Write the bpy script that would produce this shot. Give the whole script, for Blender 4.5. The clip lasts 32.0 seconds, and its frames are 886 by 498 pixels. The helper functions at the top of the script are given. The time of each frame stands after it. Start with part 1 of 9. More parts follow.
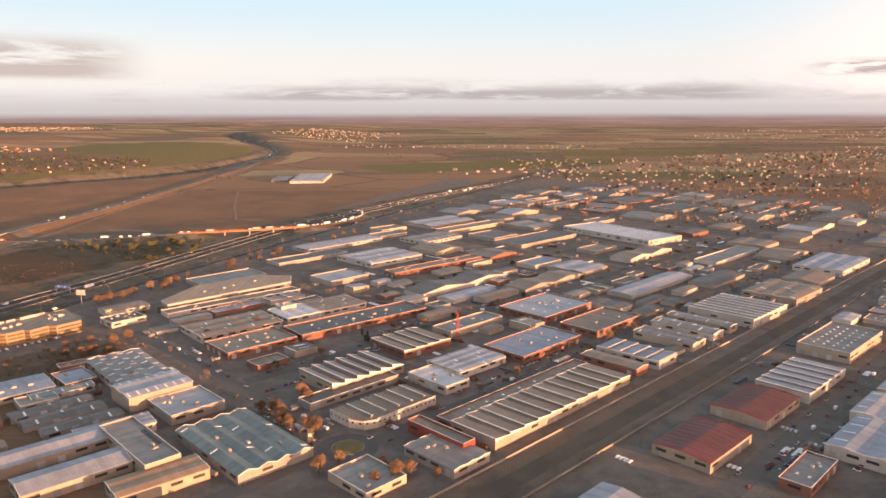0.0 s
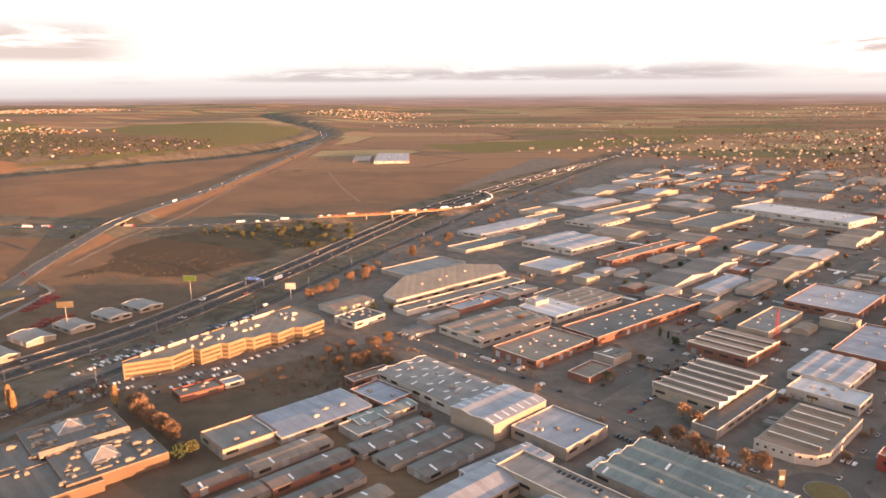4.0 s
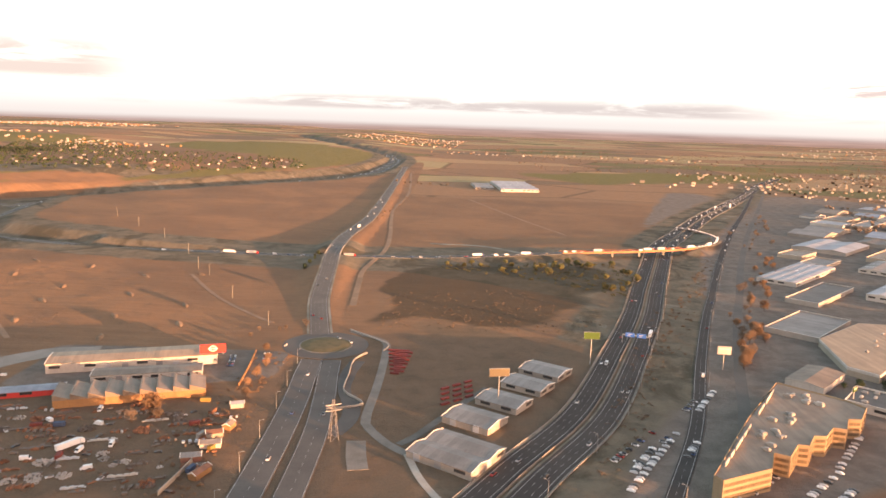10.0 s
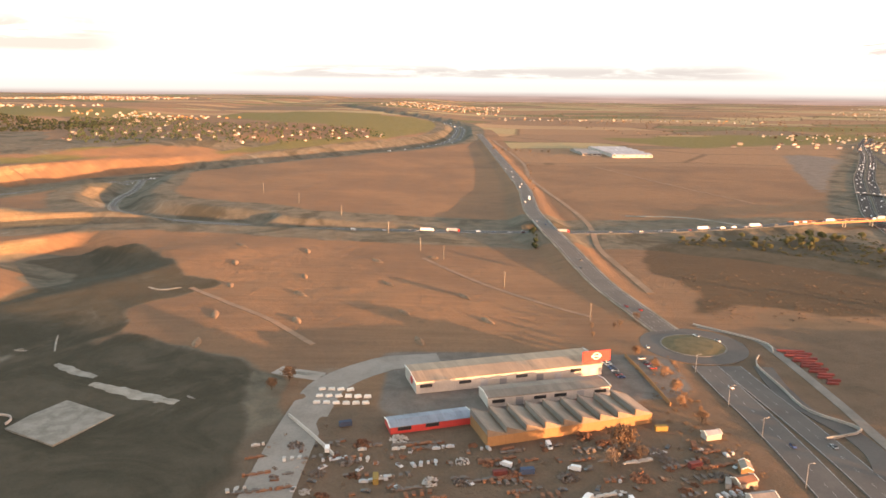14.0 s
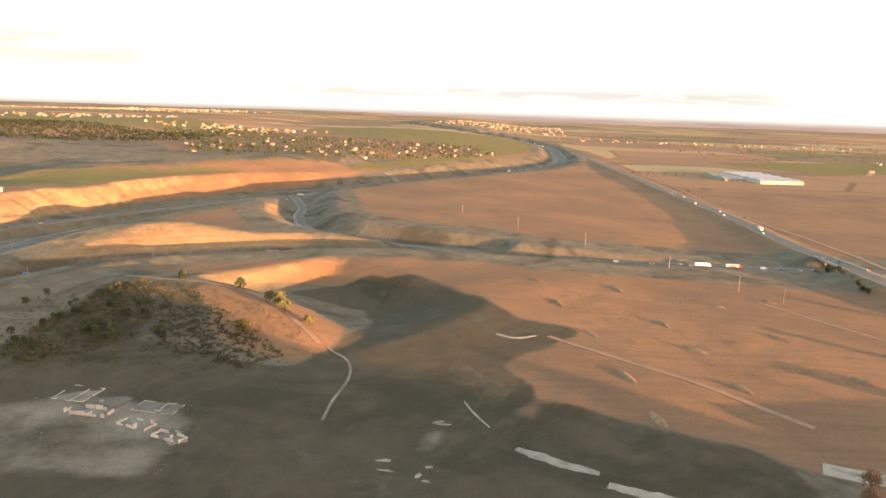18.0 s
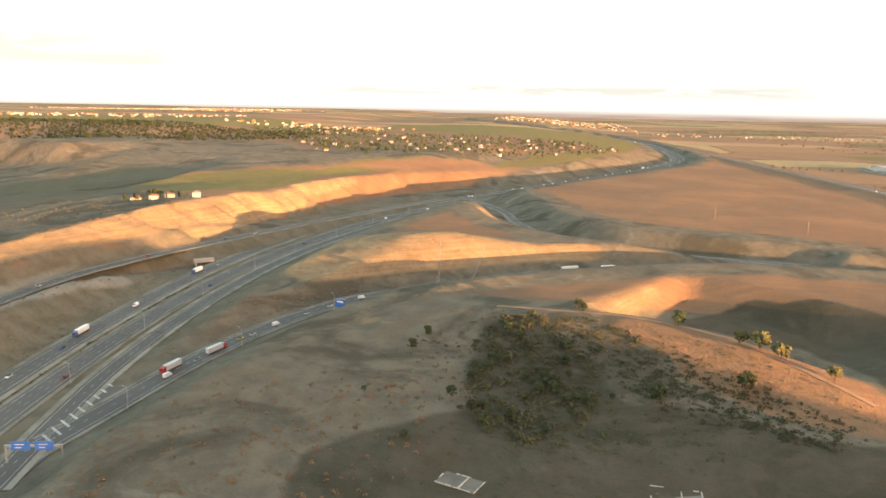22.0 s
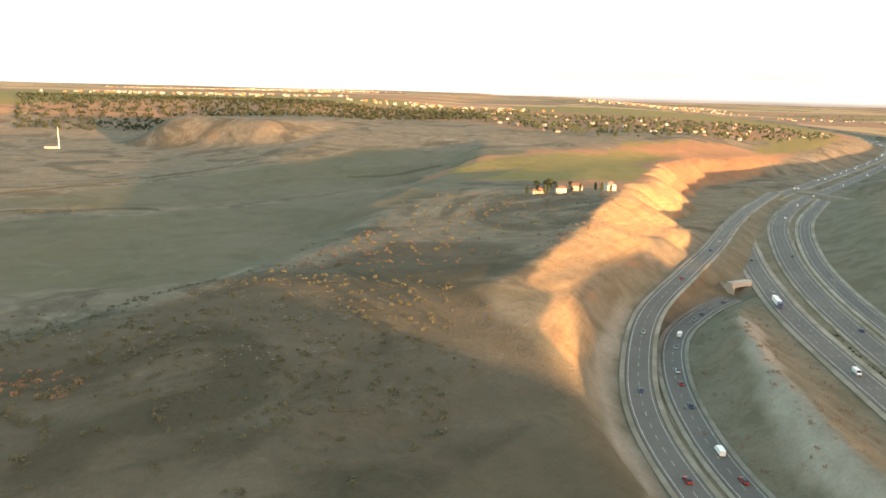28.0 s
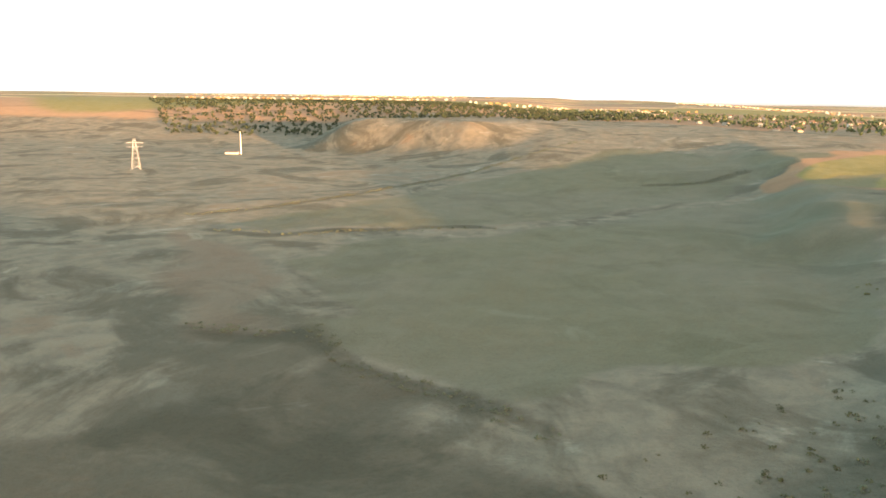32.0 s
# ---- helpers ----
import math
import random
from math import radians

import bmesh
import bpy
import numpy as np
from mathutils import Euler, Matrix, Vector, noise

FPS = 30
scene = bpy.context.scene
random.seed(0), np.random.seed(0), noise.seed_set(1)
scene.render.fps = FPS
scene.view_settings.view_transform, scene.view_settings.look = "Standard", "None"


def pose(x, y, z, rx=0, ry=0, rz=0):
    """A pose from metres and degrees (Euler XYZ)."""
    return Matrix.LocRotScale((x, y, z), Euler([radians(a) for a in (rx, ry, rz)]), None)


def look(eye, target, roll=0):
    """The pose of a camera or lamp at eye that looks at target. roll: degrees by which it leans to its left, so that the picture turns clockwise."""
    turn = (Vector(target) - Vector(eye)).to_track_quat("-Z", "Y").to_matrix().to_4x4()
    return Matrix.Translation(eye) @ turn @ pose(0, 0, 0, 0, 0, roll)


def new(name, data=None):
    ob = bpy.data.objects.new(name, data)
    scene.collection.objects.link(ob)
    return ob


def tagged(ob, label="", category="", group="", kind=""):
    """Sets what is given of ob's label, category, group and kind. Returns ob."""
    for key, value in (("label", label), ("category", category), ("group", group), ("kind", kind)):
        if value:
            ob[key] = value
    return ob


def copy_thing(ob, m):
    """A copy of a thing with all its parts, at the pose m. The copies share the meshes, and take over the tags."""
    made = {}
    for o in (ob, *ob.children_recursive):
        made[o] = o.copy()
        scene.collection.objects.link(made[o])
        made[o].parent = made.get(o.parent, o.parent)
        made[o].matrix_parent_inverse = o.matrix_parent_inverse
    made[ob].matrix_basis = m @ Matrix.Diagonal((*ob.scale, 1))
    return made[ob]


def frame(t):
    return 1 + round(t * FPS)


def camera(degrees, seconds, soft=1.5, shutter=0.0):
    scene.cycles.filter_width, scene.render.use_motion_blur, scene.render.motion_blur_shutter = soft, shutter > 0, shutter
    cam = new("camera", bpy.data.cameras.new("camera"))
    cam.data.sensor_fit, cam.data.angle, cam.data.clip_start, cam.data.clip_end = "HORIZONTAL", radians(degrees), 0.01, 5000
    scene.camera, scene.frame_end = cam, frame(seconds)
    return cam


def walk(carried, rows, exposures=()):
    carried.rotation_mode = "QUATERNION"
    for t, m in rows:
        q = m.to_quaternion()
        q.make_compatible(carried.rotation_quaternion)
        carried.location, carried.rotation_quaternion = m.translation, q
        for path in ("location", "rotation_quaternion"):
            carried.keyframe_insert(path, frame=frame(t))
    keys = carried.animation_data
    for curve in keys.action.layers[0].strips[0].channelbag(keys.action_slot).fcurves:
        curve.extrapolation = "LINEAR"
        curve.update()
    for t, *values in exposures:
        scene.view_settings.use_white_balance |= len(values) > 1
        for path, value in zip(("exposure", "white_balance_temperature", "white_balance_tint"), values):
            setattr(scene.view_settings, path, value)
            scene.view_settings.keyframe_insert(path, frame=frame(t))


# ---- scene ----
cam = camera(63.5, 32.0, soft=1.6)
SITE = 0.511                      # metres to one unit of the plan in which the place is laid out
METRES, EYE, TILT, LEAN, TURN = 2250.0 * SITE, 214.0 * SITE, 0.0, 0.0, 0.0
ROWS = [
    (0.0, 0.0, 0.0, 0.0, -0.02, -10.87, 0.12),
    (0.5, -0.014, 0.0058, -0.0007, -0.12, -10.87, 0.16),
    (1.0, -0.028, 0.0116, -0.0016, 0.03, -11.05, 0.37),
    (1.5, -0.0421, 0.0173, -0.0025, -0.09, -11.31, 0.29),
    (2.0, -0.0563, 0.0229, -0.0032, 0.51, -11.93, 0.49),
    (2.5, -0.0703, 0.0287, -0.0041, 1.24, -13.11, 0.88),
    (4.5, -0.1261, 0.0518, -0.0074, 0.17, -12.18, 0.39),
    (5.0, -0.1399, 0.0575, -0.0083, 0.51, -12.62, 0.23),
    (5.5, -0.1536, 0.0634, -0.009, 0.63, -13.09, 0.18),
    (6.0, -0.1674, 0.0692, -0.0098, 0.71, -13.29, 0.16),
    (6.5, -0.1812, 0.0751, -0.0106, 0.7, -13.49, 0.1),
    (7.0, -0.1949, 0.0808, -0.0111, 0.72, -13.62, 0.17),
    (7.5, -0.2087, 0.0867, -0.0118, 0.7, -13.43, 0.2),
    (8.0, -0.2224, 0.0925, -0.0126, 0.56, -13.27, 0.15),
    (8.5, -0.2363, 0.0982, -0.0134, 0.51, -13.26, -0.09),
    (9.0, -0.2501, 0.1044, -0.0141, -0.25, -11.78, -0.78),
    (9.5, -0.2639, 0.1108, -0.0149, -0.81, -10.15, -1.53),
    (10.0, -0.2779, 0.1166, -0.016, 0.08, -10.04, -1.81),
    (10.5, -0.2917, 0.1225, -0.0168, 1.14, -11.44, -1.96),
    (11.0, -0.3057, 0.1281, -0.0175, 1.12, -12.41, -1.49),
    (11.5, -0.3196, 0.1337, -0.0184, 1.16, -13.11, -0.65),
    (12.0, -0.3335, 0.1397, -0.0194, 0.65, -13.03, -1.31),
    (12.5, -0.3474, 0.1455, -0.0202, 0.53, -12.7, -1.13),
    (13.0, -0.3614, 0.1511, -0.0214, 0.47, -12.38, -0.95),
    (13.5, -0.3753, 0.157, -0.0224, 0.51, -12.63, -0.64),
    (15.5, -0.4307, 0.1769, -0.0244, 1.29, -12.01, -0.89),
    (16.0, -0.4455, 0.1825, -0.0252, 2.88, -12.57, -0.92),
    (16.5, -0.4598, 0.1885, -0.0261, 3.3, -13.17, -1.14),
    (17.0, -0.4745, 0.1945, -0.0267, 2.85, -12.36, -1.89),
    (17.5, -0.489, 0.2003, -0.0276, 3.18, -11.64, -1.85),
    (18.0, -0.5038, 0.2063, -0.0286, 2.8, -11.08, -1.78),
    (18.5, -0.5185, 0.2123, -0.0297, 3.08, -10.84, -1.68),
    (19.0, -0.5333, 0.2182, -0.0307, 3.71, -12.08, -1.6),
    (19.5, -0.548, 0.2237, -0.0315, 4.01, -13.36, -1.3),
    (20.0, -0.5631, 0.2295, -0.0323, 3.83, -12.88, -0.92),
    (20.5, -0.5781, 0.2356, -0.0332, 4.36, -11.92, -0.73),
    (21.0, -0.5929, 0.2412, -0.0339, 4.22, -11.85, -0.65),
    (21.5, -0.6079, 0.2472, -0.0349, 4.43, -11.73, -0.83),
    (22.0, -0.6229, 0.2531, -0.0356, 4.57, -11.29, -1.06),
    (22.5, -0.6378, 0.259, -0.0364, 4.82, -11.03, -0.99),
    (23.0, -0.6526, 0.2648, -0.0375, 5.39, -11.62, -0.9),
    (23.5, -0.6677, 0.2705, -0.0383, 6.12, -13.34, -0.79),
    (24.0, -0.6825, 0.2763, -0.0392, 6.25, -14.15, -0.68),
    (24.5, -0.6974, 0.282, -0.04, 6.53, -14.46, -0.6),
    (25.0, -0.7123, 0.2878, -0.041, 6.69, -14.23, -0.42),
    (25.5, -0.7272, 0.2934, -0.0418, 6.61, -13.93, -0.36),
    (27.5, -0.7879, 0.3158, -0.0454, 7.43, -12.98, -0.79),
    (28.0, -0.8031, 0.3211, -0.0463, 6.91, -12.58, -1.37),
    (28.5, -0.8184, 0.327, -0.0474, 8.31, -12.68, -1.42),
    (29.0, -0.8339, 0.3326, -0.0486, 9.27, -12.94, -0.81),
    (29.5, -0.8493, 0.3385, -0.0496, 9.68, -13.25, -0.42),
    (30.0, -0.8648, 0.3447, -0.0509, 10.33, -13.08, 0.03),
    (30.5, -0.8803, 0.3511, -0.0521, 10.18, -12.74, -0.14),
    (31.0, -0.8958, 0.3567, -0.0532, 10.37, -12.71, 0.08),
    (31.5, -0.9111, 0.363, -0.0544, 10.73, -12.68, 0.17),
    (32.0, -0.9264, 0.3688, -0.0555, 11.02, -12.14, -0.7),
]
walk(cam, [(t, pose(0, 0, EYE, TILT, LEAN, TURN) @ pose(METRES * x, METRES * y, METRES * z, 90 + pitch, roll, yaw)) for t, x, y, z, yaw, pitch, roll in ROWS],
     exposures=[(0.0, 1.12, 7450, 38), (1.0, 1.25, 7500, 38), (4.5, 1.47, 7600, 38), (7.5, 1.57, 7650, 37), (12.0, 1.74, 7750, 32), (20.0, 2.0, 7700, 22), (28.0, 2.22, 7550, 16), (30.0, 2.48, 7450, 15), (32.0, 2.47, 7350, 13)])

# ---- light: a low winter sun behind the camera and a pale hazy sky ----
SUN_AZ, SUN_EL = -38.0, 2.8        # degrees, direction towards the sun, from +x counter-clockwise
sun_dir = Vector((math.cos(radians(SUN_AZ)) * math.cos(radians(SUN_EL)), math.sin(radians(SUN_AZ)) * math.cos(radians(SUN_EL)), math.sin(radians(SUN_EL))))
sun = new("sun", bpy.data.lights.new("sun", "SUN"))
sun.data.energy, sun.data.angle, sun.data.color = 5.0, radians(0.3), (1.0, 0.56, 0.26)
sun.matrix_world = look((0, 0, 900), Vector((0, 0, 900)) - sun_dir)


class Nodes:
    """Small helper to write node trees in few words."""

    def __init__(self, tree):
        self.tree = tree
        tree.nodes.clear()

    def add(self, kind, props=None, **sockets):
        n = self.tree.nodes.new(kind)
        for k, v in (props or {}).items():
            setattr(n, k, v)
        for k, v in sockets.items():
            self.set(n, k, v)
        return n

    def set(self, n, key, v):
        s = n.inputs[int(key[1:])] if key[0] == "i" and key[1:].isdigit() else n.inputs[key.replace("_", " ")]
        if isinstance(v, bpy.types.NodeSocket):
            self.tree.links.new(v, s)
        else:
            s.default_value = v
        return s

    def math(self, op, a, b=0.0, clamp=False):
        return self.add("ShaderNodeMath", {"operation": op, "use_clamp": clamp}, i0=a, i1=b).outputs[0]

    def mix(self, f, a, b):
        n = self.add("ShaderNodeMix", {"data_type": "RGBA"}, i0=f)
        self.set(n, "i6", a), self.set(n, "i7", b)
        return n.outputs[2]

    def mul(self, a, b):
        n = self.add("ShaderNodeMix", {"data_type": "RGBA", "blend_type": "MULTIPLY"}, i0=1.0)
        self.set(n, "i6", a), self.set(n, "i7", b)
        return n.outputs[2]

    def ramp(self, f, lo, hi):
        return self.add("ShaderNodeMapRange", {"interpolation_type": "SMOOTHSTEP"}, i0=f, i1=lo, i2=hi).outputs[0]

    def noise(self, vec, scale, detail=4.0, rough=0.55, distort=0.0):
        return self.add("ShaderNodeTexNoise", None, Vector=vec, Scale=scale, Detail=detail, Roughness=rough, Distortion=distort).outputs[0]

    def place(self):
        """Place in plan units."""
        p = self.add("ShaderNodeNewGeometry").outputs["Position"]
        return self.add("ShaderNodeVectorMath", {"operation": "SCALE"}, i0=p, Scale=1.0 / SITE).outputs[0]

    def grey(self, v):
        return self.add("ShaderNodeCombineColor", None, i0=v, i1=v, i2=v).outputs[0]


world = bpy.data.worlds.new("world")
scene.world = world
world.use_nodes = True
W = Nodes(world.node_tree)
sky = W.add("ShaderNodeTexSky", {"sky_type": "NISHITA", "sun_disc": False, "sun_elevation": radians(SUN_EL), "sun_rotation": radians(90 - SUN_AZ),
                                 "air_density": 1.2, "dust_density": 2.5, "ozone_density": 1.0, "altitude": 600.0})
geo = W.add("ShaderNodeTexCoord").outputs["Generated"]
sep = W.add("ShaderNodeSeparateXYZ", None, i0=geo)
zz = sep.outputs[2]
clear = W.mul(sky.outputs[0], (0.19, 0.205, 0.235, 1))
# haze fills the lower sky, brightest and warmest round the low sun
facing = W.add("ShaderNodeVectorMath", {"operation": "DOT_PRODUCT"}, i0=geo, i1=tuple(sun_dir)).outputs["Value"]
haze = W.mix(W.ramp(facing, -0.35, 1.0), (0.37, 0.475, 0.475, 1), (2.1, 1.5, 1.05, 1))
hazed = W.mix(W.math("MULTIPLY", W.ramp(zz, 0.62, 0.03), 0.85), clear, haze)
blue = W.math("MULTIPLY", W.ramp(zz, 0.045, 0.15), W.ramp(facing, 0.2, -0.5))
hazed = W.mix(W.math("MULTIPLY", blue, 0.9), hazed, (0.245, 0.425, 0.475, 1))
# clouds: a long low bank ahead, a pinkish heap to the west and torn shreds to the east
side = W.math("DIVIDE", sep.outputs[0], W.math("MAXIMUM", sep.outputs[1], 0.05))
stretch = W.add("ShaderNodeVectorMath", {"operation": "MULTIPLY"}, i0=geo, i1=(1.0, 1.0, 7.0)).outputs[0]
puff = W.noise(stretch, 7.0, 8.0, 0.62, 0.5)
torn = W.noise(stretch, 15.0, 8.0, 0.65, 0.6)


def window(v, a, b, c, d):
    return W.math("MULTIPLY", W.ramp(v, a, b), W.ramp(v, d, c))


bank_cloud = W.math("MULTIPLY", window(zz, 0.013, 0.018, 0.024, 0.040), window(side, -0.40, -0.15, 0.34, 0.50))
bank_cloud = W.math("MULTIPLY", bank_cloud, W.ramp(puff, 0.36, 0.54))
heap = W.math("MULTIPLY", window(zz, 0.036, 0.046, 0.070, 0.098), window(side, -1.05, -0.8, -0.50, -0.38))
heap = W.math("MULTIPLY", heap, W.ramp(puff, 0.32, 0.50))
shred = W.math("MULTIPLY", window(zz, 0.040, 0.046, 0.054, 0.064), window(side, 0.47, 0.56, 0.75, 0.95))
shred = W.math("MULTIPLY", shred, W.ramp(torn, 0.45, 0.60))
wisps = W.math("MULTIPLY", window(zz, 0.010, 0.016, 0.034, 0.050), W.ramp(W.noise(stretch, 3.6, 8.0, 0.65, 0.5), 0.48, 0.66))
sky1 = W.mix(W.math("MULTIPLY", wisps, 0.45), hazed, (0.205, 0.22, 0.216, 1))
sky1 = W.mix(W.math("MULTIPLY", bank_cloud, 0.85), sky1, (0.175, 0.192, 0.192, 1))
sky1 = W.mix(W.math("MULTIPLY", heap, 0.8), sky1, (0.225, 0.222, 0.205, 1))
sky1 = W.mix(W.math("MULTIPLY", shred, 0.8), sky1, (0.185, 0.185, 0.185, 1))
low = W.math("MULTIPLY", W.ramp(zz, 0.035, -0.002), 0.8)
sky2 = W.mix(low, sky1, (0.232, 0.262, 0.256, 1))
# the plain too far off to be built, haze painted in towards the horizon
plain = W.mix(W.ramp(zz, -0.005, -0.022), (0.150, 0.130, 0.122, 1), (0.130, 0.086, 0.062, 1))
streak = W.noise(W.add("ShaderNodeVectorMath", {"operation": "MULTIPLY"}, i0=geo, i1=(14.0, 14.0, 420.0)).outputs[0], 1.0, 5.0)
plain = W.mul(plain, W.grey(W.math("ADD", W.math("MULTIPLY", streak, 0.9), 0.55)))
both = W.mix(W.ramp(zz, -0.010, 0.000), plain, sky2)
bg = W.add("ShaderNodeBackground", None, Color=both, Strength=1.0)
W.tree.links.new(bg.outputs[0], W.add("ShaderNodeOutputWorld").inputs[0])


# ---- materials ----
def material(name, a, b=None, rough=0.8, metal=0.0, big=0.05, fine=1.5, bump=0.15, vary=0.12, streaks=0.0, specular=0.3):
    """Two-scale mottled surface: a and b are the two tones, big and fine the patches per metre, vary the change from object to object."""
    m = bpy.data.materials.new(name)
    m.use_nodes = True
    n = Nodes(m.node_tree)
    pos = n.place()
    b = b or tuple(v * 0.72 for v in a)
    f1 = n.noise(pos, big, 5.0, 0.6, 0.3)
    f2 = n.noise(pos, fine, 4.0, 0.6)
    col = n.mix(n.ramp(f1, 0.33, 0.68), (*a, 1), (*b, 1))
    col = n.mul(col, n.grey(n.math("ADD", n.math("MULTIPLY", f2, 0.5), 0.75)))
    if streaks:
        sv = n.add("ShaderNodeVectorMath", {"operation": "MULTIPLY"}, i0=pos, i1=(1.2, 1.2, 0.08)).outputs[0]
        col = n.mix(n.math("MULTIPLY", n.ramp(n.noise(sv, 1.0, 3.0), 0.52, 0.72), streaks), col, tuple(v * 0.5 for v in a) + (1,))
    if vary:
        rnd = n.add("ShaderNodeObjectInfo").outputs["Random"]
        col = n.mul(col, n.grey(n.math("ADD", n.math("MULTIPLY", rnd, 2 * vary), 1 - vary)))
    bs = n.add("ShaderNodeBsdfPrincipled", None, Base_Color=col, Metallic=metal)
    n.set(bs, "Roughness", n.math("ADD", n.math("MULTIPLY", f2, 0.2), rough - 0.1, True))
    n.set(bs, "Specular IOR Level", specular)
    if bump:
        bn = n.add("ShaderNodeBump", None, Strength=bump, Distance=0.3 * SITE, Height=f2)
        n.set(bs, "Normal", bn.outputs[0])
    n.tree.links.new(bs.outputs[0], n.add("ShaderNodeOutputMaterial").inputs[0])
    return m


def corrugated(name, a, b, rough=0.55, metal=0.0, pitch=1.1, axis=0, stain=0.35):
    """Profiled metal or fibre-cement sheet: ribs along one of the object's axes, sheet joints and run-off stains."""
    m = bpy.data.materials.new(name)
    m.use_nodes = True
    n = Nodes(m.node_tree)
    obj = n.add("ShaderNodeTexCoord").outputs["Object"]
    pos = n.place()
    x = n.add("ShaderNodeSeparateXYZ", None, i0=obj).outputs[axis]
    rib = n.math("SINE", n.math("MULTIPLY", x, 6.283 / pitch))
    cell = n.add("ShaderNodeTexWhiteNoise", {"noise_dimensions": "1D"}, W=n.math("FLOOR", n.math("MULTIPLY", x, 1 / 3.3))).outputs[0]
    f1 = n.noise(pos, 0.06, 5.0, 0.65, 0.4)
    f2 = n.noise(pos, 1.3, 4.0)
    col = n.mix(n.ramp(f1, 0.35, 0.68), (*a, 1), (*b, 1))
    col = n.mul(col, n.grey(n.math("ADD", n.math("MULTIPLY", cell, 0.22), 0.86)))
    sc = [0.9, 0.9, 0.9]
    sc[1 - axis] = 0.05
    sv = n.add("ShaderNodeVectorMath", {"operation": "MULTIPLY"}, i0=obj, i1=tuple(sc)).outputs[0]
    col = n.mix(n.math("MULTIPLY", n.ramp(n.noise(sv, 0.8, 4.0), 0.48, 0.75), stain), col, tuple(v * 0.45 for v in b) + (1,))
    col = n.mul(col, n.grey(n.math("ADD", n.math("MULTIPLY", f2, 0.36), 0.82)))
    rnd = n.add("ShaderNodeObjectInfo").outputs["Random"]
    col = n.mul(col, n.grey(n.math("ADD", n.math("MULTIPLY", rnd, 0.24), 0.88)))
    bs = n.add("ShaderNodeBsdfPrincipled", None, Base_Color=col, Metallic=metal)
    n.set(bs, "Roughness", n.math("ADD", n.math("MULTIPLY", f2, 0.2), rough - 0.1, True))
    n.set(bs, "Specular IOR Level", 0.35)
    bn = n.add("ShaderNodeBump", None, Strength=0.35, Distance=0.08 * SITE, Height=n.math("ADD", n.math("MULTIPLY", rib, 0.5), f2))
    n.set(bs, "Normal", bn.outputs[0])
    n.tree.links.new(bs.outputs[0], n.add("ShaderNodeOutputMaterial").inputs[0])
    return m


def glass(name, tint=(0.07, 0.09, 0.11), rough=0.12):
    return material(name, tint, tint, rough=rough, big=0.3, fine=2.0, bump=0.02, vary=0.3, specular=0.8)


ROOF = {
    "grey": corrugated("roof_sheet_grey", (0.26, 0.245, 0.232), (0.20, 0.188, 0.178)),
    "brown": corrugated("roof_sheet_brown", (0.27, 0.21, 0.16), (0.20, 0.155, 0.12)),
    "beige": corrugated("roof_sheet_beige", (0.39, 0.26, 0.165), (0.32, 0.215, 0.14)),
    "pale": corrugated("roof_sheet_pale", (0.36, 0.38, 0.42), (0.29, 0.305, 0.335), stain=0.25),
    "white": corrugated("roof_sheet_white", (0.58, 0.59, 0.61), (0.50, 0.51, 0.53), stain=0.12),
    "teal": corrugated("roof_sheet_weathered_teal", (0.19, 0.24, 0.235), (0.14, 0.18, 0.175)),
    "blue": corrugated("roof_sheet_blue_grey", (0.29, 0.335, 0.40), (0.23, 0.265, 0.32)),
    "red": corrugated("roof_sheet_red", (0.17, 0.052, 0.05), (0.125, 0.042, 0.04), stain=0.3),
    "dark": corrugated("roof_felt_dark", (0.15, 0.135, 0.125), (0.11, 0.10, 0.09), pitch=3.0),
    "tile": material("roof_tiles_terracotta", (0.26, 0.13, 0.085), (0.19, 0.10, 0.07), big=0.2, fine=3.0),
}
WALL = {
    "white": material("wall_white_render", (0.50, 0.47, 0.43), (0.40, 0.375, 0.34), rough=0.85, streaks=0.25),
    "cream": material("wall_cream_panel", (0.38, 0.33, 0.27), (0.31, 0.27, 0.22), rough=0.85, streaks=0.25),
    "grey": material("wall_grey_block", (0.33, 0.305, 0.275), (0.26, 0.24, 0.215), rough=0.9, streaks=0.3),
    "brick": material("wall_red_brick", (0.25, 0.125, 0.092), (0.20, 0.10, 0.076), rough=0.9, fine=4.0, streaks=0.15),
    "redbrick": material("wall_deep_red_brick", (0.36, 0.085, 0.06), (0.28, 0.07, 0.05), rough=0.9, fine=4.0, streaks=0.15),
    "ochre": material("wall_ochre_render", (0.35, 0.195, 0.09), (0.28, 0.155, 0.075), rough=0.9, streaks=0.2),
    "yellow": material("wall_pale_yellow_concrete", (0.36, 0.265, 0.17), (0.30, 0.22, 0.14), rough=0.85, streaks=0.15),
    "red": material("wall_red_cladding", (0.50, 0.06, 0.05), (0.42, 0.05, 0.045), rough=0.6),
}
M_TRIM = material("white_metal_trim", (0.80, 0.77, 0.70), rough=0.5, vary=0.06)
M_TRIM_RED = material("red_painted_trim", (0.52, 0.07, 0.05), rough=0.5)
M_SKYL = material("rooflight_polycarbonate", (0.78, 0.79, 0.80), (0.66, 0.68, 0.70), rough=0.35, vary=0.1, specular=0.5)
M_SAWGLASS = material("old_sawtooth_glazing", (0.27, 0.25, 0.225), (0.20, 0.185, 0.165), rough=0.4, vary=0.15, specular=0.4)
M_GLASS = material("window_glass", (0.035, 0.04, 0.045), (0.03, 0.032, 0.035), rough=0.35, big=0.3, fine=2.0, bump=0.02, vary=0.3, specular=0.25)
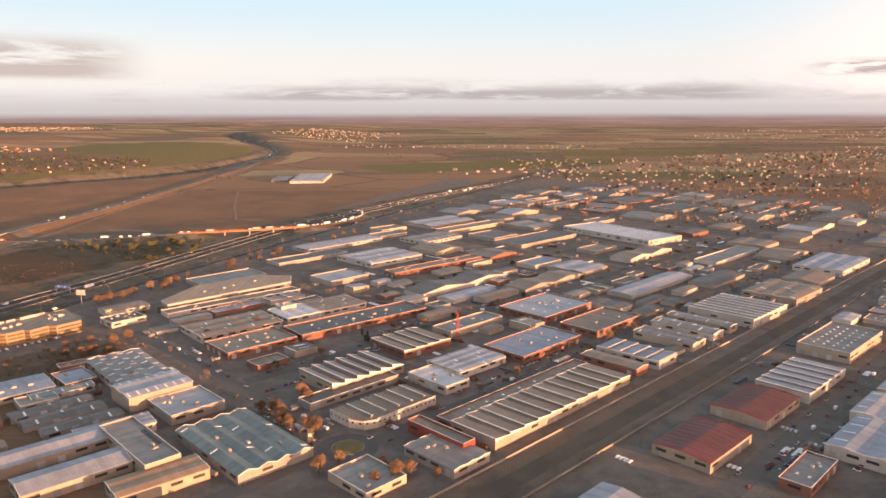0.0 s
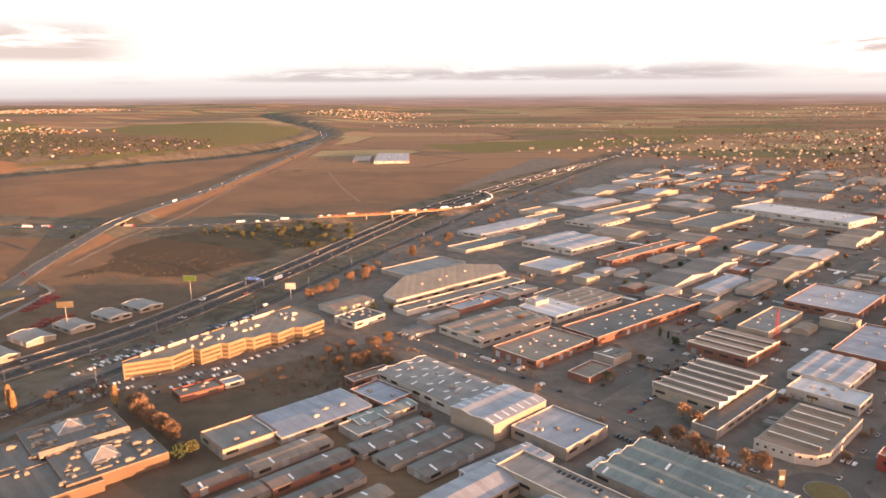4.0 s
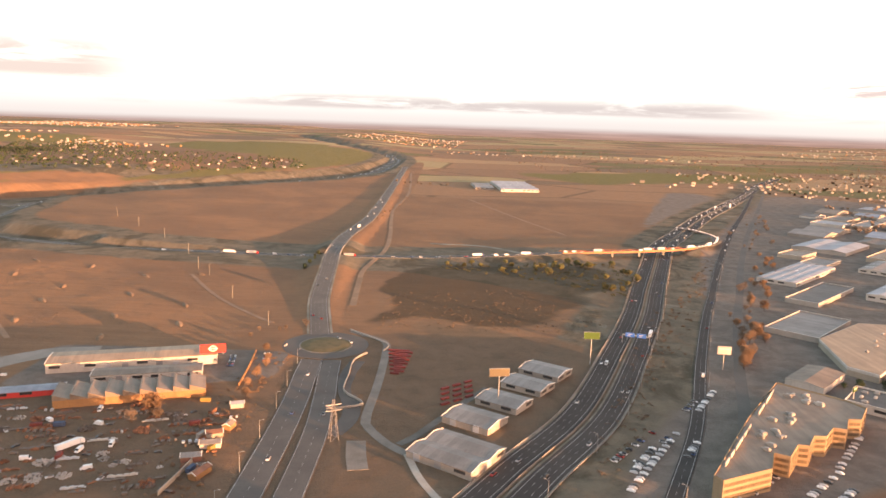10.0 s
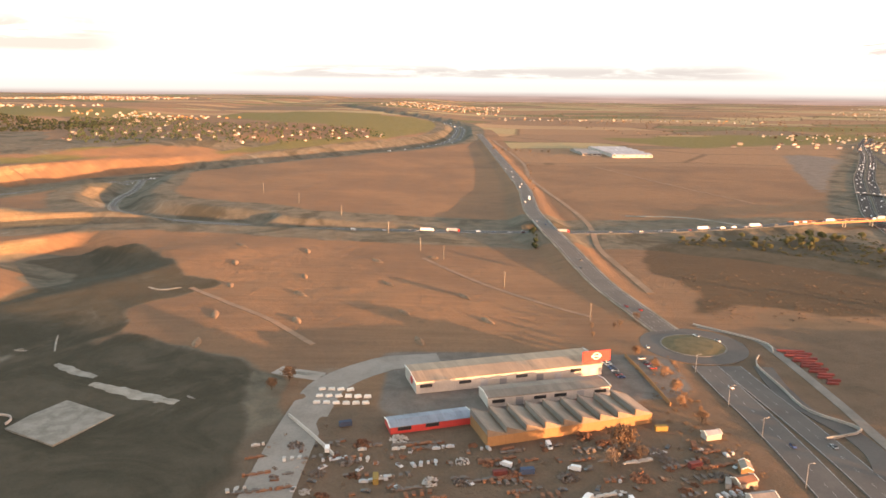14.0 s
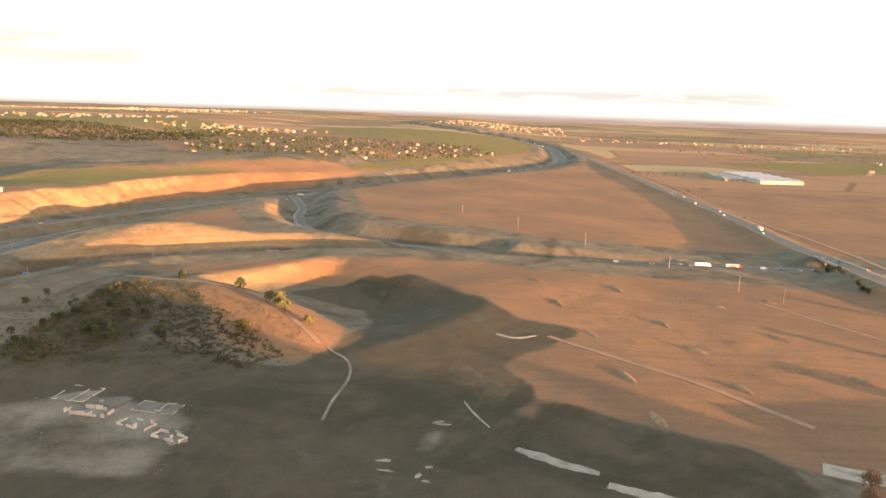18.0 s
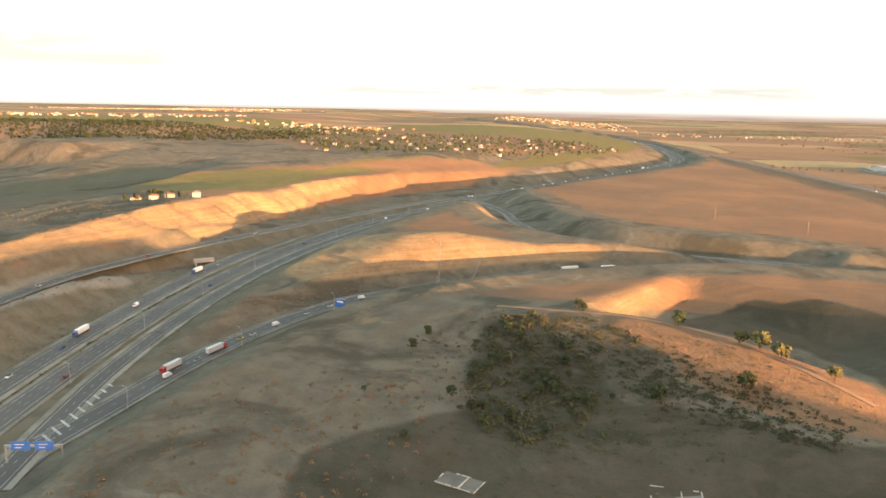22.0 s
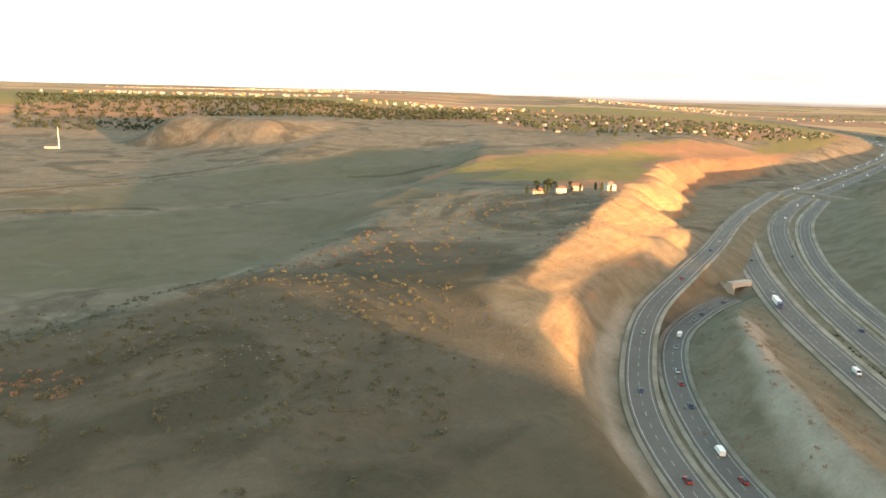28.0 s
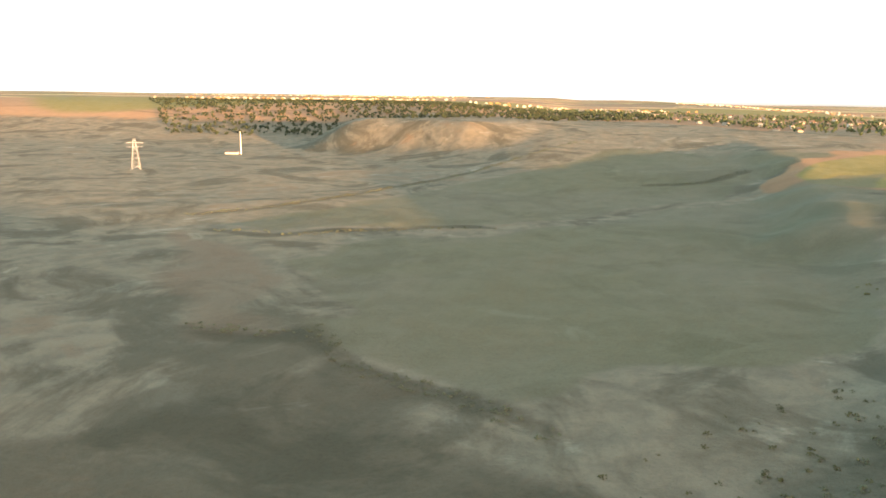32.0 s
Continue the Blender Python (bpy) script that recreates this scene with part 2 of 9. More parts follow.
M_FRAME = material("dark_window_frames", (0.10, 0.085, 0.07), rough=0.6)
M_DOOR = material("roller_door_steel", (0.36, 0.37, 0.38), rough=0.5, vary=0.35)
M_UNIT = material("galvanised_plant_casing", (0.42, 0.40, 0.37), rough=0.45, metal=0.2, vary=0.2)
M_ASPHALT = material("asphalt_road", (0.092, 0.088, 0.083), (0.115, 0.108, 0.100), rough=0.85, big=0.03, fine=0.7, vary=0.05)
M_DARKROAD = material("dark_motorway_asphalt", (0.060, 0.055, 0.052), (0.076, 0.069, 0.064), rough=0.92, big=0.03, fine=0.7, vary=0.05, specular=0.15)
M_ASPHALT2 = material("old_asphalt_street", (0.140, 0.126, 0.112), (0.112, 0.102, 0.092), rough=0.9, big=0.04, fine=0.8, vary=0.06)
M_CONC = material("pale_concrete", (0.40, 0.38, 0.34), (0.31, 0.295, 0.265), rough=0.9, big=0.05, fine=0.9)
M_STREET = material("worn_grey_street_asphalt", (0.128, 0.116, 0.106), (0.100, 0.091, 0.084), rough=0.9, big=0.04, fine=0.8, vary=0.08)
M_FLOORSLAB = material("dull_stained_concrete", (0.205, 0.192, 0.168), (0.135, 0.125, 0.106), rough=0.95, big=0.10, fine=1.0, vary=0.3)
M_OLDCONC = material("weathered_broken_concrete", (0.29, 0.275, 0.24), (0.19, 0.178, 0.15), rough=0.95, big=0.12, fine=1.0, vary=0.2)
M_STONE = material("dull_grey_stone", (0.20, 0.188, 0.165), (0.135, 0.125, 0.108), rough=0.95, big=0.12, fine=1.0, vary=0.2)
M_VERGE = material("pale_gravel_verge", (0.255, 0.235, 0.20), (0.145, 0.138, 0.105), rough=0.95, big=0.045, fine=0.6)
M_PAINT = material("road_paint_white", (0.46, 0.45, 0.43), (0.30, 0.295, 0.285), rough=0.7, big=0.2)
M_STEEL = material("galvanised_steel", (0.50, 0.50, 0.49), rough=0.45, metal=0.5)
M_DARKSTEEL = material("dark_weathered_steel", (0.16, 0.13, 0.11), rough=0.7)
M_RUST = material("rusted_scrap_steel", (0.24, 0.11, 0.06), (0.14, 0.07, 0.045), rough=0.9, big=0.4, fine=3.0, vary=0.4)
M_TYRE = material("black_rubber", (0.02, 0.02, 0.02), rough=0.9)
M_BARK = material("bark", (0.12, 0.085, 0.06), rough=0.95, big=0.8, fine=5.0)
LEAF = {
    "autumn": material("russet_winter_foliage", (0.25, 0.155, 0.092), (0.175, 0.112, 0.07), rough=0.95, big=0.12, fine=1.5, vary=0.35),
    "bare": material("bare_grey_twigs", (0.19, 0.135, 0.095), (0.13, 0.095, 0.07), rough=0.95, big=0.12, fine=1.5, vary=0.3),
    "pine": material("dark_pine_needles", (0.045, 0.062, 0.030), (0.03, 0.042, 0.022), rough=0.95, big=0.2, fine=1.5, vary=0.3),
    "poplar": material("pale_poplar_twigs", (0.40, 0.25, 0.12), (0.30, 0.19, 0.10), rough=0.95, big=0.2, fine=1.5, vary=0.2),
    "maquis": material("dull_olive_thicket", (0.085, 0.088, 0.046), (0.058, 0.062, 0.034), rough=0.95, big=0.2, fine=1.5, vary=0.3),
    "sage": material("grey_green_scrub", (0.13, 0.135, 0.085), (0.085, 0.092, 0.055), rough=0.95, big=0.2, fine=1.5, vary=0.3),
    "olive": material("yellow_green_foliage", (0.115, 0.110, 0.045), (0.075, 0.075, 0.034), rough=0.95, big=0.2, fine=1.5, vary=0.3),
}


def ground_material():
    """Bare winter soil, stubble and crops, chosen by the land-cover layers of the ground sheet."""
    m = bpy.data.materials.new("winter_soil_and_fields")
    m.use_nodes = True
    n = Nodes(m.node_tree)
    pos = n.place()

    def layer(name, wobble=0.22):
        a = n.add("ShaderNodeAttribute", {"attribute_name": name}).outputs["Fac"]
        w = n.math("MULTIPLY", n.math("SUBTRACT", n.noise(pos, 0.03, 5.0, 0.65), 0.5), wobble * 2)
        return n.ramp(n.math("ADD", a, w), 0.35, 0.65)

    f1 = n.noise(pos, 0.006, 6.0, 0.6, 0.5)
    f2 = n.noise(pos, 0.06, 6.0, 0.65, 0.3)
    f3 = n.noise(pos, 0.7, 5.0, 0.7)
    furrow_v = n.add("ShaderNodeVectorMath", {"operation": "MULTIPLY"}, i0=pos, i1=(0.012, 0.22, 0.0)).outputs[0]
    furrow = n.noise(furrow_v, 1.0, 4.0)
    soil = n.mix(n.ramp(f1, 0.34, 0.66), (0.264, 0.159, 0.096, 1), (0.204, 0.130, 0.085, 1))
    soil = n.mix(n.math("MULTIPLY", n.ramp(f2, 0.52, 0.74), 0.55), soil, (0.152, 0.112, 0.077, 1))
    soil = n.mul(soil, n.grey(n.math("ADD", n.math("MULTIPLY", furrow, 0.45), 0.78)))
    # the patchwork of far parcels
    wob = n.add("ShaderNodeVectorMath", {"operation": "MULTIPLY"}, i0=pos, i1=(0.0017, 0.0034, 0.0)).outputs[0]
    vor = n.add("ShaderNodeTexVoronoi", {"feature": "F1"}, Vector=wob, Scale=1.0, Randomness=0.9)
    pick = n.add("ShaderNodeSeparateColor", None, i0=vor.outputs["Color"]).outputs[0]
    cr = n.add("ShaderNodeValToRGB", None, i0=pick)
    cr.color_ramp.interpolation = "CONSTANT"
    tones = [(0.0, (0.29, 0.18, 0.11)), (0.22, (0.36, 0.24, 0.14)), (0.42, (0.165, 0.15, 0.075)), (0.56, (0.26, 0.165, 0.105)), (0.74, (0.34, 0.27, 0.15)), (0.88, (0.20, 0.145, 0.10))]
    while len(cr.color_ramp.elements) < len(tones):
        cr.color_ramp.elements.new(0.5)
    for e, (p, c) in zip(cr.color_ramp.elements, tones):
        e.position, e.color = p, (*c, 1)
    parcels = n.mul(cr.outputs[0], n.grey(n.math("ADD", n.math("MULTIPLY", f2, 0.6), 0.7)))
    edge = n.ramp(n.add("ShaderNodeTexVoronoi", {"feature": "DISTANCE_TO_EDGE"}, Vector=wob, Scale=1.0, Randomness=0.9).outputs["Distance"], 0.022, 0.006)
    parcels = n.mix(n.math("MULTIPLY", edge, 0.55), parcels, (0.085, 0.066, 0.045, 1))
    col = n.mix(layer("farm"), soil, parcels)
    green = n.mix(n.ramp(f2, 0.3, 0.7), (0.158, 0.140, 0.056, 1), (0.205, 0.172, 0.074, 1))
    col = n.mix(layer("green", 0.12), col, n.mul(green, n.grey(n.math("ADD", n.math("MULTIPLY", furrow, 0.4), 0.8))))
    scrub = n.mix(n.ramp(f2, 0.35, 0.65), (0.136, 0.121, 0.092, 1), (0.192, 0.166, 0.126, 1))
    speck = n.noise(pos, 0.018, 6.0, 0.7, 0.8)
    scrub = n.mix(n.math("MULTIPLY", n.ramp(speck, 0.58, 0.70), 0.75), scrub, (0.28, 0.262, 0.215, 1))
    scrub = n.mix(n.math("MULTIPLY", n.ramp(f3, 0.55, 0.7), 0.6), scrub, (0.090, 0.082, 0.054, 1))
    patch = n.noise(pos, 0.011, 5.0, 0.65, 1.2)
    scrub = n.mix(n.math("MULTIPLY", n.ramp(patch, 0.48, 0.62), 0.75), scrub, (0.072, 0.067, 0.048, 1))
    scrub = n.mix(n.math("MULTIPLY", n.ramp(patch, 0.44, 0.33), 0.65), scrub, (0.168, 0.126, 0.088, 1))
    col = n.mix(layer("scrub", 0.35), col, scrub)
    col = n.mix(n.math("MULTIPLY", layer("meadow", 0.2), 0.7), col, n.mix(n.ramp(f1, 0.35, 0.65), (0.110, 0.108, 0.068, 1), (0.126, 0.117, 0.085, 1)))
    col = n.mix(n.math("MULTIPLY", layer("bare", 0.3), 0.8), col, n.mix(n.ramp(f2, 0.3, 0.7), (0.175, 0.125, 0.090, 1), (0.13, 0.10, 0.072, 1)))
    sward = n.mix(n.ramp(f2, 0.35, 0.65), (0.134, 0.120, 0.083, 1), (0.182, 0.162, 0.123, 1))
    sward = n.mix(n.math("MULTIPLY", n.ramp(f3, 0.55, 0.7), 0.5), sward, (0.095, 0.088, 0.058, 1))
    col = n.mix(n.math("MULTIPLY", layer("sward", 0.25), 0.9), col, sward)
    # near-black tone for naturally dark ground and for shade painted into the colour
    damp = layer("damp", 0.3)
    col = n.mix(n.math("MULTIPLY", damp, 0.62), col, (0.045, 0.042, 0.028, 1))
    paved = n.mix(n.ramp(f2, 0.35, 0.65), (0.225, 0.195, 0.168, 1), (0.160, 0.140, 0.122, 1))
    col = n.mix(layer("paved", 0.1), col, paved)
    pale = n.mix(n.ramp(f2, 0.3, 0.7), (0.345, 0.315, 0.262, 1), (0.250, 0.225, 0.188, 1))
    col = n.mix(layer("pale", 0.3), col, pale)
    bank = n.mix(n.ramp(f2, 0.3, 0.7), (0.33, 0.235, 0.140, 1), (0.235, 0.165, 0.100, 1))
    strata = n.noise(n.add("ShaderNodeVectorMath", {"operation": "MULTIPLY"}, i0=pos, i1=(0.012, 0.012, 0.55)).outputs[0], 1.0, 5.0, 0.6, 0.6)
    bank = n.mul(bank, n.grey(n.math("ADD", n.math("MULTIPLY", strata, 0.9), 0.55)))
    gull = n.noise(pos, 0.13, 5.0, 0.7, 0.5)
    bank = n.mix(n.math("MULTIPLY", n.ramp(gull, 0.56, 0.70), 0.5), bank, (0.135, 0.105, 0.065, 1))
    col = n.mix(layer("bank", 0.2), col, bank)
    col = n.mul(col, n.grey(n.math("ADD", n.math("MULTIPLY", f3, 0.55), 0.72)))
    bs = n.add("ShaderNodeBsdfPrincipled", None, Base_Color=col, Roughness=0.95)
    n.set(bs, "Specular IOR Level", 0.1)
    bn = n.add("ShaderNodeBump", None, Strength=0.8, Distance=1.6 * SITE, Height=n.math("ADD", f3, n.math("MULTIPLY", f2, 2.0)))
    n.set(bs, "Normal", bn.outputs[0])
    n.tree.links.new(bs.outputs[0], n.add("ShaderNodeOutputMaterial").inputs[0])
    return m


M_GROUND = ground_material()


# ---- mesh helpers ----
def part(name, bm, mat, parent=None, label=""):
    """Links a bmesh as one mesh object under a thing or a part."""
    me = bpy.data.meshes.new(name)
    bm.to_mesh(me)
    bm.free()
    me.materials.append(mat)
    ob = new(name, me)
    ob.parent = parent
    return tagged(ob, label)


def share(name, me, parent, m=None, label=""):
    """One more object on a mesh that exists already."""
    ob = new(name, me)
    ob.parent = parent
    if m is not None:
        ob.matrix_basis = m
    return tagged(ob, label)


def empty(name, m, label, category, group="", kind=""):
    ob = new(name)
    ob.empty_display_size = 1.0
    ob.matrix_basis = m
    return tagged(ob, label, category, group, kind)


def box(bm, x0, x1, y0, y1, z0, z1, top=1.0):
    """A box; top scales its upper face about the middle."""
    cx, cy = (x0 + x1) / 2, (y0 + y1) / 2
    v = []
    for z, k in ((z0, 1.0), (z1, top)):
        for x, y in ((x0, y0), (x1, y0), (x1, y1), (x0, y1)):
            v.append(bm.verts.new((cx + (x - cx) * k, cy + (y - cy) * k, z)))
    for f in ((3, 2, 1, 0), (4, 5, 6, 7), (0, 1, 5, 4), (1, 2, 6, 5), (2, 3, 7, 6), (3, 0, 4, 7)):
        bm.faces.new([v[i] for i in f])
    return bm


def boxes(*specs):
    bm = bmesh.new()
    for s in specs:
        box(bm, *s)
    return bm


def prism(bm, profile, a0, a1, along_x=False):
    """Sweeps a closed profile of (u, z) from a0 to a1 along y, or along x."""
    def at(u, z, a):
        return (a, u, z) if along_x else (u, a, z)
    r0 = [bm.verts.new(at(u, z, a0)) for u, z in profile]
    r1 = [bm.verts.new(at(u, z, a1)) for u, z in profile]
    n = len(profile)
    for i in range(n):
        bm.faces.new((r0[i], r0[(i + 1) % n], r1[(i + 1) % n], r1[i]))
    bm.faces.new(r0[::-1]), bm.faces.new(r1)
    bmesh.ops.recalc_face_normals(bm, faces=bm.faces)
    return bm


def tube(bm, p, q, r0, r1, sides=6):
    p, q = Vector(p), Vector(q)
    d = (q - p).normalized()
    a = d.orthogonal().normalized()
    b = d.cross(a)
    rings = []
    for c, r in ((p, r0), (q, r1)):
        rings.append([bm.verts.new(c + (a * math.cos(2 * math.pi * i / sides) + b * math.sin(2 * math.pi * i / sides)) * r) for i in range(sides)])
    for i in range(sides):
        bm.faces.new((rings[0][i], rings[0][(i + 1) % sides], rings[1][(i + 1) % sides], rings[1][i]))
    bm.faces.new(rings[0][::-1]), bm.faces.new(rings[1])
    return bm


def smooth_line(pts, step=12.0):
    """A Catmull-Rom line through the given points, sampled about every step metres."""
    P = [np.array(p, float) for p in pts]
    P = [2 * P[0] - P[1], *P, 2 * P[-1] - P[-2]]
    out = []
    for i in range(1, len(P) - 2):
        a, b, c, d = P[i - 1:i + 3]
        k = max(2, int(np.linalg.norm(c - b) / step))
        for j in range(k):
            s = j / k
            out.append(0.5 * (2 * b + (c - a) * s + (2 * a - 5 * b + 4 * c - d) * s * s + (3 * b - a - 3 * c + d) * s ** 3))
    out.append(P[-2])
    return np.array(out)


def normals(line):
    t = np.gradient(line[:, :2], axis=0)
    t /= np.linalg.norm(t, axis=1)[:, None] + 1e-9
    return np.stack([t[:, 1], -t[:, 0]], 1)          # to the right of the way


def ribbon(name, line, left, right, mat, parent=None, rise=0.0, depth=0.5, label=""):
    """A slab that follows a line between two offsets to the right of it."""
    nn = normals(line)
    bm = bmesh.new()
    rows = []
    for p, n in zip(line, nn):
        a, b = p[:2] + n * left, p[:2] + n * right
        z = p[2] + rise
        rows.append([bm.verts.new((a[0], a[1], z)), bm.verts.new((b[0], b[1], z)), bm.verts.new((b[0], b[1], z - depth)), bm.verts.new((a[0], a[1], z - depth))])
    for r, s in zip(rows, rows[1:]):
        for i in range(4):
            bm.faces.new((r[i], r[(i + 1) % 4], s[(i + 1) % 4], s[i]))
    bm.faces.new(rows[0][::-1]), bm.faces.new(rows[-1])
    bmesh.ops.recalc_face_normals(bm, faces=bm.faces)
    return part(name, bm, mat, parent, label)


# ---- roads: control points (x, y, z), half width; the ground is graded to them ----
MOTORWAY = [(-660, 470, 0), (-615, 545, 0), (-578, 607, 0), (-526, 690, 0), (-476, 810, 0), (-430, 930, 0), (-390, 1050, 0), (-345, 1180, 0), (-292, 1330, 0), (-220, 1473, 0), (-70, 1760, 0), (70, 2000, 0), (240, 2300, 0), (420, 2640, 0), (700, 3100, 0)]
FRONTAGE = [(-560, 480, 0), (-505, 590, 0), (-463, 680, 0), (-418, 800, 0), (-365, 935, 0), (-320, 1040, 0), (-262, 1180, 0), (-196, 1330, 0), (-110, 1520, 0), (20, 1790, 0), (157, 2080, 0), (330, 2450, 0)]
LOCAL = [(-706, 380, 0), (-705, 540, 0), (-704, 640, 0), (-706, 700, 0), (-709, 740, 0), (-711, 776, 0)]
LOCAL_N = [(-723, 838, 0), (-731, 880, 1), (-743, 949, 2), (-750, 1020, 4), (-756, 1092, 7), (-763, 1177, 9), (-766, 1298, 8), (-758, 1440, 6), (-753, 1560, 5), (-755, 1927, 4), (-759, 2300, 4), (-769, 3063, 4)]
QUEUE_W = [(-1605, 770, -11), (-1592, 830, -10), (-1583, 878, -10), (-1576, 918, -10), (-1566, 953, -9), (-1548, 1001, -8), (-1515, 1056, -6), (-1474, 1094, -5), (-1410, 1134, -3), (-1361, 1160, -2), (-1250, 1196, -1), (-1147, 1200, 0), (-1038, 1190, 1), (-927, 1188, 1), (-804, 1185, 1), (-650, 1192, 2), (-524, 1212, 5), (-440, 1231, 8)]
QUEUE_E = [(-255, 1300, 8), (-210, 1345, 7), (-180, 1405, 6), (-170, 1470, 4), (-180, 1540, 2), (-200, 1560, 1)]
MAIN_W = [(-1630, 700, -10), (-1641, 800, -10), (-1648, 870, -10), (-1653, 933, -10), (-1656, 1000, -10), (-1656, 1110, -10), (-1649, 1189, -10), (-1634, 1286, -10), (-1600, 1424, -10), (-1518, 1612, -10), (-1402, 1800, -10), (-1182, 2150, -10), (-1010, 2450, -9), (-890, 2750, -6), (-852, 3200, 0), (-862, 3600, 3), (-1005, 4120, 6), (-1400, 5020, 8), (-1800, 6100, 10)]
MAIN_E = [(-1604, 700, -10), (-1618, 800, -10), (-1626, 874, -10), (-1631, 938, -10), (-1634, 1003, -10), (-1632, 1092, -10), (-1622, 1197, -10), (-1600, 1309, -10), (-1557, 1456, -10), (-1478, 1620, -10), (-1368, 1790, -10), (-1155, 2135, -10), (-985, 2435, -9), (-865, 2745, -6), (-826, 3200, 0), (-836, 3600, 3), (-980, 4135, 6), (-1375, 5035, 8), (-1775, 6115, 10)]
RAMP = [(-1588, 800, -10), (-1602, 877, -10), (-1609, 930, -10), (-1613, 1006, -10), (-1612, 1094, -10), (-1602, 1200, -10), (-1579, 1312, -10), (-1531, 1460, -10), (-1445, 1640, -10)]
OUTER = [(-1710, 780, -10), (-1733, 858, -10), (-1747, 910, -10), (-1757, 973, -10), (-1754, 1030, -8), (-1738, 1101, -4), (-1703, 1181, -1), (-1665, 1270, -1), (-1627, 1372, -3), (-1575, 1500, -6), (-1490, 1680, -9)]
INNER = [(-1689, 780, -10), (-1716, 866, -10), (-1730, 915, -10), (-1739, 964, -10), (-1739, 1023, -10), (-1727, 1084, -11), (-1701, 1138, -13), (-1676, 1176, -14.5)]
LOOP = [(-1452, 1700, -9), (-1420, 1610, -6), (-1392, 1521, -4), (-1378, 1440, -4), (-1345, 1350, -4), (-1290, 1290, -3), (-1210, 1250, -2), (-1120, 1222, -1)]
GRADED = [(LOCAL_N, 12, 2.5), (QUEUE_W, 10, 2.2), (QUEUE_E, 9, 2.2), (MAIN_W, 12, 2.3), (MAIN_E, 13, 2.3), (RAMP, 9, 2.3), (OUTER, 8, 1.45), (INNER, 7, 1.3), (LOOP, 9, 2.4), (MOTORWAY, 26, 2.5), (FRONTAGE, 9, 3.0), (LOCAL, 20, 3.0)]


def sstep(a, b, x):
    t = np.clip((x - a) / (b - a), 0, 1)
    return t * t * (3 - 2 * t)


def near(line, X, Y, reach=130.0):
    """Distance to a line and the line's height there, for all points within reach; the rest keep a large distance."""
    D, Z = np.full(X.shape, 1e6), np.zeros(X.shape)
    x0, y0, x1, y1 = line[:, 0].min() - reach, line[:, 1].min() - reach, line[:, 0].max() + reach, line[:, 1].max() + reach
    idx = np.where((X > x0) & (X < x1) & (Y > y0) & (Y < y1))[0]
    if len(idx):
        x, y, d, z = X[idx], Y[idx], np.full(len(idx), 1e6), np.zeros(len(idx))
        for a, b in zip(line, line[1:]):
            v = b - a
            s = np.clip(((x - a[0]) * v[0] + (y - a[1]) * v[1]) / (v[0] ** 2 + v[1] ** 2 + 1e-9), 0, 1)
            e = np.hypot(x - a[0] - s * v[0], y - a[1] - s * v[1])
            hit = e < d
            d[hit], z[hit] = e[hit], (a[2] + s * v[2])[hit]
        D[idx], Z[idx] = d, z
    return D, Z


def inside(poly, X, Y):
    r = np.zeros(X.shape, bool)
    for (xa, ya), (xb, yb) in zip(poly, poly[1:] + poly[:1]):
        c = (ya > Y) != (yb > Y)
        r ^= c & (X < (xb - xa) * (Y - ya) / (yb - ya + 1e-9) + xa)
    return r


def wave(X, Y, s, seed):
    """Cheap smooth unevenness of about -1 to 1."""
    k = 2 * np.pi / s
    return (np.sin(k * X + 1.7 * np.sin(0.61 * k * Y + seed)) + np.sin(0.83 * k * Y + 1.9 * np.sin(0.47 * k * X + 2 * seed)) + np.sin(0.7 * k * (X + Y) + 3 * seed)) / 3


KNOLL = [(-1420, 985, 15), (-1352, 978, 17), (-1300, 955, 17), (-1268, 931, 14), (-1239, 905, 8), (-1219, 881, 1)]
ISLE = [(-1577, 1072, -3), (-1545, 1112, 6), (-1512, 1155, 14), (-1478, 1190, 23), (-1440, 1198, 23), (-1405, 1195, 18), (-1365, 1195, 14)]
SPUR = [(-1482, 968, 7), (-1462, 985, 11), (-1438, 1037, 14), (-1390, 1078, 14)]
WEDGE = [(-1530, 1650, 6), (-1495, 1655, 12), (-1460, 1585, 11), (-1425, 1480, 9), (-1398, 1395, 3)]
MOUND = [(-1706, 1012, 4), (-1697, 970, 7), (-1688, 925, 4)]


# light's edge of the evening shadow, place and height; shapes the unseen southern hills
SHADE = [(-1123, 885, 3.4), (-1040, 806, 1.2), (-1090, 815, 0.6), (-1225, 873, 1.5), (-1252, 878, 7), (-1345, 945, 13), (-1378, 966, 14), (-1400, 950, 14), (-1730, 1192, 11), (-1755, 1152, 15), (-1769, 1134, 16), (-1783, 1085, 12), (-1783, 1046, 7), (-1783, 1010, 1), (-1780, 978, -2), (-2000, 1100, 10), (-2184, 1087, 10), (-2600, 1300, 8), (-3400, 1500, 8)]


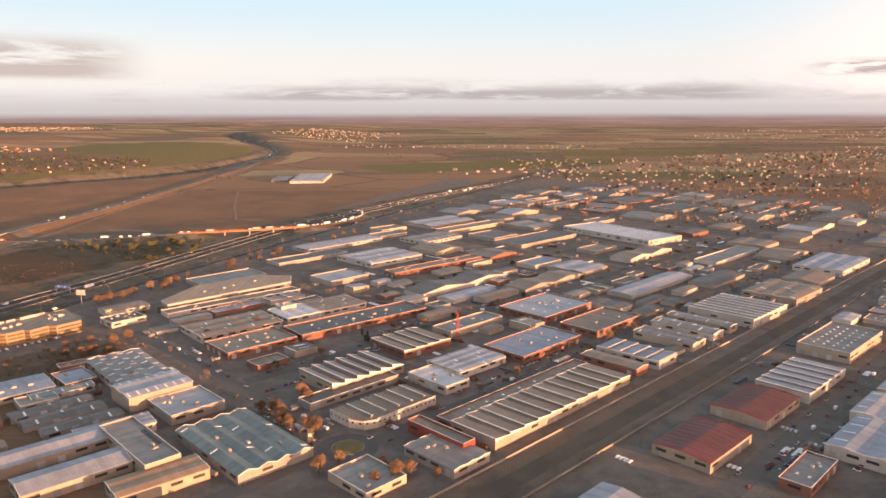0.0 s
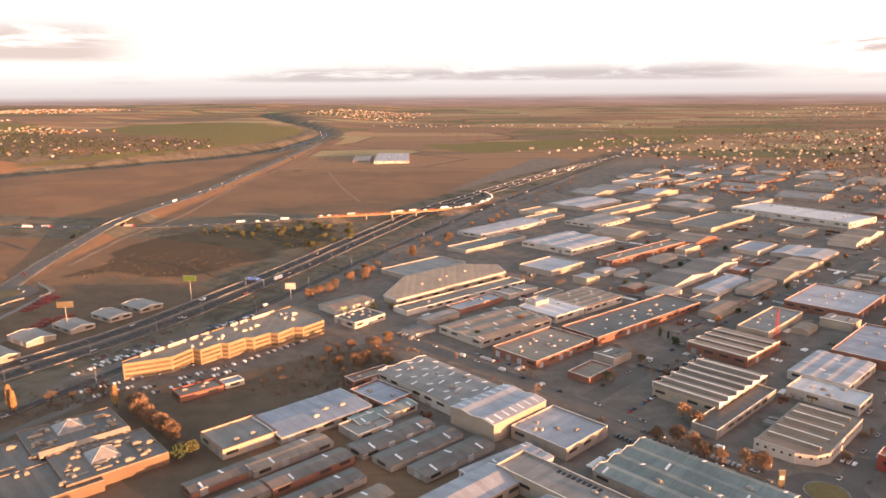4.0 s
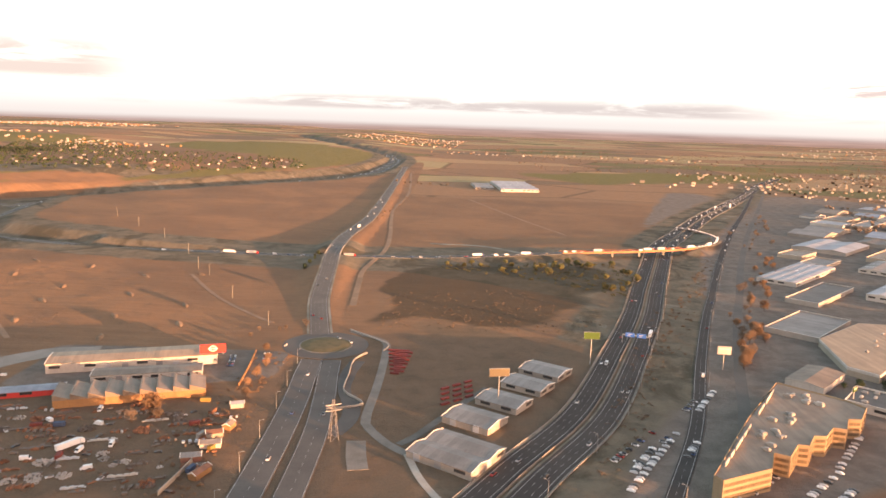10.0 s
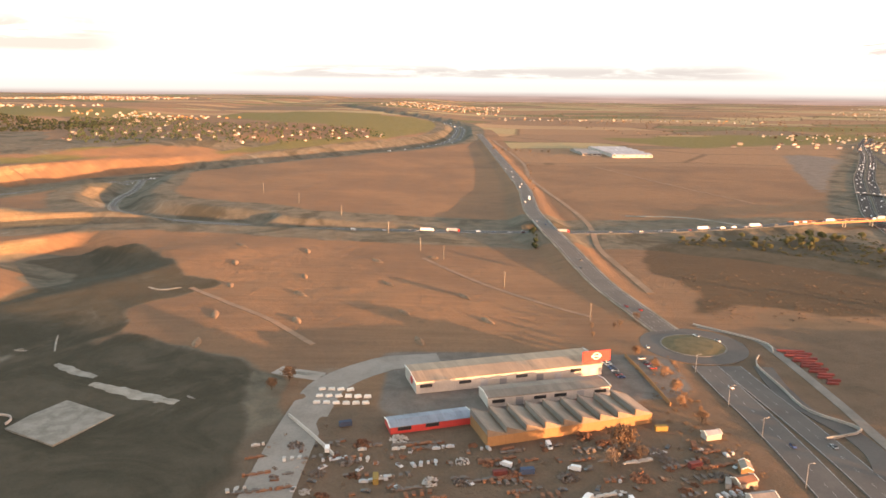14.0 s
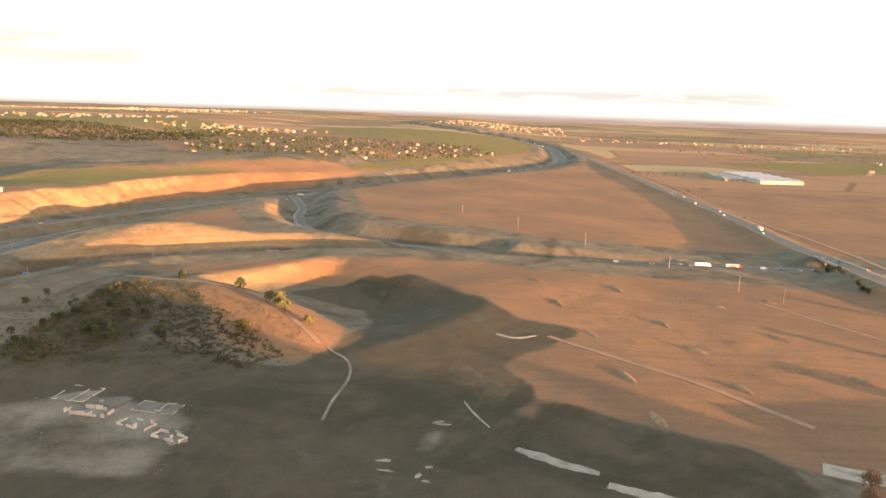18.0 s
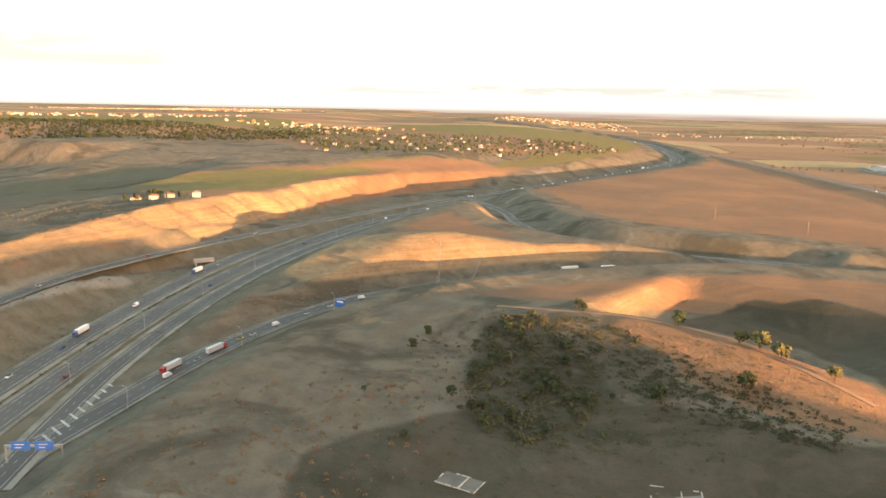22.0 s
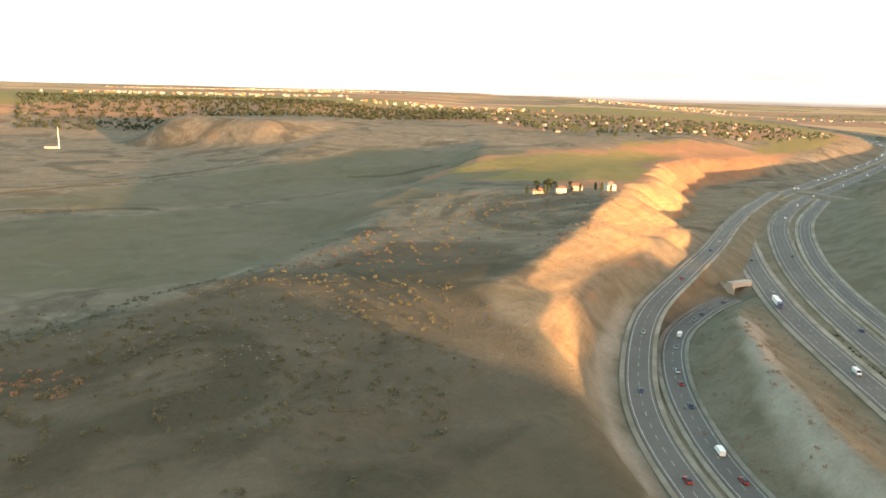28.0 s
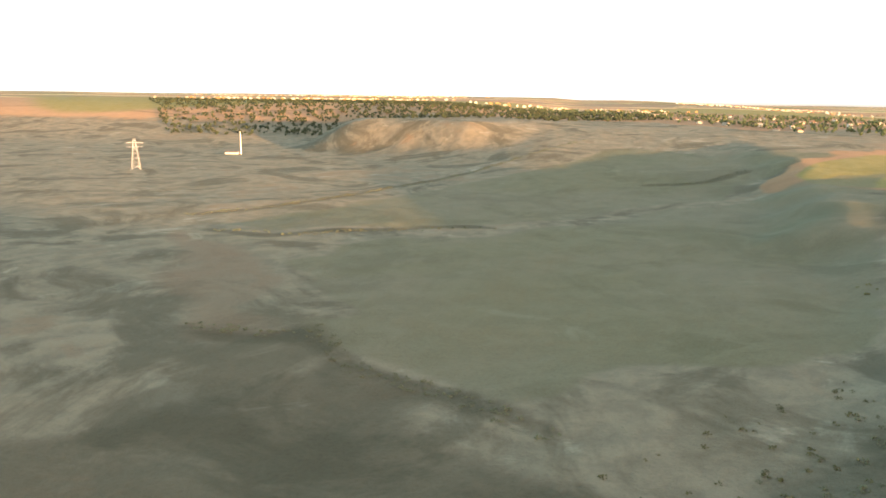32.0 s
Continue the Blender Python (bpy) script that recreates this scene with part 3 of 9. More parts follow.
def height(X, Y):
    """The lie of the land before the roads cut into it."""
    mid = np.interp(Y, [300, 780, 860, 1030, 1400, 2000, 3000], [-3, -2, 1, 12, 12, 12, 8])
    Z = mid * sstep(-900, -1230, X) + 4 * sstep(-780, -960, X) * sstep(-1230, -1000, X) * sstep(760, 900, Y)
    # the western plateau, its valley and the village slope
    crest_x = np.interp(Y, [840, 960, 1060, 1100, 1190, 1350, 1490, 1640, 1710, 1790, 1880, 1960, 2400, 3000], [-1745, -1784, -1817, -1795, -1762, -1718, -1672, -1645, -1618, -1580, -1485, -1400, -1250, -1060])
    up = np.interp(Y, [820, 960, 1060, 1180, 1350, 1500, 1700, 2000, 2600, 4000], [-2, 6, 14, 23, 33, 30, 29, 40, 44, 40])
    # the plateau falls away behind its heaped-up edge
    up = up + (2.2 * np.exp(-((X - crest_x + 7) / 8) ** 2) - 0.062 * np.clip(crest_x - 8 - X, 0, 170)) * sstep(1050, 1130, Y) * sstep(1640, 1480, Y)
    head = np.interp(X, [-2600, -2150, -1900], [2350, 1750, 1650])
    rim = np.interp(Y, [880, 967, 1032, 1074, 1201, 1290, 1420, 1600], [-2080, -2011, -1968, -1947, -1914, -1925, -1900, -1870]) + 5 * np.sin(Y / 13.0) + 4 * np.sin(Y / 31.0)
    valley = (0.62 * sstep(rim + 4, rim - 52, X) + 0.38 * sstep(rim, rim - 200, X)) * sstep(head + 320, head - 320, Y)
    up = up * (1 - valley) - 5 * valley
    # the edge of the plateau dips towards the junction, and the floor of the cutting lies flat before it
    lip = np.interp(Y, [1300, 1350, 1450, 1560, 1640, 1710, 1790, 1880, 1960, 2150, 2400], [31, 29, 26, 26, 24, 22, 20, 17, 14, 20, 40])
    up = up + np.minimum(lip - up, 0) * sstep(170, 30, crest_x - X)
    east = np.interp(Y, [1180, 1270, 1372, 1500, 1680, 1800, 1950], [-1703, -1665, -1627, -1575, -1490, -1402, -1310])
    flat = sstep(crest_x - 40, crest_x - 20, X) * sstep(east + 45, east, X) * sstep(1250, 1360, Y) * sstep(2080, 1930, Y)
    Z = Z * (1 - flat) + np.interp(Y, [1270, 1372, 1500, 1680], [-1, -3, -6, -9]) * flat
    wide = np.interp(Y, [1880, 2150, 2600], [0, 160, 500])
    crest_x = crest_x + (4 * np.sin(Y / 9.0) + 6 * np.sin(Y / 23.0 + 1) + 3 * np.sin(Y / 4.1)) * sstep(900, 1050, Y)
    f = np.clip((crest_x + 36 + wide - X) / (38 + 2 * wide), 0, 1)
    f = np.where(wide > 1, sstep(0, 1, f), f ** 0.9)
    Z = Z * (1 - f) + up * f
    # a flat-topped hill with an eroded face beyond the valley
    deep, side = -0.934 * (X + 2190) + 0.36 * (Y - 1815), 0.36 * (X + 2190) + 0.934 * (Y - 1815)
    gully = 9 * np.sin(side / 11.0) + 6 * np.sin(side / 4.7 + 1)
    mesa = sstep(gully, 115 + 0.6 * gully, deep) * sstep(20, 85, side) * sstep(480, 300, side) * sstep(460, 320, deep) * (1 - 0.45 * sstep(80, 380, side))
    Z = Z * (1 - mesa) + 50 * mesa
    Z += 22 * sstep(1950, 2500, Y) * sstep(-2100, -2500, X) * (1 - mesa)
    # a hollow with a sandy western wall behind the knoll
    across, along = (X + 1380) * 0.771 - (Y - 975) * 0.637, (X + 1380) * 0.637 + (Y - 975) * 0.771
    Z -= 15 * sstep(0, 26, across) * sstep(205, 125, across) * sstep(-30, 20, along) * sstep(190, 150, along)
    D, C = near(smooth_line(KNOLL, 30), X, Y, 260)
    Z = np.where(D < 200, Z + np.maximum(C - Z, 0) * np.exp(-(D / 40.0) ** 2), Z)
    for line, wide in ((ISLE, 38.0), (MOUND, 7.0), (SPUR, 9.0), (WEDGE, 10.0)):
        D, C = near(smooth_line(line, 30), X, Y, 120)
        Z = np.where(D < 100, Z + (C - Z) * np.exp(-(D / wide) ** 2), Z)
    uneven = np.clip(sstep(-760, -1000, X) + sstep(1500, 2600, Y) * sstep(2400, 1200, np.abs(X)), 0, 1)
    Z += uneven * (0.9 * wave(X, Y, 190, 1.0) + 0.4 * wave(X, Y, 61, 2.0) + 0.25 * wave(X, Y, 23, 3.0))
    Z += sstep(2600, 6200, Y) * (8 + 9 * wave(X, Y, 2300, 0.5))
    # unseen hills added south of the valley to shadow the western land
    ca, sa = math.cos(radians(SUN_AZ)), math.sin(radians(SUN_AZ))
    q, p = -ca * X - sa * Y, -sa * X + ca * Y
    edge = sorted((-sa * x + ca * y, -ca * x - sa * y + (z - 8) / math.tan(radians(SUN_EL))) for x, y, z in SHADE)
    reach = np.interp(p, [e[0] for e in edge], [e[1] for e in edge])
    Z += (8 + math.tan(radians(SUN_EL)) * (reach - 300)) * np.exp(-((q - 300) / 200) ** 2) * sstep(edge[-1][0] + 30, edge[-1][0] + 5, p)
    return Z


def graded(X, Y):
    Z = height(X, Y)
    for pts, hw, slope in GRADED:
        D, C = near(smooth_line(pts, 25), X, Y)
        f = sstep(0, 1, (D - hw - 1.5) / (slope * np.abs(Z - C) + 3.0))
        Z = np.where(D < 1e5, (C - 0.45) * (1 - f) + Z * f, Z)
    return Z


def axis(lo, a, b, hi, fine, grow=1.09, most=130.0):
    """Grid lines: fine between a and b, coarser outwards."""
    v = list(np.arange(a, b + 0.1, fine))
    s = fine
    while v[-1] < hi:
        s = min(s * grow, most)
        v.append(v[-1] + s)
    s = fine
    while v[0] > lo:
        s = min(s * grow, most)
        v.insert(0, v[0] - s)
    return np.array(v)


gx, gy = axis(-9500, -2420, -560, 9500, 6.0, 1.08, 190), axis(-1500, 700, 1600, 10600, 6.0, 1.08, 190)
# the added hills that cast the long shadow want a closer grid as well
gx = np.concatenate([gx[gx <= -560], np.arange(-548, -140, 13.0), axis(-141, -141, -140, 9500, 15.0, 1.08, 190)[1:]])
gy = np.concatenate([axis(-1500, -161, -160, -160, 15.0, 1.08, 190), np.arange(-147, 700, 13.0), gy[gy >= 700]])
gx, gy = gx[np.concatenate([[True], np.diff(gx) > 3])], gy[np.concatenate([[True], np.diff(gy) > 3])]
GX, GY = np.meshgrid(gx, gy)
fx, fy = GX.ravel(), GY.ravel()
fz = graded(fx, fy)
GZ = fz.reshape(GX.shape)


def land(x, y):
    """Height of the ground sheet at a place."""
    i = int(np.clip(np.searchsorted(gx, x) - 1, 0, len(gx) - 2))
    j = int(np.clip(np.searchsorted(gy, y) - 1, 0, len(gy) - 2))
    u, v = (x - gx[i]) / (gx[i + 1] - gx[i]), (y - gy[j]) / (gy[j + 1] - gy[j])
    return float(GZ[j, i] * (1 - u) * (1 - v) + GZ[j, i + 1] * u * (1 - v) + GZ[j + 1, i] * (1 - u) * v + GZ[j + 1, i + 1] * u * v)


nx, ny = len(gx), len(gy)
ii = (np.arange(ny - 1)[:, None] * nx + np.arange(nx - 1)[None, :]).ravel()
quads = np.stack([ii, ii + 1, ii + nx + 1, ii + nx], 1)
gme = bpy.data.meshes.new("ground")
gme.vertices.add(nx * ny), gme.loops.add(quads.size), gme.polygons.add(len(quads))
gme.vertices.foreach_set("co", np.stack([fx, fy, fz], 1).ravel())
gme.loops.foreach_set("vertex_index", quads.ravel())
gme.polygons.foreach_set("loop_start", np.arange(0, quads.size, 4))
gme.polygons.foreach_set("use_smooth", np.ones(len(quads), bool))
gme.update(calc_edges=True)


def cover(name, weight):
    a = gme.attributes.new(name, "FLOAT", "POINT")
    w = np.pad(np.clip(weight, 0, 1).astype(float).reshape(GX.shape), 1, mode="edge")
    for _ in range(3):
        w[1:-1, 1:-1] = (2 * w[1:-1, 1:-1] + w[:-2, 1:-1] + w[2:, 1:-1] + w[1:-1, :-2] + w[1:-1, 2:]) / 6
    weight = w[1:-1, 1:-1].ravel()
    a.data.foreach_set("value", np.clip(weight, 0, 1).astype(np.float32))


slope_x, slope_y = np.gradient(GZ, axis=1) / np.gradient(GX, axis=1), np.gradient(GZ, axis=0) / np.gradient(GY, axis=0)
steep = np.hypot(slope_x, slope_y).ravel()
uu, vv = (fx + fy) / math.sqrt(2), (fy - fx) / math.sqrt(2)
FIELDS_GREEN = [
    [(-1930, 1500), (-1850, 1610), (-1757, 1720), (-1690, 1760), (-1668, 1560), (-1700, 1450), (-1790, 1400), (-1850, 1450)],
    [(-1690, 1630), (-1700, 1790), (-1640, 1890), (-1540, 1970), (-1465, 1970), (-1525, 1885), (-1612, 1785), (-1652, 1690)],
    [(-1700, 1850), (-1560, 1895), (-1435, 1990), (-1274, 2120), (-1090, 2440), (-1060, 2560), (-1160, 2500), (-1360, 2250), (-1560, 2080), (-1760, 2010)],
    [(-1130, 2560), (-1055, 2570), (-885, 3160), (-858, 3435), (-900, 3700), (-1078, 3990), (-1500, 4300), (-1900, 3900), (-1870, 3400), (-1484, 2960), (-1130, 2870)],
    [(-3300, 2300), (-2350, 2900), (-2000, 3600), (-2900, 4000), (-4300, 3300)],
    [(-160, 2500), (251, 2685), (747, 2911), (900, 3300), (300, 3250), (-400, 2900)],
    [(500, 3500), (1500, 3600), (1700, 4000), (600, 4100)],
    [(-2253, 1504), (-2120, 1540), (-1997, 1489), (-1985, 1380), (-1992, 1254), (-2060, 1225), (-2141, 1213), (-2200, 1340)],
]
wx, wy = fx + 16 * wave(fx, fy, 130, 7.0) + 6 * wave(fx, fy, 37, 8.0), fy + 16 * wave(fy, fx, 120, 9.0) + 6 * wave(fy, fx, 41, 5.0)
green = np.zeros(len(fx))
for f in FIELDS_GREEN:
    green = np.maximum(green, inside(f, fx, fy))
mine = (uu > 150) & (vv > -700) & (fy < 2300) & (fx > -640 + 0.36 * (fy - 500)) & (uu < 1900)
grove = inside([(-600, 420), (-575, 545), (-540, 560), (-470, 545), (-400, 585), (-350, 640), (-285, 668), (-285, 600), (-330, 545), (-370, 510), (-370, 420)], wx, wy)
yards, depot_yard = inside([(-690, 850), (-535, 850), (-470, 800), (-560, 610), (-600, 550), (-735, 540), (-735, 790)], wx, wy), inside([(-915, 790), (-735, 795), (-735, 735), (-800, 715), (-910, 700)], fx, fy)
# waste-ground scrub, its eastern edge drawn along the shadow to darken the shaded tongue
scrub = inside([(-1560, 400), (-1560, 900), (-1420, 1010), (-1330, 1030), (-1235, 1075), (-1130, 1000), (-1060, 915), (-1125, 865), (-1100, 805), (-960, 755), (-960, 400)], wx, wy)
scrub |= inside([(-1790, 400), (-1750, 900), (-1790, 1000), (-1808, 1060), (-1788, 1110), (-1752, 1190), (-1712, 1340), (-1800, 1400), (-1930, 1500), (-1860, 1620), (-1790, 1760), (-1830, 2050), (-1950, 2300), (-4000, 2300), (-4000, 400)], wx, wy)
scrub |= inside([(-700, 1110), (-570, 1160), (-420, 1200), (-370, 1170), (-420, 1010), (-470, 1000)], wx, wy)
# soil patch traced from the knoll's sunlit part, which it paints brighter
knoll_lit_soil = inside([(-1334, 969), (-1293, 950), (-1257, 985), (-1229, 915), (-1221, 883), (-1232, 861), (-1251, 871), (-1272, 897), (-1302, 918), (-1329, 948)], wx, wy)
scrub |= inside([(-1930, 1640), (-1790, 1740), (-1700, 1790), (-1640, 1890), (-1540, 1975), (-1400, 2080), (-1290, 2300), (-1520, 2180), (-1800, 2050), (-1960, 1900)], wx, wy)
scrub &= ~knoll_lit_soil
scrub |= grove
mine &= ~grove
corridor = np.full(len(fx), 1e6)
for pts in (MAIN_W, MAIN_E, RAMP, OUTER, INNER, LOOP, QUEUE_W):
    corridor = np.minimum(corridor, near(smooth_line(pts, 40), fx, fy)[0])
mverge = near(smooth_line(MOTORWAY, 40), fx, fy)[0]
cover("farm", ((fy > 1960) & (fx > -700)) | (fy > 3300) | ((fx < -2100) & (fy > 2300)))
MEADOWS = [[(-2260, 1214), (-2205, 1280), (-2135, 1325), (-2007, 1441), (-1805, 1563), (-1973, 1107), (-2088, 1050), (-2140, 1048), (-2181, 1084), (-2193, 1104), (-2181, 1128), (-2233, 1161)], [(-2344, 1298), (-2289, 1410), (-2220, 1572), (-2035, 1816), (-1794, 1699), (-1951, 1504), (-2139, 1364), (-2290, 1293)]]
cover("meadow", 0.8 * (inside(MEADOWS[0], wx, wy) | inside(MEADOWS[1], wx, wy)))
cover("green", green * np.where((fx < -1940) & (fy < 1600), 0.62, 0.9 * sstep(0.24, 0.15, steep)))
cover("scrub", np.maximum(scrub * 1.0, np.maximum(sstep(110, 60, corridor), sstep(75, 45, mverge))) * (steep < 0.8) + (mine & (vv > 225) & (vv < 265)))
office_yard = inside([(-545, 560), (-520, 620), (-470, 690), (-410, 760), (-370, 720), (-345, 690), (-375, 640), (-425, 595), (-470, 552)], wx, wy)
cover("paved", office_yard + (mine & ~((vv > 222) & (vv < 268)) & (mverge > 60)) * 1.0 + depot_yard)
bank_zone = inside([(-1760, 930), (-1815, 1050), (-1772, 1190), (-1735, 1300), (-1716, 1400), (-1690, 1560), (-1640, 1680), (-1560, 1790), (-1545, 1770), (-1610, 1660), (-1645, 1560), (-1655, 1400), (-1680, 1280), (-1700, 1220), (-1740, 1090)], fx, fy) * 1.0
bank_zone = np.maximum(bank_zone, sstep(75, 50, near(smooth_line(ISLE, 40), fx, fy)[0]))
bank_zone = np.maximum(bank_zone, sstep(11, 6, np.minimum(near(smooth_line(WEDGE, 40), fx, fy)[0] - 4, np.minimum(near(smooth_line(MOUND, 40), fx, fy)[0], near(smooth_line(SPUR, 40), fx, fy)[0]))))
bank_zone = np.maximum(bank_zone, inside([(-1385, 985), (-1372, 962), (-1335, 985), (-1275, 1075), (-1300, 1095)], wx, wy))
# sand stops where the bank's sunlight ends, so the shaded foot is painted greyer
lit_slope = np.where(fx < -1590, np.where(fy < 1235, np.maximum(sstep(8, 15, fz), sstep(1085, 1060, fy) * sstep(-3, 0, fz)), np.where(fy < 1470, sstep(-6, 2, fz), sstep(8, 14, fz))), sstep(-1, 5, fz))
# grass of the cut slopes; on the bank its outline paints the shaded bay
cutting = inside([(-1773, 1078), (-1764, 1121), (-1749, 1147), (-1727, 1174), (-1708, 1180), (-1660, 1290), (-1600, 1460), (-1500, 1680), (-1420, 1780), (-1390, 1560), (-1500, 1300), (-1560, 1150), (-1590, 960), (-1600, 760), (-1720, 760), (-1779, 965), (-1771, 1030)], fx, fy)
cutting |= inside([(-1640, 1400), (-1668, 1369), (-1660, 1420), (-1632, 1530), (-1600, 1620), (-1545, 1700), (-1490, 1740), (-1480, 1680), (-1560, 1520)], fx, fy)
on_isle = sstep(60, 40, near(smooth_line(ISLE, 40), fx, fy)[0]) * sstep(0, 6, fz)
cover("sward", np.clip(cutting - on_isle, 0, 1) + inside([(-1850, 680), (-1815, 900), (-1800, 1000), (-1830, 1070), (-1700, 1075), (-1690, 680)], wx, wy))
cover("bank", sstep(0.07, 0.18, steep) * bank_zone * lit_slope * (1 - np.clip(cutting - on_isle, 0, 1)))
# hedge banks round the valley meadows
HEDGES = [[(-2191, 1097), (-2179, 1078), (-2159, 1056), (-2140, 1045), (-2124, 1042), (-2104, 1029), (-2087, 1015)], [(-2242, 1085), (-2210, 1074), (-2186, 1083)], [(-2343, 1286), (-2288, 1269), (-2266, 1295), (-2218, 1313), (-2186, 1335), (-2145, 1345)], [(-2389, 1337), (-2351, 1377), (-2306, 1459), (-2268, 1567), (-2231, 1633), (-2165, 1751), (-2079, 1885)], [(-2024, 1573), (-1964, 1573), (-1911, 1624)]]
hedge = np.full(len(fx), 1e6)
for pts in HEDGES:
    hedge = np.minimum(hedge, near(smooth_line([(*p, 0) for p in pts], 20), fx, fy)[0])
bare_patch = inside([(-2393, 1297), (-2287, 1241), (-2251, 1195), (-2217, 1106), (-2191, 1104), (-2175, 1073), (-2228, 1049), (-2301, 1169)], wx, wy)
THICKET = [(-1414, 882), (-1411, 945), (-1397, 972), (-1380, 978), (-1358, 940), (-1350, 915), (-1352, 885), (-1362, 858), (-1389, 840), (-1406, 850)]
thicket = inside(THICKET, wx, wy)
# dark hedge, thicket and yard ground; the last outline paints the evening shadow in
cover("damp", 0.8 * sstep(11, 5, hedge + 2 * wave(fx, fy, 30, 4.0)) + 0.32 * yards + 0.6 * inside([(-2260, 700), (-1730, 700), (-1765, 940), (-1810, 1060), (-1800, 1150), (-1890, 1180), (-1955, 1045), (-2015, 1010), (-2080, 990), (-2150, 1050), (-2250, 1000)], wx, wy) + 1.0 * thicket + 0.7 * inside([(-690, 880), (-520, 890), (-440, 1010), (-400, 1170), (-560, 1160), (-680, 1110)], wx, wy) + 0.42 * grove + 0.9 * ~knoll_lit_soil * inside([(-1470, 600), (-1480, 820), (-1400, 880), (-1300, 880), (-1235, 850), (-1200, 1000), (-1290, 1020), (-1235, 1075), (-1130, 1000), (-1060, 915), (-1125, 865), (-1100, 805), (-980, 760), (-980, 600)], wx, wy))
pads = [[(-1360, 752), (-1330, 760), (-1280, 768), (-1262, 745), (-1300, 730), (-1345, 738)], [(-1425, 814), (-1421, 820), (-1402, 809), (-1409, 797)], [(-1397, 786), (-1374, 793), (-1360, 788), (-1352, 776), (-1372, 775), (-1387, 780)],
        [(-1345, 818), (-1322, 816), (-1325, 793), (-1308, 790), (-1303, 808), (-1273, 802), (-1265, 791), (-1280, 776), (-1281, 765), (-1344, 755), (-1351, 771), (-1364, 792), (-1350, 795)], [(-1178, 690), (-1166, 697), (-1158, 737), (-1150, 759), (-1130, 795), (-1134, 820), (-1150, 793), (-1162, 758), (-1174, 721)],
        [(-1108, 760), (-1099, 768), (-1077, 751), (-1082, 744), (-1098, 750)], [(-1072, 736), (-1065, 747), (-1046, 738), (-1018, 725), (-1028, 712), (-1048, 722)], [(-955, 560), (-932, 560), (-944, 704), (-913, 743), (-894, 783), (-918, 782), (-972, 764), (-957, 738), (-950, 700)]]
pads += [[(-1360, 718), (-1386, 775), (-1365, 791), (-1343, 811), (-1319, 811), (-1304, 805), (-1266, 796), (-1255, 761), (-1258, 728)], [(-1498, 774), (-1478, 783), (-1465, 793), (-1448, 789), (-1439, 778), (-1440, 745), (-1500, 745)], [(-2226, 1114), (-2219, 1128), (-2201, 1123), (-2204, 1111)], [(-2358, 1282), (-2350, 1291), (-2295, 1257), (-2304, 1238)], [(-2437, 1359), (-2428, 1368), (-2408, 1343), (-2417, 1335)], [(-2398, 1370), (-2378, 1389), (-2364, 1367), (-2382, 1350)], [(-2189, 1070), (-2184, 1074), (-2177, 1063), (-2181, 1061)]]
pale = np.zeros(len(fx))
for f in pads:
    pale = np.maximum(pale, inside(f, fx + 3 * wave(fx, fy, 23, 7.0), fy + 3 * wave(fy, fx, 27, 9.0)))
plot = np.zeros(len(fx))
for f in ([(-1347, 812), (-1317, 814), (-1322, 792), (-1336, 786), (-1345, 770), (-1352, 780)], [(-1307, 788), (-1299, 808), (-1272, 790), (-1256, 760), (-1280, 762), (-1312, 775)], [(-1318, 775), (-1278, 760), (-1260, 744), (-1262, 722), (-1325, 718), (-1323, 740)], [(-1358, 750), (-1349, 760), (-1325, 760), (-1321, 772), (-1325, 738), (-1348, 736)], [(-1178, 690), (-1164, 697), (-1156, 737), (-1140, 770), (-1152, 793), (-1166, 758), (-1176, 721)]):
    plot = np.maximum(plot, inside(f, fx + 2 * wave(fx, fy, 19, 7.0), fy + 2 * wave(fy, fx, 21, 9.0)))
stony = inside([(-2080, 960), (-1830, 960), (-1800, 1080), (-1900, 1090), (-2000, 1060)], wx, wy)
scrapyard = inside([(-985, 560), (-985, 680), (-930, 715), (-770, 705), (-745, 690), (-740, 560)], wx, wy)
cover("bare", 0.55 * bare_patch + 0.85 * ( scrapyard | yards | grove))
strips = np.minimum(near(smooth_line([(-1690, 1093, 0), (-1703, 1035, 0), (-1711, 985, 0), (-1711, 942, 0), (-1703, 905, 0)], 20), fx, fy)[0], near(smooth_line([(-1748, 1118, 0), (-1764, 1055, 0), (-1773, 1005, 0), (-1771, 955, 0), (-1760, 900, 0)], 20), fx, fy)[0] + 1.5)
cover("pale", np.maximum(np.maximum(np.maximum(pale * 0.45, plot * 0.50), stony * 0.27), 0.75 * sstep(12, 5, strips)))
gme.materials.append(M_GROUND)
ground = tagged(new("ground", gme), "rolling winter farmland of bare brown soil, scrub and green crops", "ground", kind="structure")


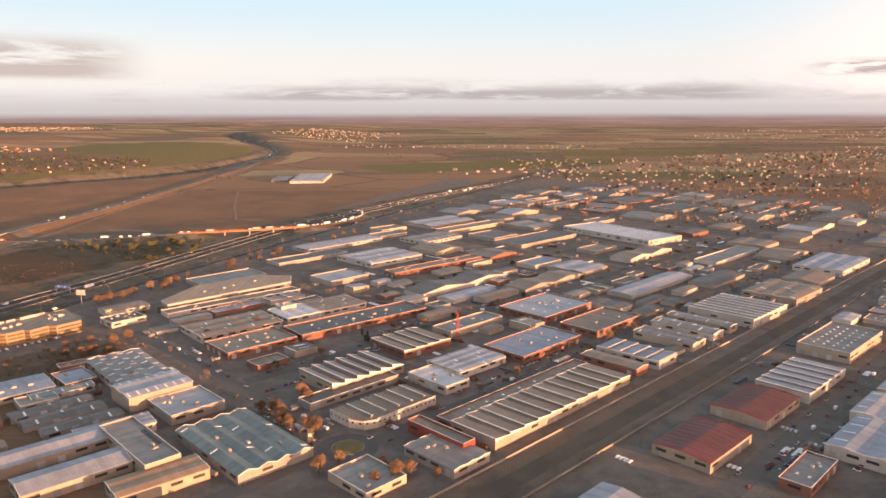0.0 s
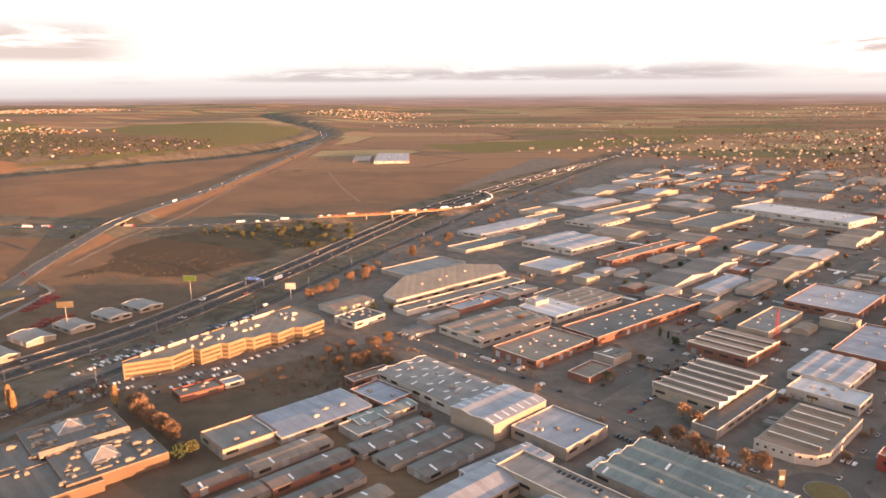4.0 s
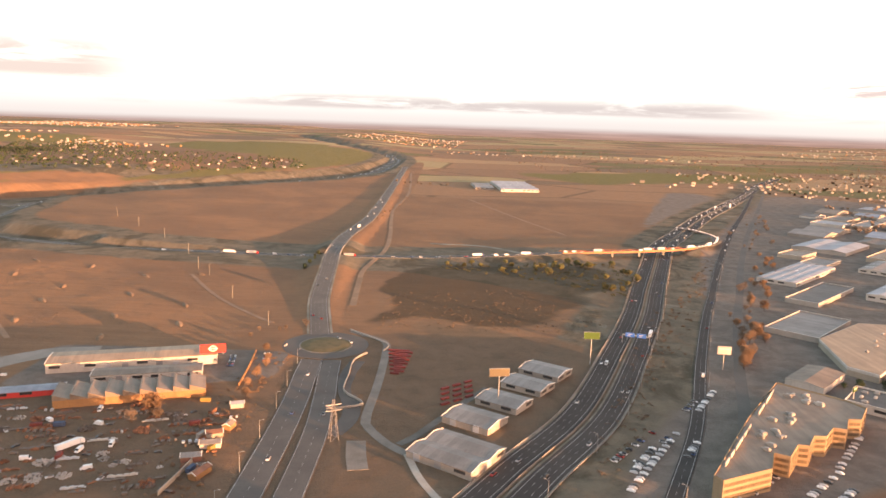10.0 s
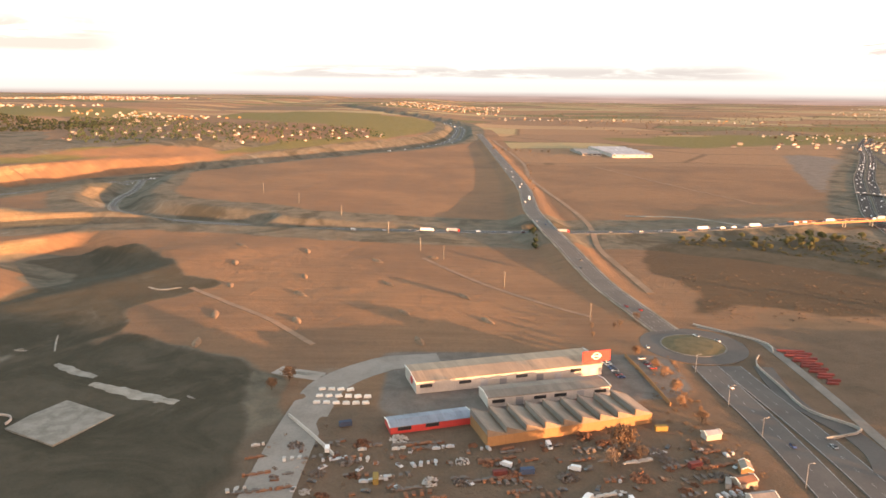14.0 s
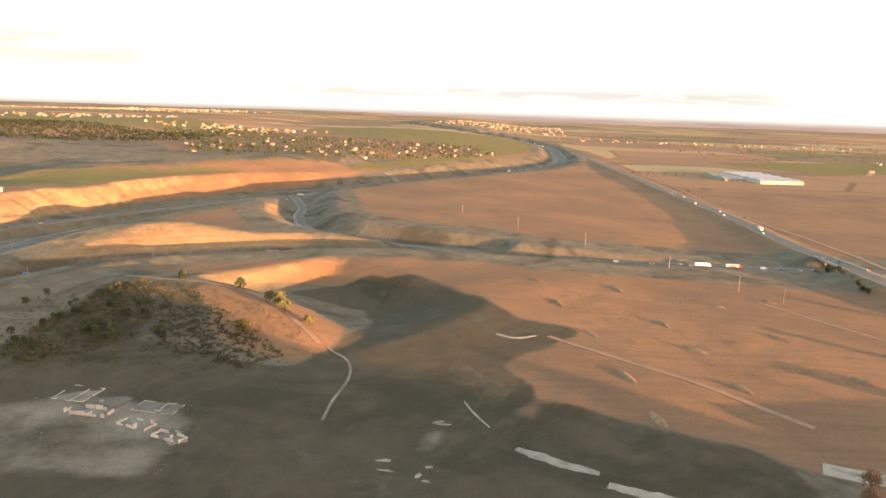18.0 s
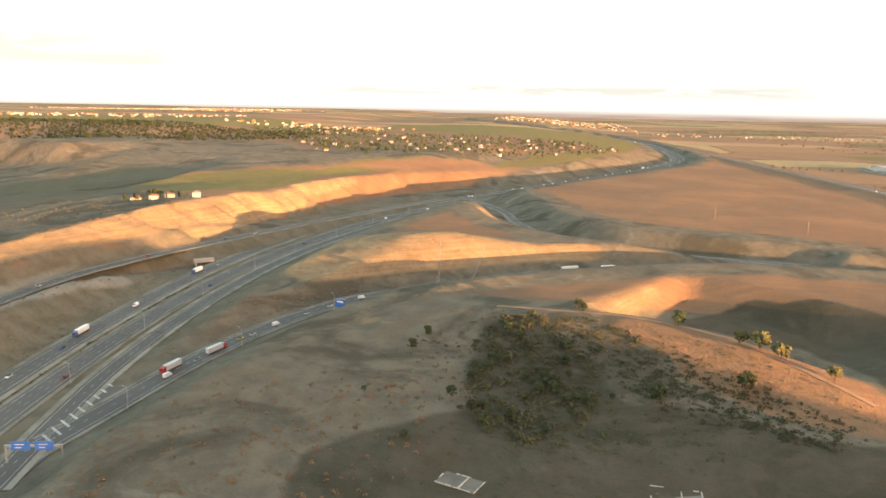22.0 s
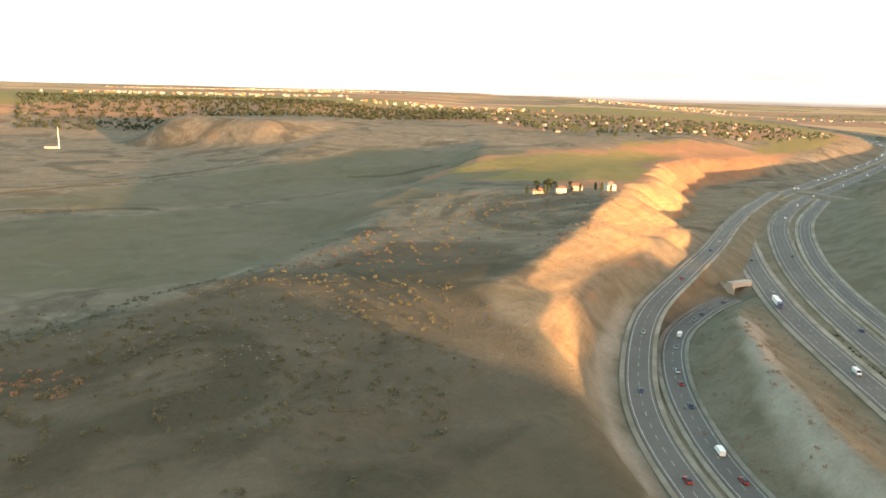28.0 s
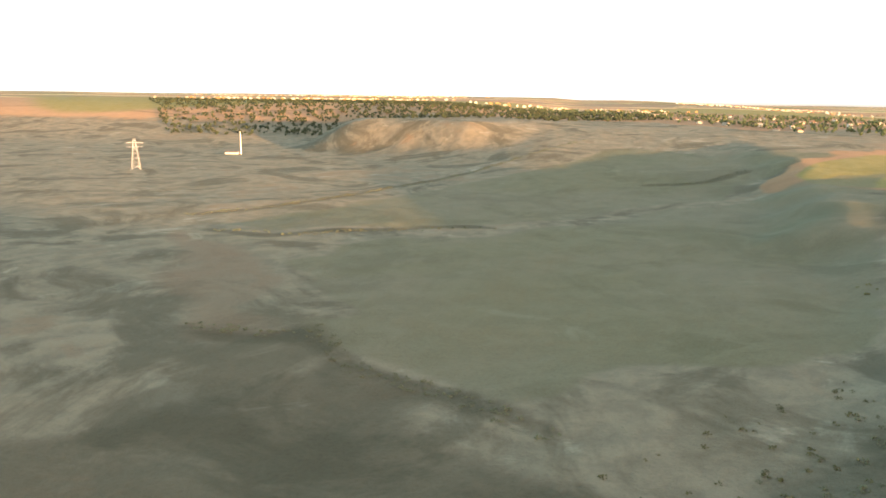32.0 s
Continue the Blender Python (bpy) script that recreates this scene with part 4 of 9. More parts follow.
def road(name, pts, half, label, lines=(), dashes=(), mat=M_ASPHALT, rise=0.0, verge=0.0, step=9.0):
    """A road slab with painted lines at the given offsets; dashes are broken lines; verge adds pale gravel strips."""
    line = smooth_line(pts, step)
    ob = tagged(ribbon(name, line, -half, half, mat, None, rise), label, "road", kind="structure")
    for o in lines:
        ribbon("edge_line", line, o - 0.11, o + 0.11, M_PAINT, ob, rise + 0.03, 0.03)
    nn = normals(line)
    for o in dashes:
        bm = bmesh.new()
        for i in range(len(line) - 1):
            a, b = line[i].copy(), line[i + 1].copy()
            a[:2] += nn[i] * o
            b[:2] += nn[i + 1] * o
            d = (b - a) / (np.linalg.norm(b - a) + 1e-9)
            w = np.array([d[1], -d[0], 0]) * 0.08
            e = a + d * 3.6
            q = [bm.verts.new((*(c[:2] + s * w[:2]), c[2] + rise + 0.02)) for c, s in ((a, -1), (e, -1), (e, 1), (a, 1))]
            bm.faces.new(q)
        tagged(part("lane_dashes", bm, M_PAINT, ob), kind="stuff")
    if verge:
        for s in (-1, 1):
            a, b = sorted((s * (half + 0.3), s * (half + 0.3 + verge)))
            ribbon("gravel_verge", line, a, b, M_VERGE, ob, rise - 0.02, 0.5)
    return ob, line


three = (-5.6, 5.6)
motorway, L_MOTOR_S = road("motorway_1", [(x - 8.5, y + 4, z) for x, y, z in MOTORWAY], 7.5, "dark asphalt motorway carriageway with three lanes", three, (-1.9, 1.9), M_DARKROAD, verge=1.2)
_, L_MOTOR_N = road("motorway_2", [(x + 9.5, y - 4, z) for x, y, z in MOTORWAY], 7.5, "dark asphalt motorway carriageway with three lanes", three, (-1.9, 1.9), M_DARKROAD, verge=1.2)
_, L_FRONT = road("frontage_road", FRONTAGE, 4.5, "dark asphalt frontage road along the motorway", (-3.6, 3.6), (0,), M_DARKROAD, rise=0.03)
_, L_FRONT2 = road("service_road", [(x + 26, y - 10, z) for x, y, z in FRONTAGE], 4.0, "narrow service road beside the industrial estate", (), (), M_ASPHALT2, 0.03)
_, L_LOCAL_A = road("avenue_1", [(x - 10 + 0.018 * max(y - 640, 0), y, z) for x, y, z in LOCAL], 8.4, "two-lane avenue leading to the roundabout", (-7.8, 7.8), (0,), M_STREET)
_, L_LOCAL_B = road("avenue_2", [(x + 10.5 - 0.025 * max(y - 640, 0), y, z) for x, y, z in LOCAL], 7.4, "two-lane avenue leading to the roundabout", (-6.8, 6.8), (0,), M_STREET)
_, L_LOCAL_N = road("country_road", LOCAL_N, 8.5, "pale grey country road rising to a bridge", (-7.2, 7.2), (-3.6, 0.0, 3.6), M_ASPHALT2, verge=2.0)
_, L_QUEUE = road("slip_road_1", QUEUE_W, 6.5, "dark asphalt link road in a cutting", (-5.2, 5.2), (0,), verge=2.2)
_, L_QUEUE_E = road("slip_road_2", QUEUE_E, 5.5, "curving asphalt slip road", (-4.4, 4.4), (0,), verge=1.0)
_, L_MAIN_W = road("carriageway_1", MAIN_W, 6.8, "dark asphalt carriageway with three lanes in a wide cutting", (-5.2, 5.2), (-1.75, 1.75), verge=3.2)
_, L_MAIN_E = road("carriageway_2", MAIN_E, 6.8, "dark asphalt carriageway with three lanes in a wide cutting", (-5.2, 5.2), (-1.75, 1.75), rise=0.02, verge=2.4)
_, L_RAMP = road("carriageway_3", RAMP, 5.0, "asphalt collector road beside the main carriageway", (-3.8, 3.8), (0,), rise=0.04, verge=3.0)
_, L_OUTER = road("collector_road_1", OUTER, 5.5, "asphalt collector road under a sandy bank", (-4.4, 4.4), (0,), rise=0.02, verge=2.2)
_, L_INNER = road("collector_road_2", INNER, 5.0, "asphalt link road dipping towards an underpass", (-4.0, 4.0), (0,), verge=2.0)
_, L_LOOP = road("slip_road_3", LOOP, 4.0, "pale asphalt loop road in a hollow", (-3.0, 3.0), (), M_ASPHALT2, verge=3.0)

M_RAIL = material("dull_guard_rail", (0.30, 0.29, 0.28), (0.20, 0.19, 0.18), rough=0.7, big=0.3)
for line, offs in ((L_MOTOR_S, (-9.2, 8.4)), (L_MOTOR_N, (9.2,))):
    for o in offs:
        rail = ribbon("guard_rail", line[:int(len(line) * 0.62)], o - 0.07, o + 0.07, M_RAIL, None, 0.62, 0.9)
        tagged(rail, "long galvanised guard rail along the motorway", "guard rail", kind="structure")

# the flyover that carries the queue over the motorway
bridge_line = smooth_line([(-460, 1226, 8), (-400, 1241, 8.2), (-330, 1262, 8.3), (-285, 1282, 8.2), (-250, 1304, 8)], 8)
flyover = empty("flyover", pose(0, 0, 0), "concrete flyover with red-brown parapet carrying queueing traffic", "bridge")
deck1 = ribbon("deck", bridge_line, -6.0, 6.0, M_CONC, flyover, 0.0, 1.3)
ribbon("carriageway", bridge_line, -5.2, 5.2, M_ASPHALT, flyover, 0.12, 0.12)
M_PARAPET = material("red_brown_parapet", (0.46, 0.20, 0.10), (0.36, 0.15, 0.08), rough=0.8)
for s in (-1, 1):
    a, b = sorted((s * 5.6, s * 6.3))
    ribbon("parapet", bridge_line, a, b, M_PARAPET, deck1, 1.1, 2.6, "red-brown painted parapet")
for k in range(4, len(bridge_line) - 3, 5):
    x, y, z = bridge_line[k]
    for s in (-3, 3):
        part("pier", tube(bmesh.new(), (x, y + s, -0.5), (x, y + s, 7.2), 0.7, 0.7, 10), M_CONC, flyover)

# the country road's bridge over the link road
over = smooth_line([p for p in LOCAL_N if 1090 < p[1] < 1300], 6)
over = over[(over[:, 1] > 1152) & (over[:, 1] < 1226)]
bridge = empty("road_bridge", pose(0, 0, 0), "pale concrete bridge carrying the country road", "bridge")
deck2 = ribbon("deck", over, -9.4, 9.4, M_CONC, bridge, -0.12, 1.5)
for s in (-1, 1):
    a, b = sorted((s * 9.2, s * 9.7))
    ribbon("parapet", over, a, b, M_CONC, deck2, 1.0, 2.4, "pale concrete parapet")
for k in (len(over) // 3, 2 * len(over) // 3):
    x, y, z = over[k]
    for s in (-6, 0, 6):
        part("pier", tube(bmesh.new(), (x + s, y, -1.0), (x + s, y, z - 1.4), 0.7, 0.7, 10), M_CONC, bridge)

# roundabouts
def roundabout(x, y, z, r, label, island, lane=11.0, fill=None):
    root = empty("roundabout", pose(x, y, z), label, "roundabout", kind="structure")
    bm = bmesh.new()
    for rr0, rr1, h in ((r - lane, r, 0.08),):
        a = [[bm.verts.new((math.cos(2 * math.pi * i / 48) * q, math.sin(2 * math.pi * i / 48) * q, zz)) for i in range(48)] for q, zz in ((rr0, h), (rr1, h), (rr1, -0.5))]
        for i in range(48):
            j = (i + 1) % 48
            bm.faces.new((a[0][i], a[1][i], a[1][j], a[0][j])), bm.faces.new((a[1][i], a[2][i], a[2][j], a[1][j]))
    part("ring_road", bm, M_STREET, root)
    bm = bmesh.new()
    rim = [[bm.verts.new((math.cos(2 * math.pi * i / 48) * q, math.sin(2 * math.pi * i / 48) * q, zz)) for i in range(48)] for q, zz in ((r - lane, 0.08), (r - lane, 0.3), (r - lane - 1.0, 0.3), (r - lane - 1.0, 0.05))]
    for i in range(48):
        j = (i + 1) % 48
        for a, b in zip(rim, rim[1:]):
            bm.faces.new((a[i], a[j], b[j], b[i]))
    part("kerb", bm, M_STONE, root, "weathered concrete kerb")
    bm = bmesh.new()
    mid = bm.verts.new((0, 0, 1.1))
    ring1 = [bm.verts.new((math.cos(2 * math.pi * i / 48) * (r - lane) * 0.6, math.sin(2 * math.pi * i / 48) * (r - lane) * 0.6, 0.9)) for i in range(48)]
    ring2 = [bm.verts.new((math.cos(2 * math.pi * i / 48) * (r - lane - 1.0), math.sin(2 * math.pi * i / 48) * (r - lane - 1.0), 0.2)) for i in range(48)]
    for i in range(48):
        j = (i + 1) % 48
        bm.faces.new((mid, ring1[i], ring1[j])), bm.faces.new((ring1[i], ring2[i], ring2[j], ring1[j]))
    part("island", bm, fill, root, island)
    return root


M_ISLE = material("rough_brown_grass", (0.14, 0.11, 0.06), (0.10, 0.085, 0.045), rough=0.95, big=0.15, fine=1.5)
M_ISLE2 = material("dry_yellow_grass", (0.19, 0.145, 0.062), (0.14, 0.11, 0.05), rough=0.95, big=0.15, fine=1.5)
roundabout(-714, 812, 0.0, 34, "roundabout with a rough grass island on the avenue", "rough brown grass mound", lane=13.0, fill=M_ISLE)
roundabout(-62, 432, 0.0, 20, "small roundabout with a dry yellow grass island", "dry yellow grass mound", lane=9.0, fill=M_ISLE2)

R2 = math.sqrt(2)


def uv(u, v):
    """Place from the estate's own grid, which lies at 45 degrees."""
    return (u - v) / R2, (u + v) / R2


# estate streets: level asphalt strips on the grid
def street(name, u0, v0, u1, v1, half, mat=M_ASPHALT2, label="worn asphalt street of the industrial estate"):
    a, b = uv(u0, v0), uv(u1, v1)
    n = max(2, int(math.dist(a, b) / 20))
    line = np.array([(a[0] + (b[0] - a[0]) * i / n, a[1] + (b[1] - a[1]) * i / n, 0.0) for i in range(n + 1)])
    tagged(ribbon(name, line, -half, half, mat, None, 0.05, 0.5), label, "road", kind="structure")
    return line


L_ST = [street("street_1", 262, 372, 268, 700, 7), street("street_2", 262, 344, 1500, 344, 6.5), street("street_3", 275, 500, 1500, 500, 7),
        street("street_4", 380, 150, 1500, 150, 7), street("street_5", 480, 505, 480, 790, 6), street("street_6", 860, 505, 860, 950, 6),
        street("street_7", 560, 142, 560, -500, 6), street("street_8", 300, 640, 1500, 640, 6), street("street_9", 900, 142, 900, -500, 6),
        street("street_10", 130, 352, 262, 352, 6), street("street_11", 1240, 505, 1240, 1100, 6), street("street_12", 420, 30, 1500, 30, 6)]
tagged(ribbon("railway_cutting", np.array([(*uv(u, 246), 0.0) for u in range(120, 1900, 40)]), -7, 7, material("worn_earth_track", (0.125, 0.098, 0.075), (0.085, 0.07, 0.055), rough=0.95, big=0.03, fine=0.8), None, 0.03, 0.5),
       "dark straight unpaved corridor between the warehouses", "track", kind="structure")
for v in (229, 266):
    line = np.array([(*uv(u, v), 1.6) for u in range(150, 1500, 10)])
    tagged(ribbon("boundary_wall", line, -0.15, 0.15, WALL["grey"], None, 0.0, 1.9), "low grey block wall along the unpaved corridor", "wall", kind="structure")


# ---- buildings ----
FRONT = Vector((0.2, -1.0))


def window_mesh(w, h, bays=3):
    """A window: frame bars round dark panes, lying in the xz plane and standing proud towards -y."""
    me = bpy.data.meshes.new("window")
    bm = bmesh.new()
    box(bm, -w / 2, w / 2, -0.02, 0.06, 0, h)
    k = len(bm.faces)
    t = 0.12
    for x0, x1, z0, z1 in [(-w / 2, w / 2, 0, t), (-w / 2, w / 2, h - t, h)] + [(-w / 2 + (w - t) * i / bays, -w / 2 + (w - t) * i / bays + t, t, h - t) for i in range(bays + 1)]:
        box(bm, x0, x1, -0.1, -0.02, z0, z1)
    bm.faces.ensure_lookup_table()
    for f in bm.faces[k:]:
        f.material_index = 1
    bm.to_mesh(me)
    bm.free()
    me.materials.append(M_GLASS), me.materials.append(M_FRAME)
    return me


def door_mesh(w, h):
    """A ribbed roller door with its pale lintel, one folded sheet."""
    bm = bmesh.new()
    prof = [(0.05, 0.0)] + [(-0.08 - 0.05 * (i % 2), h * i / 8) for i in range(9)] + [(-0.2, h), (-0.2, h + 0.25), (0.05, h + 0.25)]
    prism(bm, prof, -w / 2, w / 2, True)
    me = bpy.data.meshes.new("loading_door")
    bm.to_mesh(me)
    bm.free()
    me.materials.append(M_DOOR)
    return me


WIN_WIDE, WIN_TALL, WIN_SMALL, DOOR_BIG = window_mesh(7.0, 1.9, 5), window_mesh(2.2, 2.4, 2), window_mesh(1.4, 1.3, 2), door_mesh(4.2, 4.2)


def mesh_of(name, bm, mat):
    me = bpy.data.meshes.new(name)
    bm.to_mesh(me)
    bm.free()
    me.materials.append(mat)
    return me


WIN_PLAIN = mesh_of("window", boxes((-0.7, 0.7, -0.1, 0.05, 0, 1.3)), M_GLASS)
UNIT = mesh_of("roof_unit", boxes((-1.6, 1.6, -1.0, 1.0, 0, 1.1), (-1.2, 1.2, -0.7, 0.7, 1.1, 1.5), (1.6, 2.6, -0.3, 0.3, 0.2, 0.8)), M_UNIT)
DOME = mesh_of("skylight", boxes((-1.1, 1.1, -0.8, 0.8, 0, 0.3), (-1.0, 1.0, -0.7, 0.7, 0.3, 0.65, 0.6)), M_SKYL)


def skylight_strip(length, w=1.3):
    return mesh_of("skylight", boxes((-length / 2, length / 2, -w / 2, w / 2, 0, 0.16)), M_SKYL)


STRIPS, BAYS = {}, {}


def ring_mesh(a, b, t, z0, z1):
    """Four walls of thickness t round a rectangle, in one piece."""
    bm = bmesh.new()
    loops = []
    for x, y, z in ((a, b, z0), (a, b, z1), (a - t, b - t, z1), (a - t, b - t, z0)):
        loops.append([bm.verts.new((sx * x, sy * y, z)) for sx, sy in ((-1, -1), (1, -1), (1, 1), (-1, 1))])
    for p, q in zip(loops, loops[1:] + loops[:1]):
        for i in range(4):
            j = (i + 1) % 4
            bm.faces.new((p[i], p[j], q[j], q[i]))
    bmesh.ops.recalc_face_normals(bm, faces=bm.faces)
    return bm


def roof_z(kind, n, L, Wd, h, rise, x, y):
    """Height of the roof surface over a place in the hall's own axes."""
    if kind in ("gable", "cross"):
        s, t = (Wd, y) if kind == "gable" else (L, x)
        k = s / n
        f = ((t + s / 2) % k) / k
        return h + rise * (1 - abs(2 * f - 1))
    if kind == "saw":
        k = L / n
        f = ((x + L / 2) % k) / k
        return h + rise * (1 - f)
    return h - 0.35


def hall(cx, cy, ang, L, Wd, h, roof="flat", n=1, tone="grey", wall="grey", label="", trim=None, units=0, lights=0, name="warehouse", lower=None, doors=True, rise=None, z=None, group="industrial estate halls", verge=True):
    """An industrial hall: walls, roof of the given kind, caps along ridges or parapets, rooflights, windows and loading doors."""
    rng = random.Random(int(cx * 7 + cy * 13))
    h *= 0.86
    z = land(cx, cy) if z is None else z
    root = empty(name, pose(cx, cy, z, 0, 0, ang), label or f"{wall} walled industrial hall with a {tone} sheet roof", "warehouse", group)
    a, b, t = L / 2, Wd / 2, 0.3
    trim = trim or M_TRIM
    par = 0.7 if roof == "flat" else 0.0
    part("wall", ring_mesh(a, b, t, -1, h + par), WALL[wall], root)
    rise = rise if rise is not None else {"gable": 0.06 * Wd / n, "cross": 0.06 * L / n, "saw": min(1.5, 0.12 * L / n)}.get(roof, 0)
    if roof == "flat":
        roof_ob = part("roof", boxes((-a + t, a - t, -b + t, b - t, h - 0.8, h - 0.35)), ROOF[tone], root)
        part("parapet_cap", ring_mesh(a + 0.12, b + 0.12, t + 0.22, h + par, h + par + 0.16), trim, root)
    elif roof in ("gable", "cross"):
        s, e = (b, a) if roof == "gable" else (a, b)
        k = 2 * s / n
        key = (roof, round(k, 2), round(e, 2), round(rise, 2), round(h, 2), tone, wall)
        if key not in BAYS:
            bm = prism(bmesh.new(), [(-k / 2 - 0.15 / n, h - 0.1), (k / 2 + 0.15 / n, h - 0.1), (k / 2 + 0.15 / n, h + 0.15), (0, h + rise + 0.2), (-k / 2 - 0.15 / n, h + 0.15)], -e - 0.2, e + 0.2, roof == "gable")
            me = mesh_of("roof_bay", bm, ROOF[tone])
            me.materials.append(WALL[wall])
            for f in me.polygons:
                f.material_index = 1 if abs(f.normal[0 if roof == "gable" else 1]) > 0.9 else 0
            BAYS[key] = me
            vbm = prism(bmesh.new(), [(-k / 2, h - 0.1), (0, h + rise), (k / 2, h - 0.1), (k / 2, h + 0.42), (0, h + rise + 0.5), (-k / 2, h + 0.42)], -0.2, 0.2, roof == "gable")
            BAYS[key, "verge"] = mesh_of("verge_trim", vbm, trim)
        for i in range(n):
            u = -s + k * (i + 0.5)
            share("roof", BAYS[key], root, pose(0, u, 0) if roof == "gable" else pose(u, 0, 0))
            for w in (-e - 0.3, e + 0.3) if verge and cy < 950 else ():
                share("verge_trim", BAYS[key, "verge"], root, pose(w, u, 0) if roof == "gable" else pose(u, w, 0))
        if tone == "red":
            for side in (-1, 1):
                rib = mesh_of("rooflight_strip", prism(bmesh.new(), [(side * 0.8, h + rise * 0.95 + 0.1), (side * (b - 1.2), h + 0.2), (side * (b - 1.2), h + 0.42), (side * 0.8, h + rise * 0.95 + 0.36)][::side], -0.28, 0.28, True), ROOF["tile"])
                for i in range(10):
                    share("rooflight_strip", rib, root, pose(-a + L * (i + 0.5) / 10, 0, 0))
    elif roof == "saw":
        k = L / n
        key = (roof, round(k, 2), round(b, 2), round(rise, 2), round(h, 2), tone, wall)
        if key not in BAYS:
            bm = prism(bmesh.new(), [(-k / 2 + 0.1, h - 0.1), (k / 2, h - 0.1), (k / 2, h + 0.2), (-k / 2 + 0.4, h + rise + 0.1), (-k / 2 + 0.1, h + rise + 0.1)], -b + 0.02, b - 0.02)
            me = mesh_of("roof_bay", bm, ROOF[tone])
            me.materials.append(WALL[wall])
            for f in me.polygons:
                f.material_index = 1 if abs(f.normal[1]) > 0.9 or f.normal[0] < -0.9 else 0
            BAYS[key] = me
            BAYS[key, "glass"] = mesh_of("sawtooth_window", boxes((-k / 2 - 0.05, -k / 2 + 0.15, -b + 0.6, b - 0.6, h + 0.5, h + rise - 0.2)), M_SAWGLASS)
            BAYS[key, "cap"] = mesh_of("ridge_cap", boxes((-k / 2 - 0.25, -k / 2 + 0.85, -b - 0.25, b + 0.25, h + rise + 0.06, h + rise + 0.34)), trim)
            BAYS[key, "verge"] = mesh_of("verge_trim", prism(bmesh.new(), [(-k / 2, h - 0.1), (k / 2, h - 0.1), (k / 2, h + 0.36), (-k / 2 + 0.2, h + rise + 0.3), (-k / 2, h + rise + 0.3)], -0.15, 0.15), trim)
        for i in range(n):
            m = pose(-a + k * (i + 0.5), 0, 0)
            share("roof", BAYS[key], root, m), share("sawtooth_window", BAYS[key, "glass"], root, m), share("ridge_cap", BAYS[key, "cap"], root, m)
            for w in (-b - 0.13, b + 0.13) if verge and cy < 950 else ():
                share("verge_trim", BAYS[key, "verge"], root, m @ pose(0, w, 0))
    for i in range(lights):
        if roof in ("gable", "saw", "cross"):
            if roof == "gable":
                x, y = -a + L * (i + 0.5) / lights, (0.23 if i % 2 else -0.23) * Wd / n + (-b + Wd / n * (0.5 + i % n))
                key, turn = round(Wd / n * 0.36), 90
                tilt = math.degrees(math.atan2(rise, Wd / n / 2)) * (-1 if i % 2 else 1)
                m = pose(x, y, roof_z(roof, n, L, Wd, h, rise, x, y) + 0.2, tilt, 0, 0) @ pose(0, 0, 0, 0, 0, turn)
            elif roof == "saw":
                k = L / n
                x, y = -a + k * (i % n) + k * 0.55, b * (0.5 if (i // n) % 2 else -0.45)
                key = round(k * 0.5)
                m = pose(x, y, roof_z(roof, n, L, Wd, h, rise, x, y) + 0.16, 0, math.degrees(math.atan2(rise, k)), 0)
            else:
                x, y = (0.23 if i % 2 else -0.23) * L / n + (-a + L / n * (0.5 + i % n)), -b + Wd * (i + 0.5) / lights
                key = round(L / n * 0.36)
                m = pose(x, y, roof_z(roof, n, L, Wd, h, rise, x, y) + 0.2, 0, math.degrees(math.atan2(rise, L / n / 2)) * (1 if i % 2 else -1), 0)
            if key not in STRIPS:
                STRIPS[key] = skylight_strip(max(key, 2))
            share("skylight", STRIPS[key], root, m)
        else:
            cols = max(1, int(math.sqrt(lights * L / Wd)))
            rows = math.ceil(lights / cols)
            share("skylight", DOME, roof_ob, pose(-a * 0.8 + 1.6 * a * (i % cols + 0.5) / cols, -b * 0.75 + 1.5 * b * (i // cols + 0.5) / rows, h - 0.36))
    for i in range(units):
        x, y = rng.uniform(-a * 0.75, a * 0.75), rng.uniform(-b * 0.7, b * 0.7)
        share("roof_unit", UNIT, roof_ob if roof == "flat" else root, pose(x, y, roof_z(roof, n, L, Wd, h, rise, x, y) - 0.02 + (0.12 if roof != "flat" else 0), 0, 0, rng.choice((0, 90, 180))))
    # openings on the sides that look south
    for side, length, off, turn in (("s", L, b, 0), ("n", L, b, 180), ("e", Wd, a, 90), ("w", Wd, a, 270)):
        d = math.radians(ang + turn - 90)
        if Vector((math.cos(d), math.sin(d))).dot(FRONT) < 0.15 or not doors:
            continue
        m = pose(0, 0, 0, 0, 0, turn)
        k = max(1, int(length / 11))
        for i in range(k):
            x = -length / 2 + length * (i + 0.5) / k
            r = rng.random()
            if r < 0.34:
                share("loading_door", DOOR_BIG, root, m @ pose(x, -off - 0.03, 0))
            elif r < 0.85:
                share("window", WIN_WIDE, root, m @ pose(x, -off - 0.03, h * 0.5 if h > 6 else h * 0.42))
        if lower and side in lower:
            lbm = boxes((-length / 2 * 0.9, length / 2 * 0.9, -off - 7, -off, -1, 4.0))
            ob = part("annexe", lbm, WALL[wall], root)
            ob.matrix_basis = m
            ob = part("annexe_roof", boxes((-length / 2 * 0.9 - 0.2, length / 2 * 0.9 + 0.2, -off - 7.2, -off, 4.0, 4.25)), ROOF["grey"], root)
            ob.matrix_basis = m
    return root


